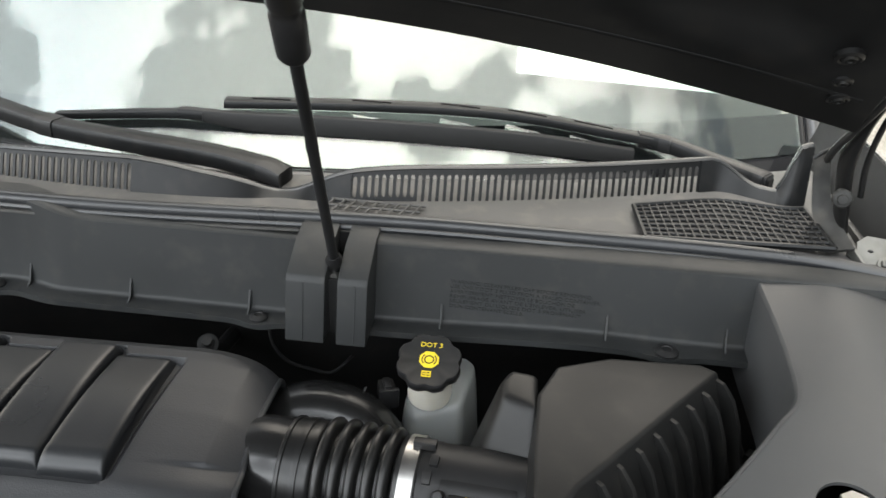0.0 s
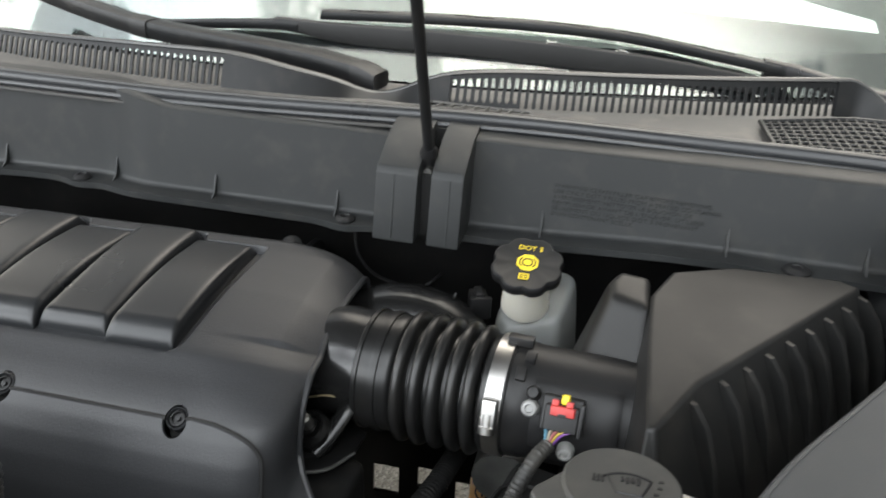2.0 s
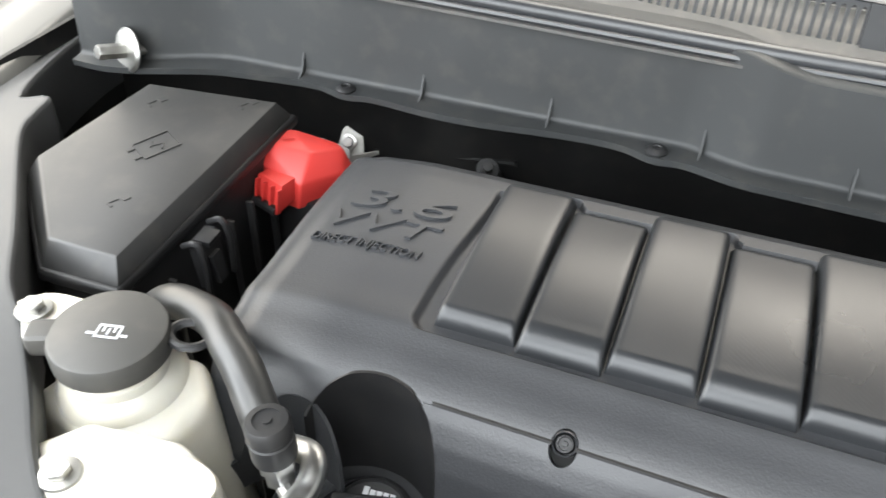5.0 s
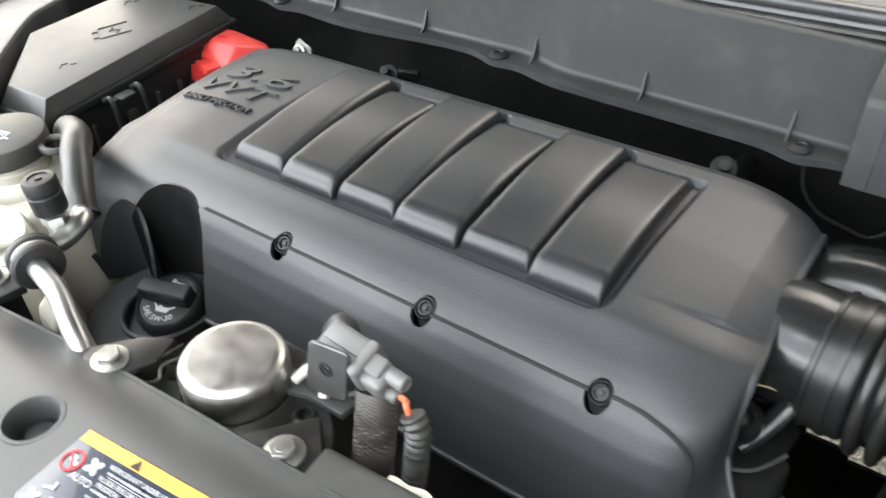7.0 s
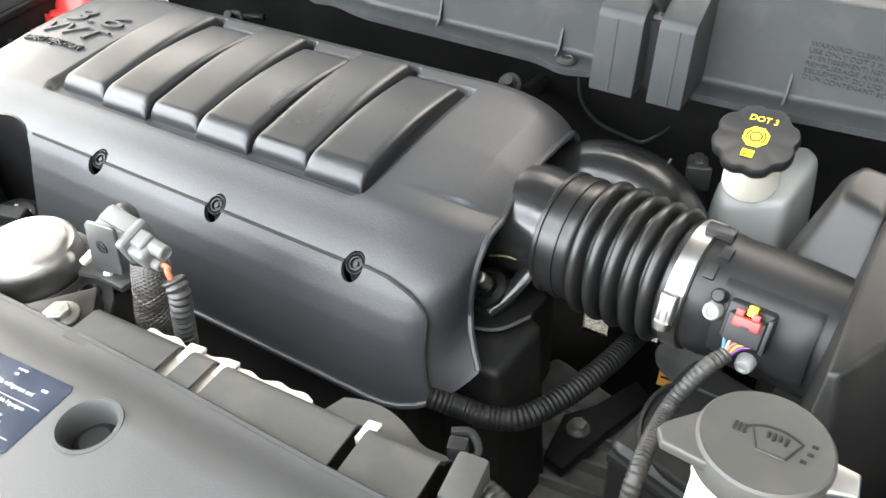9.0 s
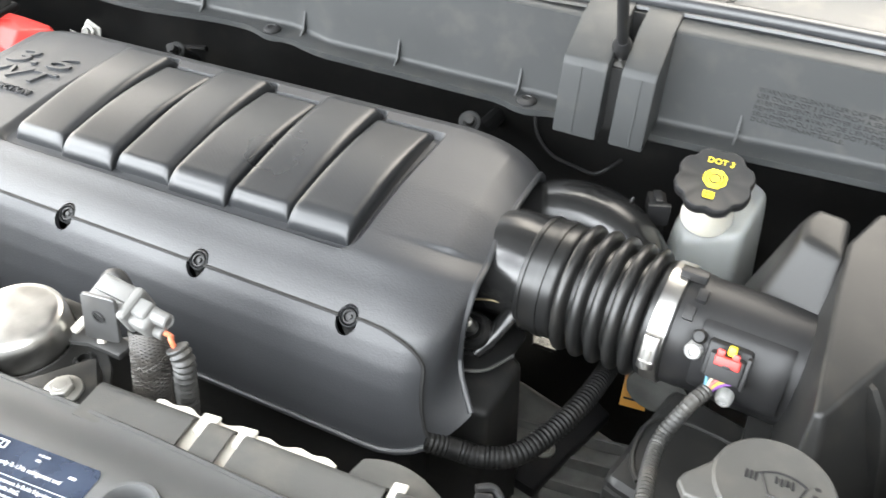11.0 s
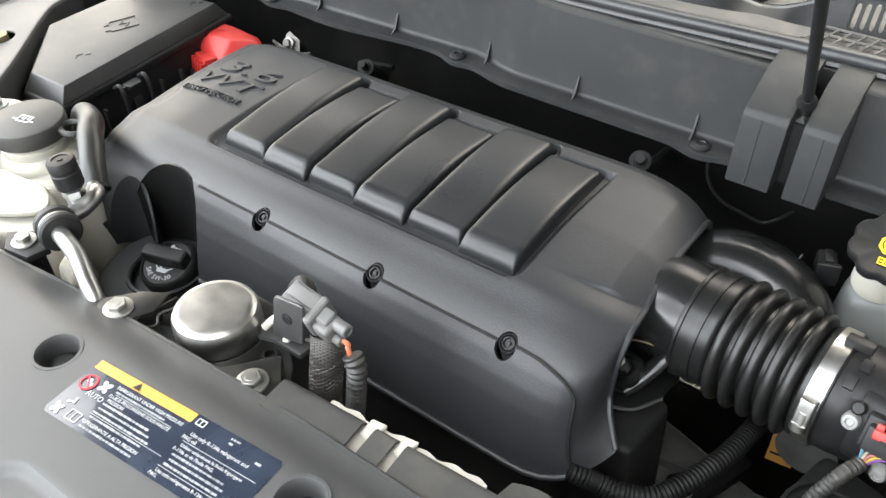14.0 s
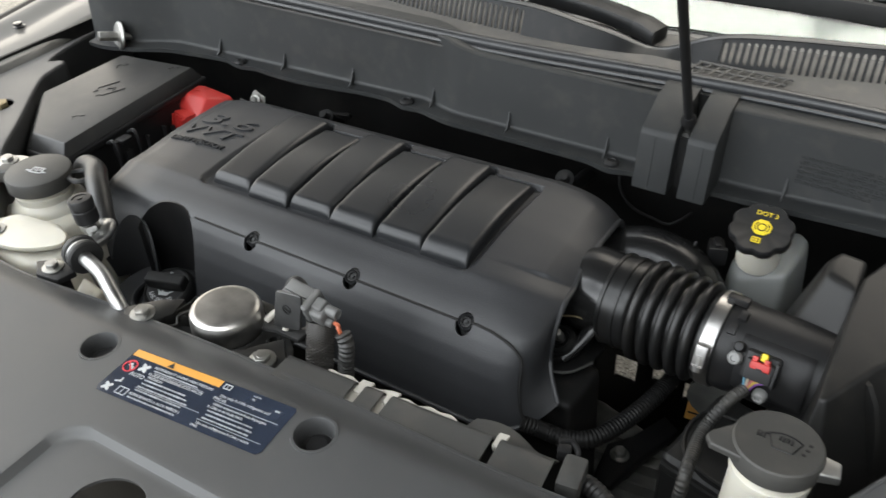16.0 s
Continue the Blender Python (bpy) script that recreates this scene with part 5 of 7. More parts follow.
# wiring plug on its bracket, with two loom sleeves
plug = thing("wiring_plug", "grey electrical plug on a steel bracket", "connector", (-0.44, 0.365, 1.0))
def rounded_plate(a, b, c, d, r, thick):
    """A plate with rounded corners between four places that lie in one plane."""
    a, b, c, d = (Vector(p) for p in (a, b, c, d))
    n = (b - a).cross(d - a).normalized()
    loop = []
    for p, q, o in ((a, d, b), (b, a, c), (c, b, d), (d, c, a)):
        s0, s1 = p + (q - p).normalized() * r, p + (o - p).normalized() * r
        loop += [s0.lerp(p, k).lerp(p.lerp(s1, k), k) for k in (0, 0.25, 0.5, 0.75, 1)]
    t = bmesh.new()
    f0, f1 = [t.verts.new(p + n * thick / 2) for p in loop], [t.verts.new(p - n * thick / 2) for p in loop]
    t.faces.new(f0)
    t.faces.new(f1[::-1])
    for i in range(len(loop)):
        t.faces.new((f0[i], f1[i], f1[(i + 1) % len(loop)], f0[(i + 1) % len(loop)]))
    bmesh.ops.recalc_face_normals(t, faces=t.faces[:])
    return bevel(t, 0.0007, 1, 50)


part("bracket_plate", rounded_plate((-0.455, 0.366, 1.046), (-0.422, 0.3665, 1.051), (-0.431, 0.366, 1.003), (-0.467, 0.3655, 0.994), 0.0055, 0.003), BRACKETGREY, plug, "bent grey steel bracket plate")
part("bracket_mark", lathe([(0.0055, 0), (0.0055, 0.0012), (0.0042, 0.0012), (0.0042, 0)], pose(-0.4435, 0.3648, 1.0265, 84, 0, 0), 20, ring=True), BLACK, plug)
part("bracket_mark", box((0.008, 0.001, 0.0022), pose(-0.4435, 0.3640, 1.0265, 0, 30, 0)), BLACK, plug)
part("bracket_foot", prism([(-0.486, 0.352), (-0.462, 0.360), (-0.432, 0.360), (-0.430, 0.374), (-0.470, 0.380), (-0.488, 0.372)], 0.9885, 0.9945, 0.0015), BRACKETGREY, plug)
axis_a, axis_b = Vector((-0.452, 0.3800, 1.0345)), Vector((-0.394, 0.3765, 1.0315))
m = along(axis_a, axis_b) @ Matrix.Rotation(radians(18), 4, "Z")
part("body", box((0.022, 0.020, 0.036), m @ Matrix.Translation((0.002, -0.003, 0.014)), 0.003, 3), CONNECTOR, plug)
part("ridge", box((0.012, 0.004, 0.030), m @ Matrix.Translation((0.004, 0.0080, 0.014)), 0.0016, 2), CONNECTOR, plug)
part("collar", box((0.027, 0.026, 0.008), m @ Matrix.Translation((0, -0.002, 0.032)), 0.004, 3), CONNECTOR, plug)
part("nose", box((0.020, 0.018, 0.018), m @ Matrix.Translation((-0.002, -0.004, 0.043)), 0.005, 4), CONNECTOR, plug)
part("nose_step", box((0.014, 0.008, 0.013), m @ Matrix.Translation((0.001, 0.004, 0.041)), 0.003, 3), CONNECTOR, plug)
part("tip", lathe([(0.0054, 0.050), (0.0056, 0.052), (0.0056, 0.062), (0.0045, 0.063), (0.0035, 0.062), (0.001, 0.062)], m @ Matrix.Translation((0.002, 0.001, 0)), 20), CONNECTOR, plug)
part("tip", lathe([(0.0046, 0.050), (0.0048, 0.052), (0.0048, 0.058), (0.004, 0.059), (0.001, 0.059)], m @ Matrix.Translation((-0.005, -0.009, 0)), 20), CONNECTOR, plug)
part("wire", tube(smooth_line([m @ Vector((-0.004, -0.008, 0.057)), m @ Vector((-0.004, -0.009, 0.064)), (-0.386, 0.372, 1.022), (-0.383, 0.371, 1.014)], 5), 0.0021, 8), ORANGERED, plug, "orange wire")
part("grommet", tube(smooth_line([(-0.470, 0.394, 0.996), (-0.471, 0.399, 1.014), (-0.465, 0.402, 1.025), (-0.456, 0.401, 1.025), (-0.450, 0.397, 1.014), (-0.446, 0.394, 0.998)], 6), 0.0068, 12), RUBBER, plug, "black hose end behind the bracket")
part("return_hose", tube(smooth_line([(-0.460, 0.372, 0.976), (-0.445, 0.378, 0.980), (-0.430, 0.386, 0.988), (-0.420, 0.392, 1.000)], 6), 0.0075, 10), RUBBER, plug)


def sleeve(pts, r, pitch, ripple, name, mat, parent):
    line = smooth_line(pts, 14)
    out, rad, run, nxt = [line[0]], [r], 0.0, 0.0
    for a, b in zip(line, line[1:]):
        n = max(1, int((b - a).length / (pitch / 4)))
        for k in range(n):
            out.append(a.lerp(b, (k + 1) / n))
            run += (b - a).length / n
            rad.append(r * (1 + ripple * math.sin(2 * math.pi * run / pitch)))
    return part(name, tube(out, rad, 12), mat, parent)


loom = thing("wiring_loom", "dusty black loom sleeves running down beside the plug", "wiring loom", (-0.42, 0.385, 0.90))
def braid(pts, r, parent):
    """A woven sleeve: two sets of flat strands winding about a core."""
    line = smooth_line(pts, 16)
    part("braided_sleeve", tube(line, r * 0.93, 16), TAPE, parent)
    t = bmesh.new()
    for turn in (1, -1):
        for k in range(14):
            out = []
            for i, p in enumerate(line):
                d = (line[min(i + 1, len(line) - 1)] - line[max(i - 1, 0)]).normalized()
                sx = d.cross(Vector((0, 1, 0.2))).normalized()
                sy = d.cross(sx)
                a = 2 * math.pi * k / 14 + turn * i * 0.22
                out.append(p + (sx * math.cos(a) + sy * math.sin(a)) * r)
            tube(out, 0.0008, 4, t)
    ob = part("braid", t, BRAID, parent)
    tagged(ob, "woven dusty strands", kind="stuff")


braid([(-0.416, 0.380, 1.012), (-0.413, 0.373, 0.995), (-0.413, 0.367, 0.970), (-0.417, 0.366, 0.940), (-0.420, 0.372, 0.87)], 0.0135, loom)
sleeve([(-0.381, 0.371, 1.018), (-0.376, 0.369, 1.008), (-0.376, 0.366, 0.990), (-0.380, 0.364, 0.955), (-0.384, 0.364, 0.925), (-0.388, 0.372, 0.86)], 0.0078, 0.0050, 0.10, "corrugated_sleeve", SLEEVEGREY, loom)

corner = thing("radiator_hose_sleeve", "black corrugated sleeve dipping behind the radiator corner", "conduit", (-0.10, 0.345, 0.98))
sleeve([(-0.128, 0.352, 0.985), (-0.108, 0.347, 0.990), (-0.088, 0.338, 0.986), (-0.070, 0.325, 0.972), (-0.06, 0.31, 0.94)], 0.0085, 0.0045, 0.07, "sleeve", RUBBER, corner)

# radiator top seal: notched plates over pale foam
rail = thing("radiator_seal", "row of grey plastic seal plates over pale foam", "seal", (-0.26, 0.325, 0.98))


def rail_y(x):
    return 0.333 + 0.06 * (x + 0.405)


STRIP = [(-0.410, -0.3335), (-0.3225, -0.3035), (-0.2950, -0.1945), (-0.1870, -0.1385)]
for a, b in STRIP:
    def strip(u, v, a=a, b=b):
        x = a + (b - a) * u
        y0, y1 = 0.296, rail_y(x)
        return (x - 0.006 * (v - 0.5), y0 + (y1 - y0) * v, 1.0165 - 0.006 * v - 0.010 * ease(v, 0.86, 1.0))
    part("seal_plate", slab(strip, span(0, 1, 6), span(0, 1, 10), 0.0022), GREYBLACK, rail)
part("foam", slab(lambda u, v: (u, 0.300 + (rail_y(u) + 0.0015 + 0.0022 * math.sin(u * 211) * math.sin(u * 87) - 0.300) * v, 1.0075 - 0.003 * v), span(-0.372, -0.235, 90), span(0, 1, 6), 0.006), FOAM, rail, "off-white foam strip")
for x, w in ((-0.3285, 0.0105), (-0.2995, 0.0085), (-0.191, 0.0070)):
    part("foam_tab", hull([(x - w / 2, rail_y(x) - 0.014, 1.0088), (x + w / 2, rail_y(x) - 0.016, 1.009), (x - w / 2, rail_y(x) + 0.001, 1.0095), (x + w / 2 + 0.003, rail_y(x) + 0.003, 1.009), (x - w / 2, rail_y(x) + 0.002, 1.001), (x + w / 2, rail_y(x) + 0.003, 1.001), (x - w / 2, rail_y(x) - 0.014, 1.001), (x + w / 2, rail_y(x) - 0.016, 1.001)], 0.001, 1), FOAM, rail)
part("end_sheet", slab(lambda u, v: (-0.226 + 0.082 * u, 0.340 + 0.010 * u + 0.026 * v * (0.4 + 0.6 * math.sin(math.pi * min(1.0, 0.25 + u))), 1.004 - 0.010 * v - 0.006 * u), span(0, 1, 14), span(0, 1, 6), 0.0016), GREYBLACK, rail, "smoky plastic end sheet")
part("end_block", box((0.020, 0.034, 0.022), pose(-0.124, 0.340, 1.000, 0, 0, 8), 0.004), GREYBLACK, rail)
part("end_clip", box((0.012, 0.010, 0.012), pose(-0.140, 0.360, 1.002, 0, 0, 20), 0.002), BLACK, rail)
part("clip_hook", tube(smooth_line([(-0.148, 0.366, 1.006), (-0.138, 0.372, 1.004), (-0.130, 0.366, 0.998), (-0.134, 0.356, 0.994)], 5), 0.0028, 8), BLACK, rail)

# sticker on the radiator cover
sticker = thing("warning_label", "dark blue refrigerant warning sticker with an orange band", "label", (-0.43, 0.228, 1.03))


def lay(t, lift=0.0004):
    """Places sticker artwork, drawn in 0.19 x 0.055 m, on the cover."""
    m = Matrix.Translation((-0.4325, 0.2285, 0)) @ Matrix.Rotation(radians(3.5), 4, "Z")
    t.transform(m)
    for v in t.verts:
        v.co.z += apron_z(v.co.x, v.co.y) + lift
    return t


def card(x0, x1, y0, y1, r, n=24):
    """A flat sheet with rounded corners, fine enough to follow the cover."""
    t = bmesh.new()
    rows = []
    for i in range(n + 1):
        x = x0 + (x1 - x0) * i / n
        e = max(0.0, r - min(x - x0, x1 - x))
        inset = r - math.sqrt(max(0.0, r * r - e * e))
        rows.append([t.verts.new((x, y0 + inset + (y1 - y0 - 2 * inset) * j / 8, 0)) for j in range(9)])
    for p, q in zip(rows, rows[1:]):
        for j in range(8):
            t.faces.new((p[j], q[j], q[j + 1], p[j + 1]))
    return t


part("backing", lay(card(-0.0935, 0.0935, -0.0278, 0.0278, 0.004, 60)), NAVY, sticker)
part("orange_band", lay(card(-0.0925, 0.0125, 0.0190, 0.0272, 0.0002, 120), 0.0008), ORANGE, sticker)
t = bmesh.new()
t.faces.new([t.verts.new((x, y, 0.0004)) for x, y in ((-0.0500, 0.0198), (-0.0420, 0.0198), (-0.0460, 0.0262))])
part("symbol", lay(t, 0.0009), NEARBLACK, sticker)
ringbm = lathe([(0.0074, 0), (0.0074, 0.0004), (0.0060, 0.0004), (0.0060, 0)], Matrix.Translation((-0.0830, 0.0068, 0)), 32, ring=True)
box((0.0014, 0.0125, 0.0004), pose(-0.0830, 0.0068, 0.0002, 0, 0, 45), bm=ringbm)
part("red_ring", lay(ringbm, 0.0009), REDPRINT, sticker)


def fan(t, cx, cy, r):
    for k in range(4):
        a = radians(40 + 90 * k)
        m = Matrix.Translation((cx + r * 0.95 * math.cos(a), cy + r * 0.95 * math.sin(a), 0)) @ Matrix.Rotation(a, 4, "Z") @ Matrix.Diagonal((1.0, 0.62, 1, 1))
        lathe([(r * 0.95, 0), (r * 0.95, 0.0004)], m, 14, t)


t = bmesh.new()
fan(t, -0.0680, 0.0098, 0.0032)
fan(t, -0.0840, -0.0208, 0.0030)
box((0.0065, 0.0016, 0.0004), pose(-0.0795, -0.0120, 0.0002, 0, 0, 20), bm=t)
box((0.0016, 0.0052, 0.0004), pose(-0.0768, -0.0098, 0.0002, 0, 0, 10), bm=t)
lathe([(0.0022, 0), (0.0022, 0.0004)], Matrix.Translation((-0.0835, 0.0085, 0)), 12, t)
lathe([(0.0018, 0), (0.0018, 0.0004)], Matrix.Translation((-0.0800, 0.0060, 0)), 12, t)
tagged(part("symbol", lay(t, 0.0007), WHITEPRINT, sticker), "small white symbols", kind="stuff")
t = bmesh.new()
for cx, cy, w, h in ((-0.0665, -0.0200, 0.0110, 0.0080), (0.0200, 0.0225, 0.0075, 0.0048)):
    for x, y, lx, ly in ((0, h / 2, w, 0.0008), (0, -h / 2, w, 0.0008), (w / 2, 0, 0.0008, h), (-w / 2, 0, 0.0008, h), (0, 0, 0.0006, h * 0.9)):
        box((lx, ly, 0.0003), Matrix.Translation((cx + x, cy + y, 0.0002)), bm=t)
tagged(part("symbol", lay(t, 0.0007), WHITEPRINT, sticker), "small white book outlines", kind="stuff")
for words, x, y, sz in (("AUTO", -0.0680, 0.0000, 0.0062), ("REFRIGERANT UNDER HIGH PRESSURE", -0.0250, 0.0146, 0.0040), ("FLUIDE FRIGORIGENE SOUS HAUTE", -0.0275, 0.0062, 0.0040), ("PRESSION", -0.0480, 0.0024, 0.0040),
                        ("REFRIGERANTE A ALTA PRESION", -0.0290, -0.0190, 0.0040), ("Use only R-134a refrigerant and", 0.0475, 0.0122, 0.0042), ("PAG oil.", 0.0235, 0.0080, 0.0042),
                        ("Utiliser uniquement le fluide frigorigene", 0.0500, 0.0020, 0.0036), ("R-134a et de l'huile PAG.", 0.0375, -0.0022, 0.0038),
                        ("Use solo refrigerante R-134a y aceite", 0.0500, -0.0208, 0.0038), ("PAG.", 0.0225, -0.0245, 0.0038)):
    q = text_mesh(words, sz, 0.0001)
    q.transform(Matrix.Translation((x, y, 0)))
    part("word", lay(q, 0.0007), WHITEPRINT, sticker)
random.seed(11)
t = bmesh.new()
for x0, x1, ys in ((-0.058, 0.006, (0.0108, -0.0014, -0.0056, -0.0098, -0.0140, -0.0232)), (0.021, 0.084, (-0.0064, -0.0106, -0.0148)), (0.048, 0.064, (0.0235, 0.0198)), (0.074, 0.088, (0.0170, 0.0140))):
    for y in ys:
        x = x0 + random.uniform(0, 0.003)
        while x < x1 - 0.003 - random.uniform(0, 0.012):
            w = random.choice((0.0016, 0.0026, 0.0034, 0.005))
            box((w, random.uniform(0.0012, 0.0018), 0.0003), Matrix.Translation((x + w / 2, y, 0.0002)), bm=t)
            x += w + 0.0009
tagged(part("small_print", lay(t, 0.0007), FADEDPRINT, sticker), "fine white print", kind="stuff")
for y, x0, x1 in ((0.0088, -0.055, 0.004), (-0.0118, -0.058, 0.017), (0.0052, 0.020, 0.088), (-0.0176, 0.020, 0.088)):
    part("rule", lay(bars([((x0 + x1) / 2, y, x1 - x0, 0.0004)]), 0.0007), FADEDPRINT, sticker)


# ---- fuse box corner ----
def fuse_z(x, y):
    return 0.985 + 0.06 * (y - 0.5)


LID = [(-1.058, 0.513), (-0.990, 0.515), (-0.984, 0.760), (-1.124, 0.742), (-1.144, 0.600)]
fuse = thing("fuse_box", "black plastic fuse box with a grey lit lid", "fuse box", (-1.06, 0.64, 0.72))


def ring_out(d, dz):
    c = Vector((-1.06, 0.65, 0))
    out = []
    for x, y in LID:
        v = Vector((x, y, 0)) - c
        v = v * (1 + d / v.length)
        out.append((c.x + v.x, c.y + v.y, fuse_z(x, y) + dz))
    return out


bm = hull(ring_out(0, 0) + ring_out(0.016, -0.020), 0.0022)
part("lid", bm, LIDBLACK, fuse)
part("lid_rim", hull(ring_out(0.018, -0.020) + ring_out(0.021, -0.023) + ring_out(0.021, -0.030) + ring_out(0.019, -0.032), 0.002), BLACK, fuse)
part("base", hull(ring_out(0.012, -0.032) + ring_out(0.002, -0.22), 0.003), BLACK, fuse)
for y in (0.545, 0.635, 0.668, 0.705):
    part("wall_rib", box((0.008, 0.004, 0.11), pose(-0.966, y, 0.890, 0, 0, 0), 0.0012), BLACK, fuse)
latch = part("latch", box((0.012, 0.030, 0.050), pose(-0.957, 0.585, 0.942, 0, -6, 3), 0.002), BLACK, fuse)
part("latch_tongue", box((0.006, 0.014, 0.030), pose(-0.948, 0.585, 0.935, 0, -10, 3), 0.002), BLACK, latch)
part("latch_hook", box((0.016, 0.020, 0.006), pose(-0.954, 0.585, 0.966, 0, 0, 3), 0.0015), BLACK, latch)
for dy in (-0.019, 0.019):
    part("latch_cheek", tube(smooth_line([(-0.966, 0.585 + dy, 0.966), (-0.952, 0.585 + dy, 0.972), (-0.946, 0.585 + dy, 0.955), (-0.947, 0.585 + dy, 0.915)], 5), 0.0030, 8), BLACK, latch)


def on_lid(t, cx, cy, turn):
    t.transform(pose(cx, cy, 0, 0, 0, turn))
    for v in t.verts:
        v.co.z += fuse_z(v.co.x, v.co.y) - 0.0002
    return t


t = bmesh.new()
for x, y, lx, ly in ((0, 0.014, 0.036, 0.0014), (0, -0.014, 0.036, 0.0014), (0.018, 0, 0.0014, 0.028), (-0.018, 0, 0.0014, 0.028), (-0.022, 0.008, 0.008, 0.004), (-0.022, -0.008, 0.008, 0.004)):
    box((lx, ly, 0.0014), Matrix.Translation((x, y, 0.0005)), bm=t)
for x, y, a in ((-0.003, 0.004, 55), (0.001, 0, -20), (0.004, -0.005, 55)):
    box((0.010, 0.0016, 0.0014), pose(x, y, 0.0005, 0, 0, a), bm=t)
part("symbol", on_lid(t, -1.052, 0.655, 62), LIDBLACK, fuse)
for cx, cy in ((-1.035, 0.570), (-1.010, 0.742), (-1.098, 0.712)):
    t = bmesh.new()
    box((0.010, 0.0022, 0.0012), Matrix.Translation((0, 0.003, 0.0004)), bm=t)
    box((0.0022, 0.008, 0.0012), Matrix.Translation((-0.004, 0, 0.0004)), bm=t)
    box((0.007, 0.007, 0.0012), Matrix.Translation((0.011, 0, 0.0004)), bm=t)
    part("symbol", on_lid(t, cx, cy, 62), LIDBLACK, fuse)

red = thing("terminal_cover", "red plastic battery terminal cover beside the fuse box", "terminal cover", (-0.95, 0.74, 0.90))
part("hood", hull([(-0.986, 0.729, 0.971), (-0.972, 0.762, 0.973), (-0.936, 0.738, 0.967), (-0.918, 0.772, 0.957), (-0.930, 0.780, 0.955), (-0.983, 0.717, 0.955), (-0.934, 0.710, 0.946), (-0.909, 0.752, 0.940), (-0.910, 0.776, 0.935),
                  (-0.984, 0.716, 0.915), (-0.938, 0.708, 0.915), (-0.910, 0.755, 0.910), (-0.912, 0.782, 0.910), (-0.975, 0.785, 0.915)], 0.003, 3), RED, red)
part("skirt", hull([(-0.978, 0.704, 0.952), (-0.945, 0.694, 0.952), (-0.982, 0.700, 0.925), (-0.945, 0.686, 0.925), (-0.97, 0.73, 0.95), (-0.94, 0.72, 0.95), (-0.97, 0.73, 0.925), (-0.94, 0.72, 0.925)], 0.002), RED, red)
for i in range(4):
    part("skirt_rib", box((0.0022, 0.006, 0.026), pose(-0.976 + 0.010 * i, 0.697 - 0.0035 * i, 0.937, -12, 0, -15), 0.0006), RED, red)
part("latch_bar", tube([(-0.984, 0.696, 0.926), (-0.948, 0.684, 0.926)], 0.005, 10), BLACK, red)
part("symbol", box((0.012, 0.0025, 0.001), pose(-0.964, 0.744, 0.9725, -3, 0, 30)), RED, red)
part("stand", box((0.05, 0.06, 0.2), Matrix.Translation((-0.945, 0.745, 0.82)), 0.004), BLACK, red)

tab = thing("steel_bracket", "small bare steel bracket with a bolt by the firewall", "bracket", (-0.957, 0.86, 0.86))
part("plate", prism([(-0.021, -0.030), (0.021, -0.030), (0.012, 0.020), (0.006, 0.027), (-0.006, 0.027), (-0.012, 0.020)], 0, 0.0025, 0.0008, m=pose(-0.957, 0.862, 0.893, 60, 0, 10)), ZINC, tab)
for d in (-1, 1):
    part("flange", prism([(0.0, -0.030), (0.012, -0.030), (0.004, 0.020), (0.0, 0.020)], 0, 0.002, 0.0005, m=pose(-0.957 + d * 0.020, 0.858 + d * 0.003, 0.893, 60, d * 88, 10)), ZINC, tab)
part("bolt", hexbolt(pose(-0.957, 0.858, 0.904, 60, 0, 10), 0.0065, 0.006), STEEL, tab)
part("foot", box((0.040, 0.03, 0.004), Matrix.Translation((-0.957, 0.877, 0.866)), 0.001), ZINC, tab)
emb = thing("wall_emboss", "long embossed stiffener on the dark firewall", "body shell", (-0.876, 0.877, 0.91), kind="structure")
part("ridge", tube([(-0.920, 0.876, 0.918), (-0.834, 0.876, 0.930)], 0.010, 10, flat=0.7, up=(0, 1, 0)), UNDERPAINT, emb)
part("ridge", tube([(-0.930, 0.872, 0.896), (-0.76, 0.872, 0.918)], 0.004, 8), UNDERPAINT, emb)
for x, y, z in ((-0.782, 0.838, 0.926), (-0.345, 0.797, 0.966)):
    g = thing("cover_grommet", "round black rubber grommet with a stud behind the engine cover", "grommet", (x, y, z - 0.01), group="cover grommets")
    mm = along((x, y, z), (x + 0.25, y - 0.75, z + 0.75))
    part("flange", lathe([(0.0112, -0.003), (0.0125, -0.002), (0.0125, 0.0), (0.0114, 0.001), (0.0075, 0.0012), (0.007, 0.003), (0.001, 0.003)], mm, 32), DARK, g)
    part("stud", lathe([(0.0055, 0.002), (0.0055, 0.009), (0.0042, 0.010), (0.0042, 0.014), (0.0052, 0.015), (0.0052, 0.019), (0.001, 0.0195)], mm, 16), DARK, g)
    part("stalk", tube([(x, y, z - 0.004), (x, y + 0.03, z - 0.03), (x, 0.885, z - 0.04)], 0.010, 10), DARK, g)
studs = thing("anchor_stud", "bright steel stud on a round washer", "bolt", (-1.185, 0.81, 0.98))
mm = along((-1.192, 0.798, 0.998), (-1.224, 0.721, 1.020))
part("stem", tube([(-1.192, 0.799, 0.998), (-1.186, 0.815, 0.992)], 0.006, 10), STEEL, studs)
part("washer", lathe([(0.024, 0), (0.025, 0.003), (0.022, 0.006), (0.012, 0.007), (0.001, 0.007)], mm, 32), STEEL, studs)
part("shank", lathe([(0.0085, 0.006), (0.0085, 0.036), (0.0072, 0.038), (0.001, 0.038)], mm, 6), STEEL, studs)

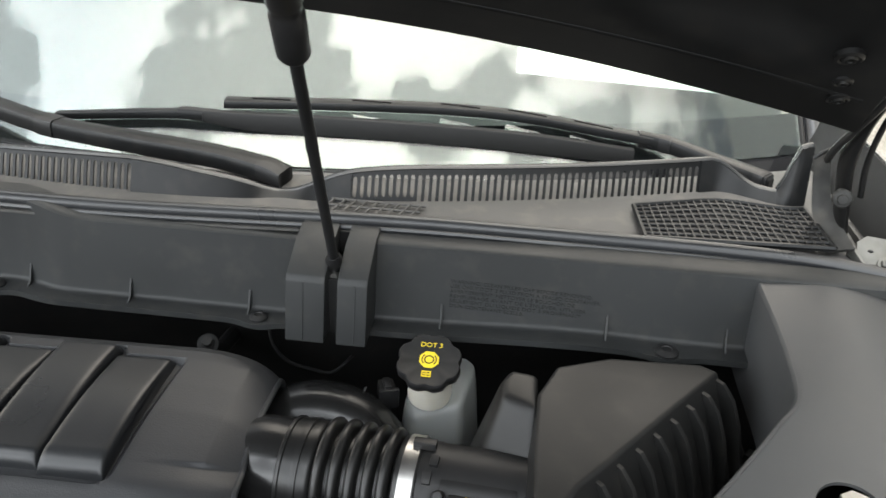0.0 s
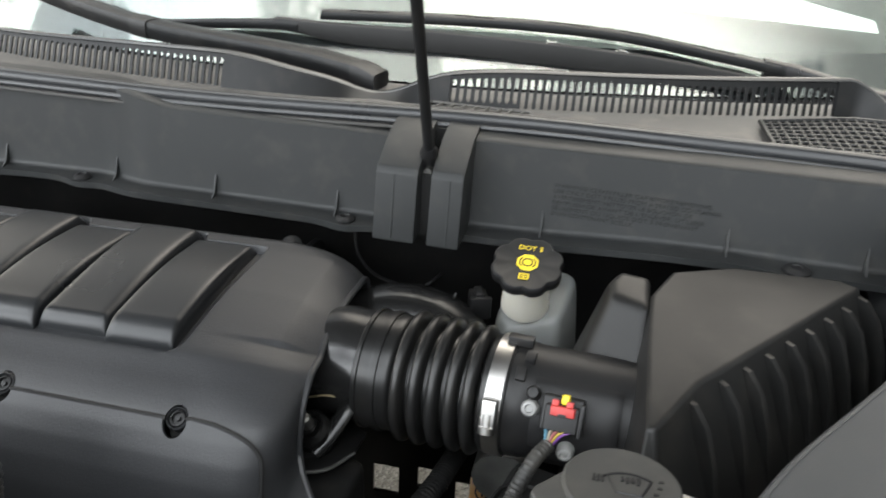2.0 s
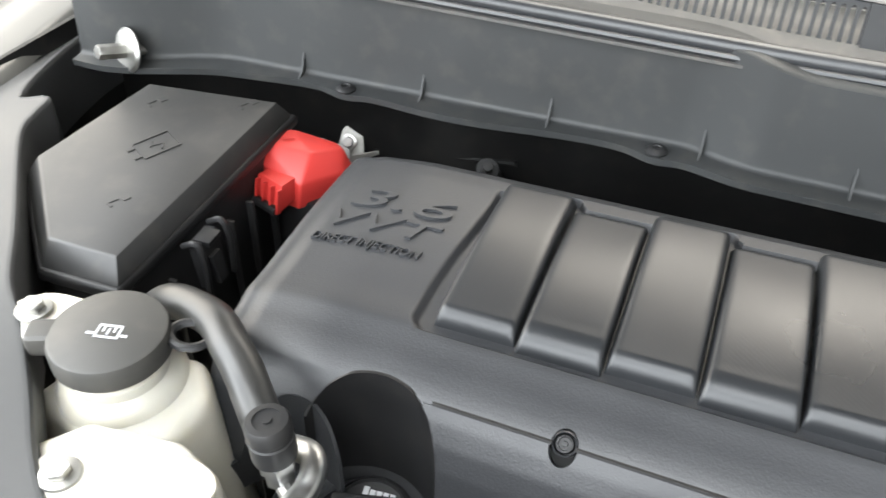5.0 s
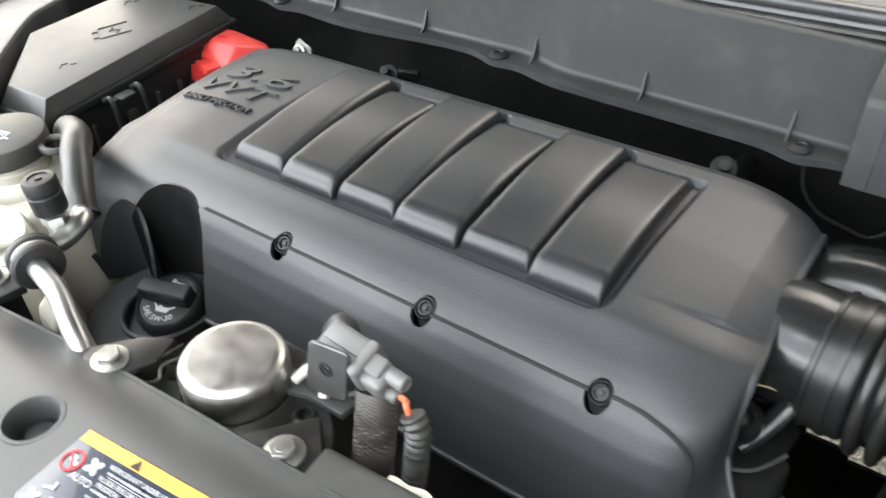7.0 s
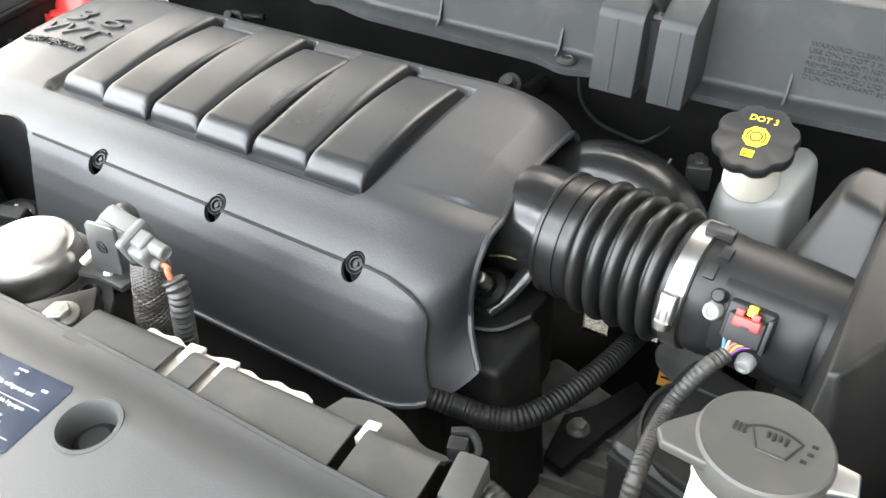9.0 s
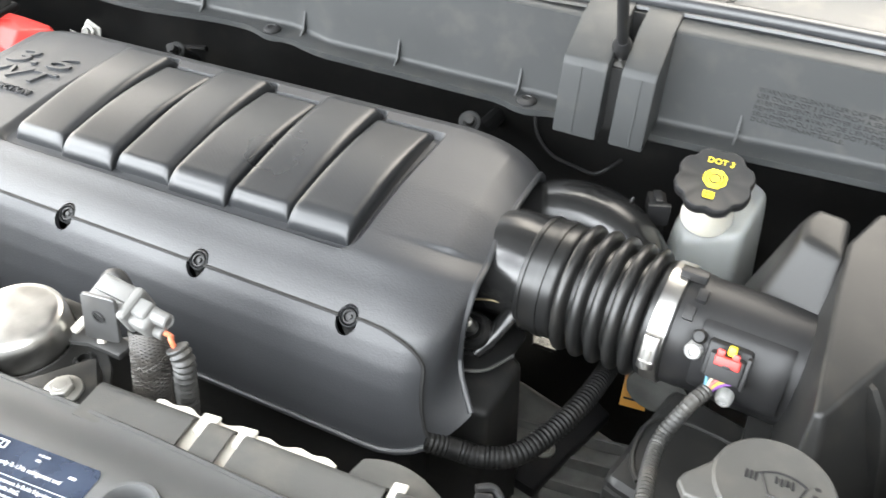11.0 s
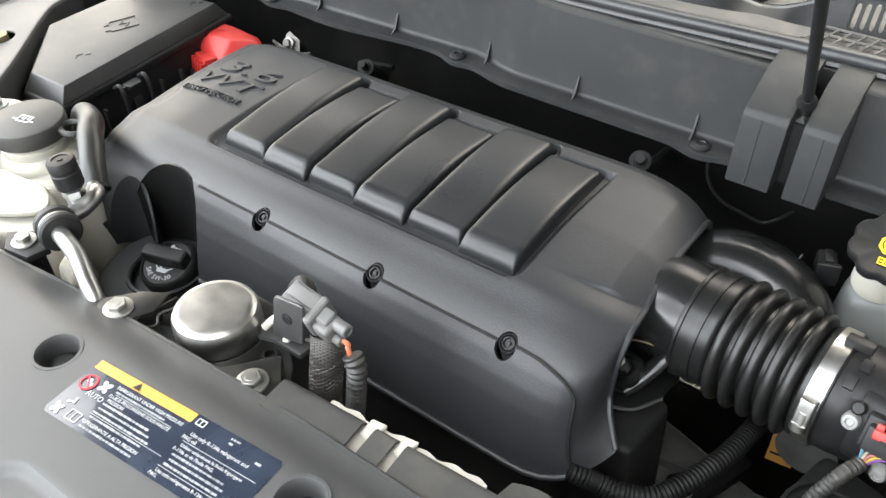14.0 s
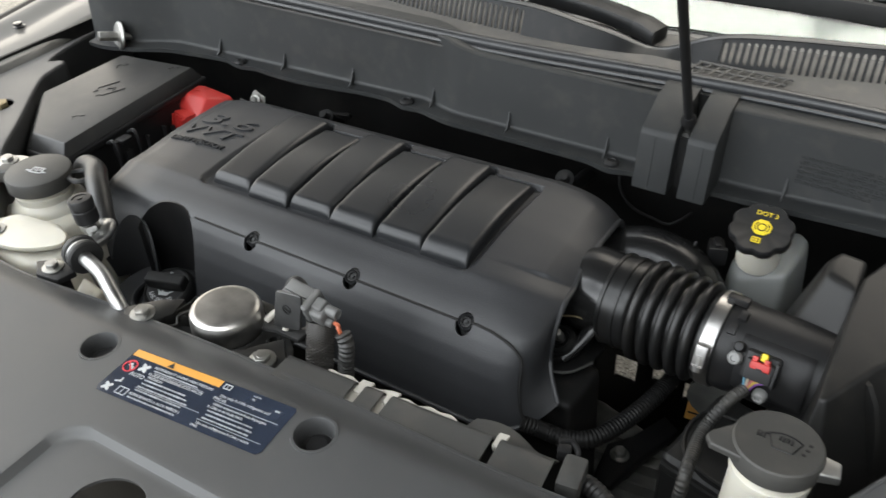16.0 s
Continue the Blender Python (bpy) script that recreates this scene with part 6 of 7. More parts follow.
# ---- coolant corner ----
tank = thing("coolant_tank", "milky white plastic coolant tank with a black cap", "coolant tank", (-0.89, 0.38, 0.72))
TC = Vector((-0.922, 0.428, -0.020))
part("neck", lathe([(0.050, 0.930), (0.0495, 0.965), (0.047, 0.982), (0.041, 0.990), (0.036, 0.993), (0.0355, 0.999), (0.0375, 1.000), (0.0375, 1.003), (0.0355, 1.004), (0.0355, 1.016)], Matrix.Translation(TC), 40), MILK, tank)
part("shoulder", hull([(-0.975, 0.39, 0.960), (-0.96, 0.45, 0.960), (-0.88, 0.470, 0.960), (-0.855, 0.44, 0.960), (-0.855, 0.395, 0.960), (-0.91, 0.372, 0.960),
                      (-0.975, 0.375, 0.78), (-0.96, 0.46, 0.78), (-0.85, 0.47, 0.78), (-0.825, 0.43, 0.78), (-0.835, 0.37, 0.78), (-0.90, 0.35, 0.78)], 0.014, 4), MILK, tank)
part("lower_body", hull([(-0.935, 0.335, 0.982), (-0.90, 0.375, 0.985), (-0.835, 0.385, 0.984), (-0.800, 0.374, 0.978), (-0.785, 0.345, 0.965), (-0.82, 0.315, 0.97), (-0.89, 0.312, 0.975),
                        (-0.95, 0.32, 0.74), (-0.94, 0.40, 0.74), (-0.80, 0.40, 0.74), (-0.765, 0.35, 0.74), (-0.79, 0.30, 0.74), (-0.90, 0.295, 0.74)], 0.012, 4), MILK, tank)
part("side_lobe", hull([(-0.78, 0.36, 0.94), (-0.765, 0.335, 0.94), (-0.735, 0.33, 0.93), (-0.745, 0.36, 0.93), (-0.79, 0.37, 0.75), (-0.77, 0.32, 0.75), (-0.735, 0.32, 0.75), (-0.74, 0.37, 0.75)], 0.008, 3), MILK, tank)
cap = part("cap", lathe([(0.0405, 1.010), (0.0420, 1.012), (0.0420, 1.026), (0.0408, 1.0295), (0.039, 1.0305), (0.001, 1.031)], Matrix.Translation(TC), 48), CAPGREY, tank, "black screw cap with a white symbol")
part("cap_lug", box((0.030, 0.022, 0.020), pose(-0.962, 0.413, 1.0005, 0, 0, 25), 0.006, 3), CAPGREY, tank)
t = bmesh.new()
for x, y, lx, ly in ((0, 0.0055, 0.016, 0.0016), (0, -0.0055, 0.016, 0.0016), (0.008, 0, 0.0016, 0.0125), (-0.008, 0, 0.0016, 0.0125), (0, 0, 0.0016, 0.006), (0.004, 0.002, 0.0016, 0.005), (-0.004, 0.002, 0.0016, 0.005), (-0.012, -0.003, 0.006, 0.002), (0.012, -0.003, 0.005, 0.002)):
    box((lx, ly, 0.0006), Matrix.Translation((x, y, 0.0003)), bm=t)
t.transform(pose(TC.x + 0.003, TC.y - 0.002, 1.0310 + TC.z, 0, 0, 14))
part("symbol", t, WHITEPRINT, tank)
part("cap_tether", tube([Vector((-0.872, 0.452, 1.002)) + Vector((0.015 * math.cos(a), 0.012 * math.sin(a), 0.0)) for a in span(0, 2 * math.pi, 24)], 0.0038, 8, flat=0.8), BLACK, tank)
part("ear", prism(rounded([(-1.014, 0.428), (-1.000, 0.450), (-0.972, 0.456), (-0.935, 0.452), (-0.92, 0.43), (-0.95, 0.408), (-0.998, 0.408)]), 0.990, 0.998, 0.002, 2), MILK, tank)
part("ear_bolt", hexbolt(Matrix.Translation((-0.992, 0.431, 1.0)), 0.0085, 0.006, 1.6), STEEL, tank)
part("ear", prism(rounded([(-0.908, 0.326), (-0.900, 0.346), (-0.865, 0.366), (-0.810, 0.372), (-0.792, 0.352), (-0.83, 0.322), (-0.890, 0.312)]), 0.981, 0.9875, 0.002, 2), MILK, tank)
part("ear_bolt", hexbolt(Matrix.Translation((-0.886, 0.331, 0.9875)), 0.0085, 0.006, 1.6), STEEL, tank)

hose = thing("coolant_hose", "thick grey-black rubber hose bending beside the coolant tank", "hose", (-0.84, 0.45, 0.80))
part("hose", tube(smooth_line([(-0.985, 0.520, 0.87), (-0.962, 0.508, 0.935), (-0.922, 0.494, 0.980), (-0.868, 0.473, 1.001), (-0.840, 0.453, 1.003), (-0.822, 0.440, 0.999), (-0.804, 0.425, 0.988), (-0.792, 0.416, 0.976)], 8), 0.0142, 20), HOSE, hose)
part("end_lip", lathe([(0.0142, 0), (0.0156, 0.001), (0.0156, 0.005), (0.0142, 0.006)], along((-0.7925, 0.4165, 0.977), (-0.781, 0.408, 0.966)), 28, ring=True), RUBBER, hose)

ac = thing("refrigerant_pipe", "bare aluminium refrigerant pipe with a capped service port", "pipe", (-0.72, 0.34, 0.98))
part("pipe", tube(smooth_line([(-0.795, 0.418, 0.980), (-0.777, 0.406, 0.984), (-0.757, 0.398, 0.998), (-0.743, 0.392, 1.006), (-0.736, 0.382, 1.006), (-0.735, 0.368, 1.003), (-0.737, 0.354, 1.004), (-0.732, 0.342, 1.011), (-0.716, 0.332, 1.017), (-0.700, 0.326, 1.019), (-0.665, 0.318, 1.017), (-0.640, 0.308, 1.010), (-0.618, 0.299, 0.998), (-0.60, 0.29, 0.96)], 7), 0.0082, 16), PIPE, ac)
VM = Matrix.Translation((-0.756, 0.377, 0.994)) @ Matrix.Rotation(radians(-4), 4, "Y")
part("port", lathe([(0.0095, 0.0), (0.0095, 0.012), (0.0115, 0.013), (0.0115, 0.020), (0.009, 0.021), (0.009, 0.026)], VM, 6), PIPE, ac)
part("port_cap", lathe([(0.0135, 0.024), (0.0140, 0.026), (0.0140, 0.040), (0.0132, 0.041), (0.0132, 0.043), (0.0140, 0.044), (0.0140, 0.052), (0.0125, 0.0545), (0.0085, 0.0550), (0.0085, 0.0540), (0.003, 0.0540), (0.003, 0.0552), (0.001, 0.0552)], VM, 32), BLACK, ac, "black ridged valve cap")
part("port_stem", tube([(-0.754, 0.376, 0.992), (-0.745, 0.368, 0.995), (-0.736, 0.362, 1.002)], 0.0062, 10), PIPE, ac)
gm = along((-0.711, 0.3305, 1.018), (-0.680, 0.3215, 1.019))
part("grommet", lathe([(0.0175, -0.010), (0.0195, -0.008), (0.0195, -0.002), (0.0165, 0.0), (0.0165, 0.004), (0.0195, 0.006), (0.0195, 0.011), (0.0175, 0.013), (0.008, 0.013)], gm, 32), RUBBER, ac, "black rubber clamp grommet")
part("grommet_band", lathe([(0.0172, 0.0005), (0.0178, 0.001), (0.0178, 0.0035), (0.0172, 0.0040)], gm, 32, ring=True), PIPE, ac)
part("clamp_foot", prism([(-0.765, 0.306), (-0.745, 0.322), (-0.71, 0.316), (-0.715, 0.295), (-0.745, 0.290)], 0.996, 1.004, 0.002), BLACK, ac)
part("clamp_bolt", hexbolt(Matrix.Translation((-0.737, 0.307, 1.004)), 0.0075, 0.006, 1.6), STEEL, ac)
part("clamp_post", box((0.02, 0.02, 0.10), Matrix.Translation((-0.737, 0.307, 0.948)), 0.003), BLACK, ac)

# ---- intake hose, sensor and filter box ----
AX_A, AX_B = Vector((-0.25, 0.6259, 0.9526)), Vector((0.035, 0.5974, 0.9612))
AX = (AX_B - AX_A).normalized()


def on_axis(x):
    return AX_A + (AX_B - AX_A) * ((x + 0.25) / 0.285)


AXM = along(AX_A, AX_B)


def s_of(x):
    return (x + 0.25) / 0.285 * (AX_B - AX_A).length


intake = thing("intake_hose", "black rubber intake hose with bellows and a bright clamp", "air intake", (-0.15, 0.61, 0.90))
part("throttle_tube", tube(smooth_line([on_axis(-0.186), on_axis(-0.205), on_axis(-0.226), (-0.250, 0.626, 0.945), (-0.280, 0.624, 0.934), (-0.31, 0.622, 0.922), (-0.36, 0.62, 0.905)], 6), [0.0496 - 0.005 * ease(i / 36, 0.30, 0.62) for i in range(37)], 40), DUCT, intake)
prof = [(0.0490, s_of(-0.1975)), (0.0524, s_of(-0.1972)), (0.0532, s_of(-0.1964)), (0.0532, s_of(-0.1935)), (0.0516, s_of(-0.1928)), (0.0516, s_of(-0.1835)), (0.0528, s_of(-0.1832)), (0.0532, s_of(-0.1800)), (0.0528, s_of(-0.1770)), (0.0512, s_of(-0.1766)), (0.0512, s_of(-0.1690)), (0.0500, s_of(-0.1670)), (0.0480, s_of(-0.1650))]
RIDGES = [(-0.1585, 0.0572), (-0.1430, 0.0572), (-0.1277, 0.0568), (-0.1125, 0.0562), (-0.0985, 0.0556)]
for x, r in RIDGES:
    for k in range(-7, 8):
        a = k / 7 * math.pi / 2
        prof.append((r - 0.0042 - 0.0085 * (1 - math.cos(a)) ** 1.5 + 0.0042 * math.cos(a), s_of(x + 0.0050 * math.sin(a) + 0.0006 * k / 7)))
prof += [(0.0470, s_of(-0.0915)), (0.0492, s_of(-0.0900)), (0.0500, s_of(-0.0890)), (0.0500, s_of(-0.0700)), (0.0490, s_of(-0.069)), (0.047, s_of(-0.069))]
part("bellows", lathe(prof, AXM, 64), BELLOWS, intake, "ribbed rubber bellows", 40)
part("clamp_band", lathe([(0.0502, s_of(-0.0850)), (0.0514, s_of(-0.0848)), (0.0514, s_of(-0.0712)), (0.0502, s_of(-0.0710))], AXM, 64, ring=True), CLAMP, intake, "bright steel clamp band")


def radial(x, deg):
    """A frame on the tube's axis at x; z points outwards, deg from straight up towards the front."""
    c = on_axis(x)
    side = AX.cross(Vector((0, 0, 1))).normalized()
    up = side.cross(AX).normalized()
    out = up * math.cos(radians(deg)) + side * math.sin(radians(deg))
    y = AX.cross(out).normalized()
    return Matrix(((-AX.x, y.x, out.x, c.x), (-AX.y, y.y, out.y, c.y), (-AX.z, y.z, out.z, c.z), (0, 0, 0, 1)))


SIDE = 1 if AX.cross(Vector((0, 0, 1))).y < 0 else -1
cm = radial(-0.0780, SIDE * 67)
part("clamp_housing", box((0.013, 0.024, 0.011), cm @ Matrix.Translation((0, SIDE * 0.004, 0.0555)), 0.003, 3), CLAMP, intake)
part("clamp_screw", lathe([(0.0052, 0), (0.0052, 0.010), (0.0070, 0.0105), (0.0070, 0.016), (0.005, 0.017), (0.001, 0.0165)], cm @ Matrix.Translation((0, 0.004, 0.057)) @ Matrix.Rotation(radians(-90), 4, "X"), 16), CLAMP, intake)
part("clamp_lug", box((0.022, 0.010, 0.008), radial(-0.0680, SIDE * -6) @ Matrix.Translation((0, 0, 0.053)), 0.002), BLACK, intake)
part("elbow", tube(smooth_line([(-0.285, 0.690, 0.925), (-0.235, 0.708, 0.938), (-0.195, 0.716, 0.945), (-0.155, 0.712, 0.938), (-0.125, 0.698, 0.915), (-0.115, 0.690, 0.86)], 8), [0.030 + 0.009 * math.sin(math.pi * i / 40) for i in range(41)], 20), DUCT, intake, "glossy black resonator elbow")

sensor = thing("air_flow_tube", "black air flow sensor tube with a wired plug", "air intake", (-0.02, 0.57, 0.91))
part("tube", lathe([(0.0450, s_of(-0.078)), (0.0485, s_of(-0.072)), (0.0485, s_of(-0.056)), (0.0475, s_of(-0.054)), (0.0478, s_of(0.03)), (0.0478, s_of(0.05))], AXM, 56), BLACK, sensor)
part("raised_pad", slab(lambda u, v: radial(-0.046 + 0.066 * u, SIDE * (32 + 66 * v)) @ Vector((0, 0, 0.0494 - 0.0014 * (2 * u - 1) ** 10 - 0.0014 * (2 * v - 1) ** 10)), span(0, 1, 20), span(0, 1, 24), 0.003), BLACK, sensor)
for x, d in ((-0.056, 12), (-0.060, 32)):
    part("catch", box((0.008, 0.012, 0.005), radial(x, SIDE * d) @ Matrix.Translation((0, 0, 0.0495)), 0.001), BLACK, sensor)
pm = radial(-0.0220, SIDE * 60) @ Matrix.Translation((0, 0, 0.048)) @ Matrix.Scale(0.78, 4) @ Matrix.Translation((0, 0, -0.048))
part("socket", box((0.042, 0.036, 0.016), pm @ Matrix.Translation((0, 0, 0.055)), 0.004, 3), BLACK, sensor)
part("plug", box((0.034, 0.026, 0.014), pm @ Matrix.Translation((-0.001, SIDE * 0.003, 0.066)), 0.003, 3), BLACK, sensor)
part("plug_wall", box((0.004, 0.032, 0.016), pm @ Matrix.Translation((-0.020, SIDE * 0.002, 0.064)), 0.0012), BLACK, sensor)
lock = part("red_lock", box((0.024, 0.010, 0.006), pm @ Matrix.Translation((-0.002, SIDE * -0.005, 0.0745)), 0.0022, 3), RED, sensor, "red plug lock")
for dx in (-0.008, 0.006):
    part("prong", box((0.007, 0.007, 0.005), pm @ Matrix.Translation((dx, SIDE * -0.012, 0.0738)), 0.0014), RED, lock)
part("lock_slot", box((0.008, 0.003, 0.002), pm @ Matrix.Translation((-0.002, SIDE * -0.001, 0.0772)), 0.0006), BLACK, sensor)
part("yellow_tab", box((0.008, 0.010, 0.006), pm @ Matrix.Translation((-0.003, SIDE * -0.0165, 0.0715)), 0.0022, 3), YELLOW, sensor, "yellow tab")
for x, d, r in ((-0.047, 60, 0.0068), (-0.016, 90, 0.0068)):
    sm = radial(x, SIDE * d)
    part("sensor_screw", lathe([(r, 0.046), (r, 0.058), (r * 0.8, 0.061), (r * 0.5, 0.0615), (r * 0.4, 0.060), (0.001, 0.060)], sm, 24), PALESCREW, sensor, "pale plastic screw")
part("stub", lathe([(0.0055, 0.046), (0.0055, 0.060), (0.004, 0.0625), (0.001, 0.063)], radial(-0.046, SIDE * 48), 20), BLACK, sensor)
WIRES = [("light_blue", (0.20, 0.45, 0.62)), ("cream", (0.65, 0.58, 0.45)), ("pink", (0.65, 0.22, 0.22)), ("yellow", (0.70, 0.52, 0.08)), ("purple", (0.25, 0.08, 0.4))]
p_end = pm @ Vector((0.008, SIDE * 0.031, 0.062))
for i, (nm, col) in enumerate(WIRES):
    a = pm @ Vector((0.012 - 0.0058 * i, SIDE * 0.014, 0.0715))
    b = p_end + (pm.to_3x3() @ Vector((0.003 - 0.0015 * i, 0, 0)))
    part("wire", tube(smooth_line([a, a.lerp(b, 0.5) + Vector((0, 0, 0.003)), b], 5), 0.0013, 6), material(nm + "_wire", [0.55 * c for c in col], 0.5), sensor)
sleeve([p_end, p_end + Vector((-0.010, -0.018, -0.006)), p_end + Vector((-0.022, -0.045, -0.028)), (-0.052, 0.425, 0.955), (-0.050, 0.415, 0.90), (-0.04, 0.42, 0.80)], 0.0060, 0.004, 0.07, "loom_sleeve", SLEEVEGREY, sensor)

airbox = thing("air_filter_box", "black air filter housing with a smooth lid and ribbed side", "filter housing", (0.09, 0.61, 0.80))
top = [(0.205, 0.724, 1.047), (0.082, 0.565, 1.046), (0.064, 0.545, 1.044), (0.035, 0.487, 1.041), (0.028, 0.486, 1.041), (0.028, 0.60, 1.045), (0.030, 0.66, 1.046), (0.048, 0.705, 1.047), (0.10, 0.728, 1.048), (0.19, 0.734, 1.047)]
low = [(0.262, 0.728, 0.93), (0.135, 0.530, 0.93), (0.085, 0.475, 0.93), (0.055, 0.440, 0.93), (0.022, 0.440, 0.93), (0.018, 0.60, 0.93), (0.018, 0.66, 0.93), (0.03, 0.73, 0.93), (0.10, 0.765, 0.93), (0.22, 0.765, 0.93)]


def loft(a, b, bev, seg=3):
    t = bmesh.new()
    va, vb = [t.verts.new(p) for p in a], [t.verts.new(p) for p in b]
    t.faces.new(va)
    t.faces.new(vb[::-1])
    for i in range(len(a)):
        t.faces.new((va[i], vb[i], vb[(i + 1) % len(a)], va[(i + 1) % len(a)]))
    bmesh.ops.recalc_face_normals(t, faces=t.faces[:])
    bevel(t, bev, seg, 25)
    return t


part("lid", loft(top, low, 0.010, 4), AIRBOX, airbox, angle=50)
part("side_lobe", loft([(0.030, 0.69, 1.046), (0.004, 0.692, 1.048), (-0.004, 0.676, 1.046), (-0.003, 0.655, 1.042), (0.03, 0.640, 1.044)],
                       [(0.030, 0.73, 0.93), (-0.020, 0.735, 0.93), (-0.040, 0.680, 0.93), (-0.040, 0.60, 0.93), (0.03, 0.56, 0.93)], 0.008, 4), AIRBOX, airbox, angle=50)
part("body", box((0.27, 0.30, 0.20), pose(0.135, 0.615, 0.83, 0, 0, 12), 0.012, 3), AIRBOX, airbox)
part("rim", prism([(0.262, 0.735), (0.135, 0.522), (0.085, 0.466), (0.06, 0.43), (0.0, 0.43), (0.0, 0.77), (0.23, 0.775)], 0.924, 0.932, 0.002), AIRBOX, airbox)
for i in range(9):
    f = -0.12 + i * 0.139
    a = Vector((0.075, 0.557, 1.040)).lerp(Vector((0.205, 0.722, 1.041)), f)
    if i == 0:
        a = Vector((0.055, 0.533, 1.038))
    out = Vector((0.60, -0.60, 0)).normalized()
    t = bmesh.new()
    w = Vector((0.0016, 0.0016, 0))
    A = [a + out * d + Vector((0, 0, z)) for d, z in ((-0.004, 0.000), (0.010, -0.001), (0.024, -0.013), (0.036, -0.038), (0.047, -0.075), (0.052, -0.108), (0.020, -0.108))]
    l = [t.verts.new(p - w) for p in A]
    r = [t.verts.new(p + w) for p in A]
    t.faces.new(l)
    t.faces.new(r[::-1])
    for k in range(len(A)):
        t.faces.new((l[k], r[k], r[(k + 1) % len(A)], l[(k + 1) % len(A)]))
    part("side_rib", t, AIRBOX, airbox)
for i in range(4):
    a = Vector((0.150, 0.560, 0.945)).lerp(Vector((0.255, 0.715, 0.945)), i / 3)
    part("lid_catch", box((0.014, 0.012, 0.026), Matrix.Translation(a) @ Matrix.Rotation(radians(52), 4, "Z"), 0.002), AIRBOX, airbox)
part("tray", box((0.115, 0.115, 0.20), pose(-0.018, 0.510, 0.820, 0, 0, -14), 0.012, 3), AIRBOX, airbox)
part("tray_lip", box((0.108, 0.022, 0.010), pose(-0.030, 0.462, 0.905, 0, 0, -14), 0.003), AIRBOX, airbox)
part("tray_shelf", prism(rounded([(-0.062, 0.470), (-0.060, 0.535), (0.030, 0.520), (0.034, 0.452)], 4), 0.915, 0.926, 0.003), AIRBOX, airbox)
part("shelf_rim", tube([(x, y, 0.927) for x, y in rounded([(-0.062, 0.470), (-0.060, 0.535), (0.030, 0.520), (0.034, 0.452)], 6)], 0.0022, 6), AIRBOX, airbox)

# ---- brake fluid and washer fillers ----
brake = thing("brake_fluid_reservoir", "white brake fluid reservoir with a scalloped black cap", "fluid reservoir", (-0.07, 0.74, 0.86))
bm_ = Matrix.Translation((-0.081, 0.730, 1.022)) @ Matrix.Rotation(radians(20), 4, "X")


def lobes(a, z):
    return 1.01 - 0.095 * (0.5 + 0.5 * math.cos(8 * a)) ** 2.2


part("cap", lathe([(0.0320, -0.0125), (0.0335, -0.0110), (0.0342, -0.004), (0.0339, -0.0015), (0.0327, 0.0), (0.0305, 0.0), (0.0295, -0.0004), (0.001, -0.0002)], bm_, 96, wave=lobes), BLACK, brake, "scalloped black cap with yellow print", 40)
part("neck", lathe([(0.024, -0.060), (0.0225, -0.045), (0.0205, -0.024), (0.0205, -0.010)], bm_, 36), MILK, brake)
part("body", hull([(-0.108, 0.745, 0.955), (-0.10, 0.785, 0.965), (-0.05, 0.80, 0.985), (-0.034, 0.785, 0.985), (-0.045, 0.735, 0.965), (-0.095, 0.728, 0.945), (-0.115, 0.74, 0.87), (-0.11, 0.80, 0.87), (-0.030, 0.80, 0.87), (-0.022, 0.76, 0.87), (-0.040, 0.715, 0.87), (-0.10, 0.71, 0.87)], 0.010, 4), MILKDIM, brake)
part("master_cylinder", tube([(-0.075, 0.62, 0.855), (-0.075, 0.88, 0.855)], 0.028, 16), CAST, brake)
t = text_mesh("DOT 3", 0.0080, 0.0002)
t.transform(bm_ @ Matrix.Translation((0.0005, 0.0185, 0.0002)))
part("print", t, YELLOW, brake)
t = lathe([(0.0108, 0), (0.0108, 0.0004), (0.001, 0.0004)], bm_ @ Matrix.Rotation(radians(22.5), 4, "Z"), 8)
part("symbol_field", t, YELLOW, brake)
t = lathe([(0.0052, 0.0004), (0.0052, 0.0008), (0.0040, 0.0008), (0.0040, 0.0004)], bm_, 32, ring=True)
for s in (-1, 1):
    tube([bm_ @ Vector((s * 0.0074 * math.cos(a), 0.0074 * math.sin(a), 0.0006)) for a in span(-0.8, 0.8, 10)], 0.0006, 6, t)
part("symbol", t, NEARBLACK, brake)
t = bmesh.new()
for x, y, lx, ly in ((0, 0.003, 0.0085, 0.0012), (0, -0.003, 0.0085, 0.0012), (0.0042, 0, 0.0012, 0.007), (-0.0042, 0, 0.0012, 0.007), (0, 0, 0.0012, 0.006), (-0.002, 0, 0.002, 0.0015), (0.002, 0, 0.002, 0.0015)):
    box((lx, ly, 0.0004), Matrix.Translation((x - 0.001, y - 0.0178, 0.0004)), bm=t)
t.transform(bm_)
part("symbol", t, YELLOW, brake)
lead = thing("sensor_lead", "small black plug with a thin bent wire", "connector", (-0.125, 0.74, 0.93))
part("plug", box((0.018, 0.026, 0.020), pose(-0.128, 0.752, 0.958, 0, 0, 20), 0.003), DARK, lead)
part("plug_collar", box((0.022, 0.006, 0.024), pose(-0.124, 0.742, 0.958, 0, 0, 20), 0.002), BLACK, lead)
part("plug_latch", box((0.008, 0.018, 0.005), pose(-0.128, 0.752, 0.970, 0, 0, 20), 0.0015), BLACK, lead)
part("wire", tube(smooth_line([(-0.148, 0.735, 0.975), (-0.151, 0.725, 0.960), (-0.141, 0.715, 0.952), (-0.126, 0.715, 0.955)], 5), 0.0014, 6), BLACK, lead)
part("stalk", tube([(-0.128, 0.752, 0.955), (-0.122, 0.76, 0.90), (-0.11, 0.77, 0.87)], 0.008, 8), DARK, lead)

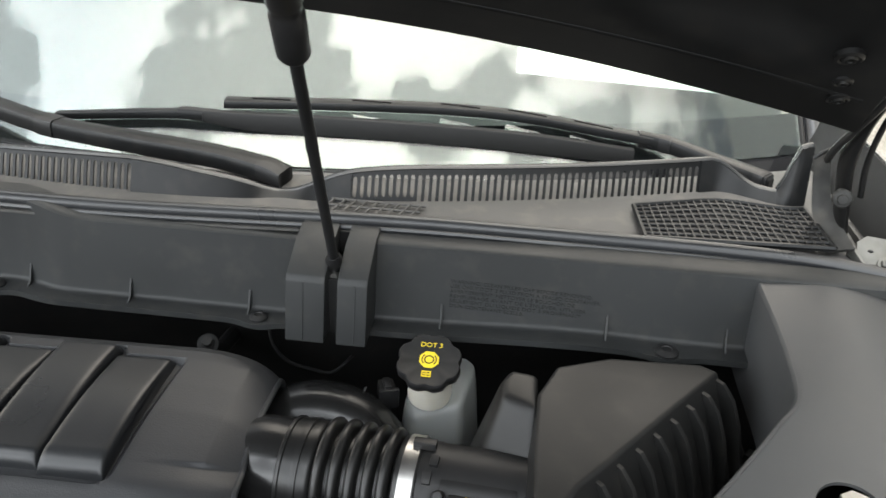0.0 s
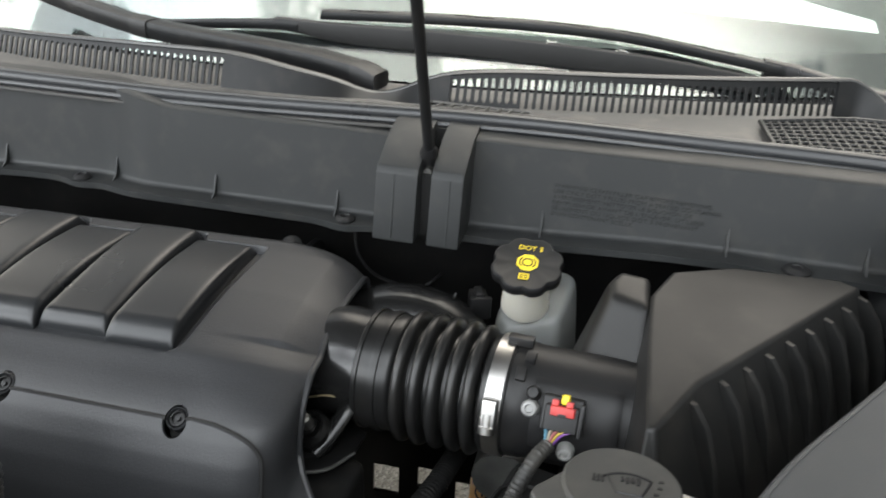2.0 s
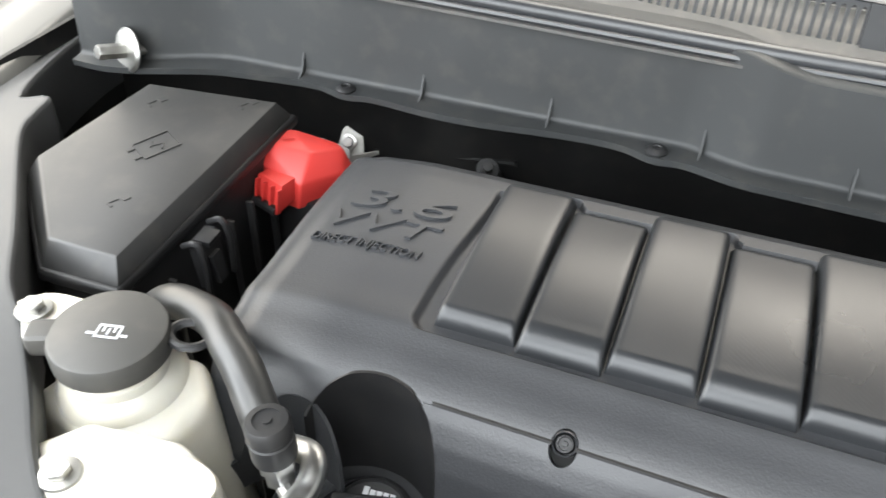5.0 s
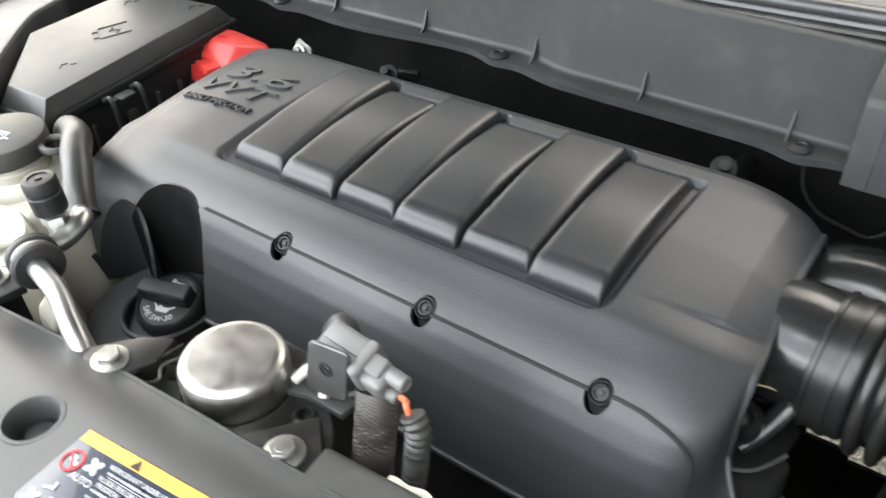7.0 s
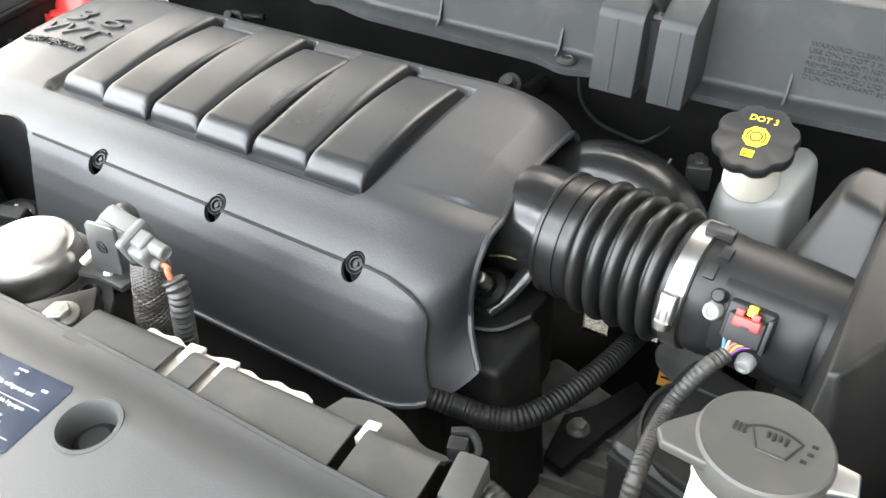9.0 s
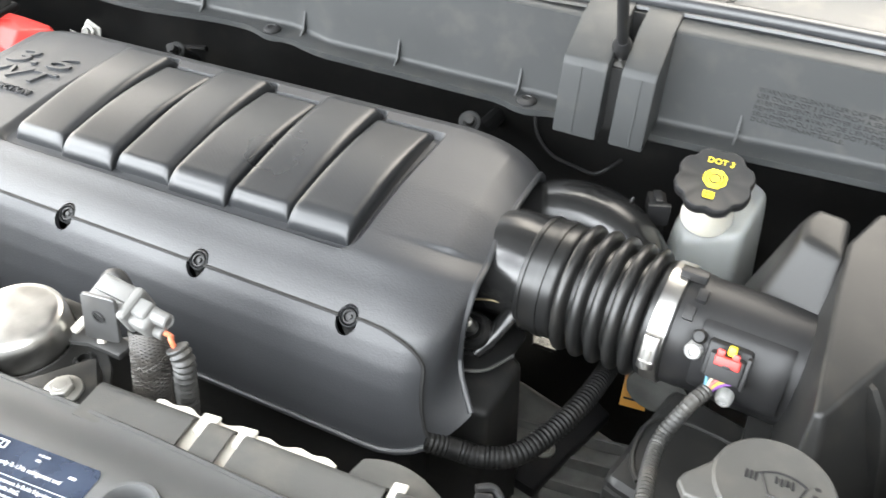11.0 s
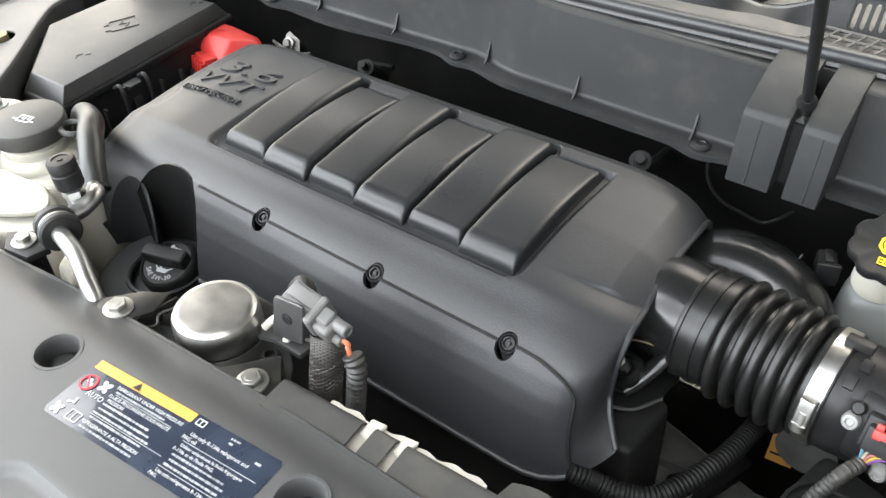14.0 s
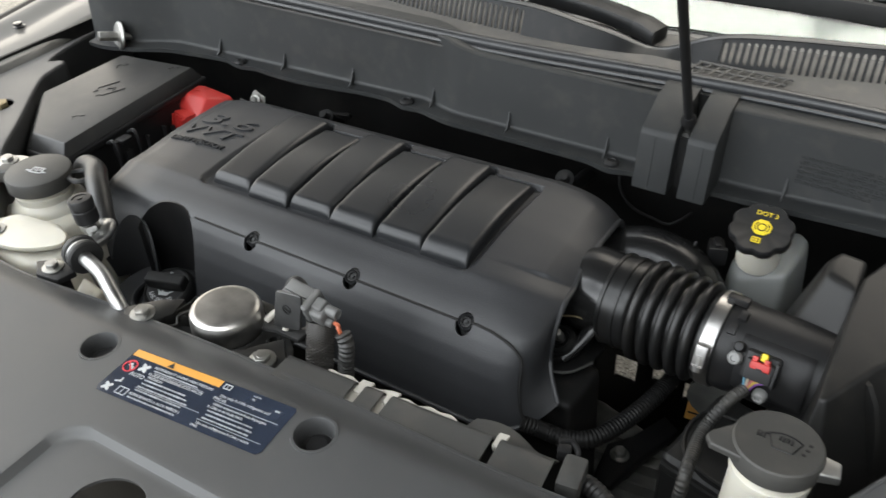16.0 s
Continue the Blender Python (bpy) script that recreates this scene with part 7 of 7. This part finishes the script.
washer = thing("washer_filler", "white washer fluid filler neck with a grey flip cap", "fluid reservoir", (0.012, 0.41, 0.85))
wm = Matrix.Translation((0.013, 0.409, 1.052)) @ Matrix.Rotation(radians(-3), 4, "X")
part("neck", lathe([(0.034, -0.20), (0.031, -0.06), (0.0300, -0.030), (0.0315, -0.028), (0.0315, -0.022), (0.028, -0.020), (0.028, -0.006)], wm, 40), MILK, washer)
part("cap", lathe([(0.0325, -0.014), (0.0345, -0.012), (0.0350, 0.0), (0.0340, 0.004), (0.0325, 0.0052), (0.0300, 0.0045), (0.001, 0.005)], wm, 56), CAPGREY, washer, "dusty grey flip cap with a washer symbol")
part("pull_tab", hull([tuple(wm @ Vector(p)) for p in ((-0.020, 0.022, 0.003), (-0.020, -0.028, 0.003), (-0.045, -0.026, 0.003), (-0.050, -0.018, 0.003), (-0.048, -0.012, 0.003), (-0.020, 0.022, -0.004), (-0.020, -0.028, -0.004), (-0.045, -0.026, -0.004), (-0.050, -0.018, -0.004), (-0.048, -0.012, -0.004))], 0.002, 3), CAPGREY, washer)
part("hinge_tab", hull([tuple(wm @ Vector(p)) for p in ((0.031, 0.010, 0.0), (0.031, -0.012, 0.0), (0.048, -0.004, -0.004), (0.046, 0.012, -0.004), (0.031, 0.010, -0.010), (0.031, -0.012, -0.010), (0.048, -0.004, -0.012), (0.046, 0.012, -0.012))], 0.002, 3), PIPE, washer, "shiny hinge tab")
t = bmesh.new()
for k in range(9):
    a = radians(55 + 70 * k / 8)
    b = radians(55 + 70 * (k + 1) / 8)
    tube([wm @ Vector((0.022 * math.cos(a) + 0.004, 0.022 * math.sin(a) - 0.012, 0.0052)), wm @ Vector((0.022 * math.cos(b) + 0.004, 0.022 * math.sin(b) - 0.012, 0.0052))], 0.0007, 5, t)
for p, q in (((-0.0085, 0.0060), (-0.003, -0.008)), ((0.0165, 0.0060), (0.011, -0.008)), ((-0.003, -0.008), (0.011, -0.008))):
    tube([wm @ Vector((*p, 0.0052)), wm @ Vector((*q, 0.0052))], 0.0007, 5, t)
for i in range(4):
    tube([wm @ Vector((0.000 + 0.003 * i, 0.002 - 0.001 * (i % 2), 0.0052)), wm @ Vector((0.000 + 0.003 * i, 0.006, 0.0052))], 0.0010, 5, t)
tagged(part("symbol", t, BLACK, washer), "dark moulded washer symbol", kind="stuff")
t = bars([(-0.016, 0.002, 0.0016, 0.006), (-0.0135, 0.002, 0.0016, 0.006), (-0.011, 0.002, 0.0016, 0.006), (0.019, -0.004, 0.003, 0.0018), (0.021, 0.002, 0.003, 0.0018), (0.022, 0.008, 0.003, 0.0018)], h=0.0006)
t.transform(wm @ Matrix.Translation((0, 0, 0.0048)))
tagged(part("symbol", t, BLACK, washer), "dark moulded washer symbol", kind="stuff")

# ---- down in the bay, right of the engine ----
engine = thing("engine_block", "dark sooty engine and gearbox castings below the cover", "engine", (-0.45, 0.6, 0.45))
part("block", box((0.60, 0.28, 0.34), Matrix.Translation((-0.55, 0.60, 0.70)), 0.02, 3), DARK, engine)
part("cam_cover", box((0.56, 0.22, 0.07), Matrix.Translation((-0.55, 0.60, 0.90)), 0.015, 3), DARK, engine)
part("end_casting", loft([(-0.26, 0.50, 0.895), (-0.195, 0.505, 0.885), (-0.190, 0.575, 0.885), (-0.26, 0.60, 0.895)], [(-0.27, 0.49, 0.62), (-0.20, 0.50, 0.62), (-0.19, 0.60, 0.62), (-0.27, 0.62, 0.62)], 0.008), DARK, engine)
part("gearbox", loft([(-0.26, 0.50, 0.64), (-0.02, 0.52, 0.62), (0.0, 0.70, 0.62), (-0.26, 0.76, 0.64)], [(-0.28, 0.46, 0.42), (0.02, 0.50, 0.42), (0.03, 0.74, 0.42), (-0.28, 0.80, 0.42)], 0.02), CAST, engine, "dull grey gearbox casting")
for i in range(5):
    part("rib", box((0.20, 0.004, 0.02), pose(-0.13, 0.56 + 0.035 * i, 0.640, 0, 0, 8), 0.001), CAST, engine)
hook = thing("lifting_eye", "dark steel bracket shelf with a bright stud beside the cover", "bracket", (-0.225, 0.56, 0.90))
part("shelf", prism([(-0.262, 0.535), (-0.236, 0.526), (-0.212, 0.534), (-0.196, 0.560), (-0.193, 0.588), (-0.215, 0.600), (-0.262, 0.600)], 0.903, 0.907, 0.0012), UNDERPAINT, hook)
part("shelf_edge", tube(smooth_line([(-0.256, 0.5345, 0.907), (-0.234, 0.526, 0.907), (-0.211, 0.534, 0.907), (-0.195, 0.560, 0.907)], 6), 0.0016, 6), GREYBLACK, hook)
part("tab", tube(smooth_line([(-0.226, 0.545, 0.913), (-0.216, 0.556, 0.924), (-0.207, 0.570, 0.938), (-0.204, 0.580, 0.944)], 6), 0.0085, 12, flat=0.75), DUCT, hook)
part("boss", lathe([(0.017, -0.022), (0.017, 0.0), (0.014, 0.004), (0.012, 0.004), (0.011, 0.000), (0.009, 0.000), (0.0085, 0.006), (0.001, 0.006)], pose(-0.232, 0.552, 0.931, 30, -12, 0), 28), UNDERPAINT, hook)
part("stud", lathe([(0.0055, 0.0), (0.0055, 0.012), (0.004, 0.014), (0.001, 0.0145)], pose(-0.232, 0.550, 0.937, 30, -12, 0), 16), STEEL, hook)
part("spring_wire", tube(smooth_line([(-0.240, 0.570, 0.948), (-0.225, 0.572, 0.952), (-0.210, 0.575, 0.950)], 4), 0.0009, 6), GOLD, hook)
part("column", tube([(-0.235, 0.56, 0.92), (-0.235, 0.56, 0.88)], 0.018, 12), DARK, hook)
conduit = thing("corrugated_conduit", "black corrugated conduit sweeping below the intake hose", "conduit", (-0.15, 0.50, 0.87))
sleeve([(-0.230, 0.455, 0.895), (-0.205, 0.465, 0.884), (-0.185, 0.470, 0.880), (-0.160, 0.484, 0.880), (-0.140, 0.520, 0.882), (-0.126, 0.565, 0.882), (-0.120, 0.62, 0.87), (-0.12, 0.68, 0.84)], 0.0095, 0.0042, 0.05, "conduit", CONDUIT, conduit)
tagb = thing("caution_tag", "small yellow caution tag deep in the bay", "label", (-0.100, 0.69, 0.74))
part("tag", box((0.027, 0.0012, 0.038), pose(-0.100, 0.694, 0.760, -35, 0, 6), 0.0003), ORANGE, tagb)
t = lathe([(0.008, 0), (0.008, 0.0008), (0.0062, 0.0008), (0.0062, 0)], pose(-0.100, 0.6925, 0.768, 55, 0, 6), 20, ring=True)
box((0.002, 0.010, 0.001), pose(-0.100, 0.6925, 0.768, 55, 0, 6), bm=t)
box((0.020, 0.002, 0.001), pose(-0.100, 0.686, 0.754, 55, 0, 6), bm=t)
part("print", t, NEARBLACK, tagb)
part("tie", tube([(-0.100, 0.702, 0.776), (-0.100, 0.71, 0.80)], 0.001, 6), BLACK, tagb)
low_b = thing("hose_bracket", "black bracket with a bolt on the gearbox", "bracket", (-0.16, 0.64, 0.64))
part("plate", prism([(-0.195, 0.600), (-0.170, 0.595), (-0.150, 0.66), (-0.125, 0.73), (-0.150, 0.745), (-0.175, 0.69), (-0.2, 0.66)], 0.646, 0.664, 0.003), BLACK, low_b)
part("bolt", hexbolt(Matrix.Translation((-0.178, 0.650, 0.664)), 0.009, 0.008), STEEL, low_b)
line = thing("heater_line", "thin bent pipe below the baffle", "pipe", (-0.25, 0.84, 0.9))
part("pipe", tube(smooth_line([(-0.285, 0.835, 0.985), (-0.280, 0.832, 0.950), (-0.262, 0.835, 0.925), (-0.235, 0.842, 0.912), (-0.215, 0.848, 0.905), (-0.200, 0.85, 0.916), (-0.19, 0.87, 0.920)], 6), 0.0020, 8), BLACK, line)
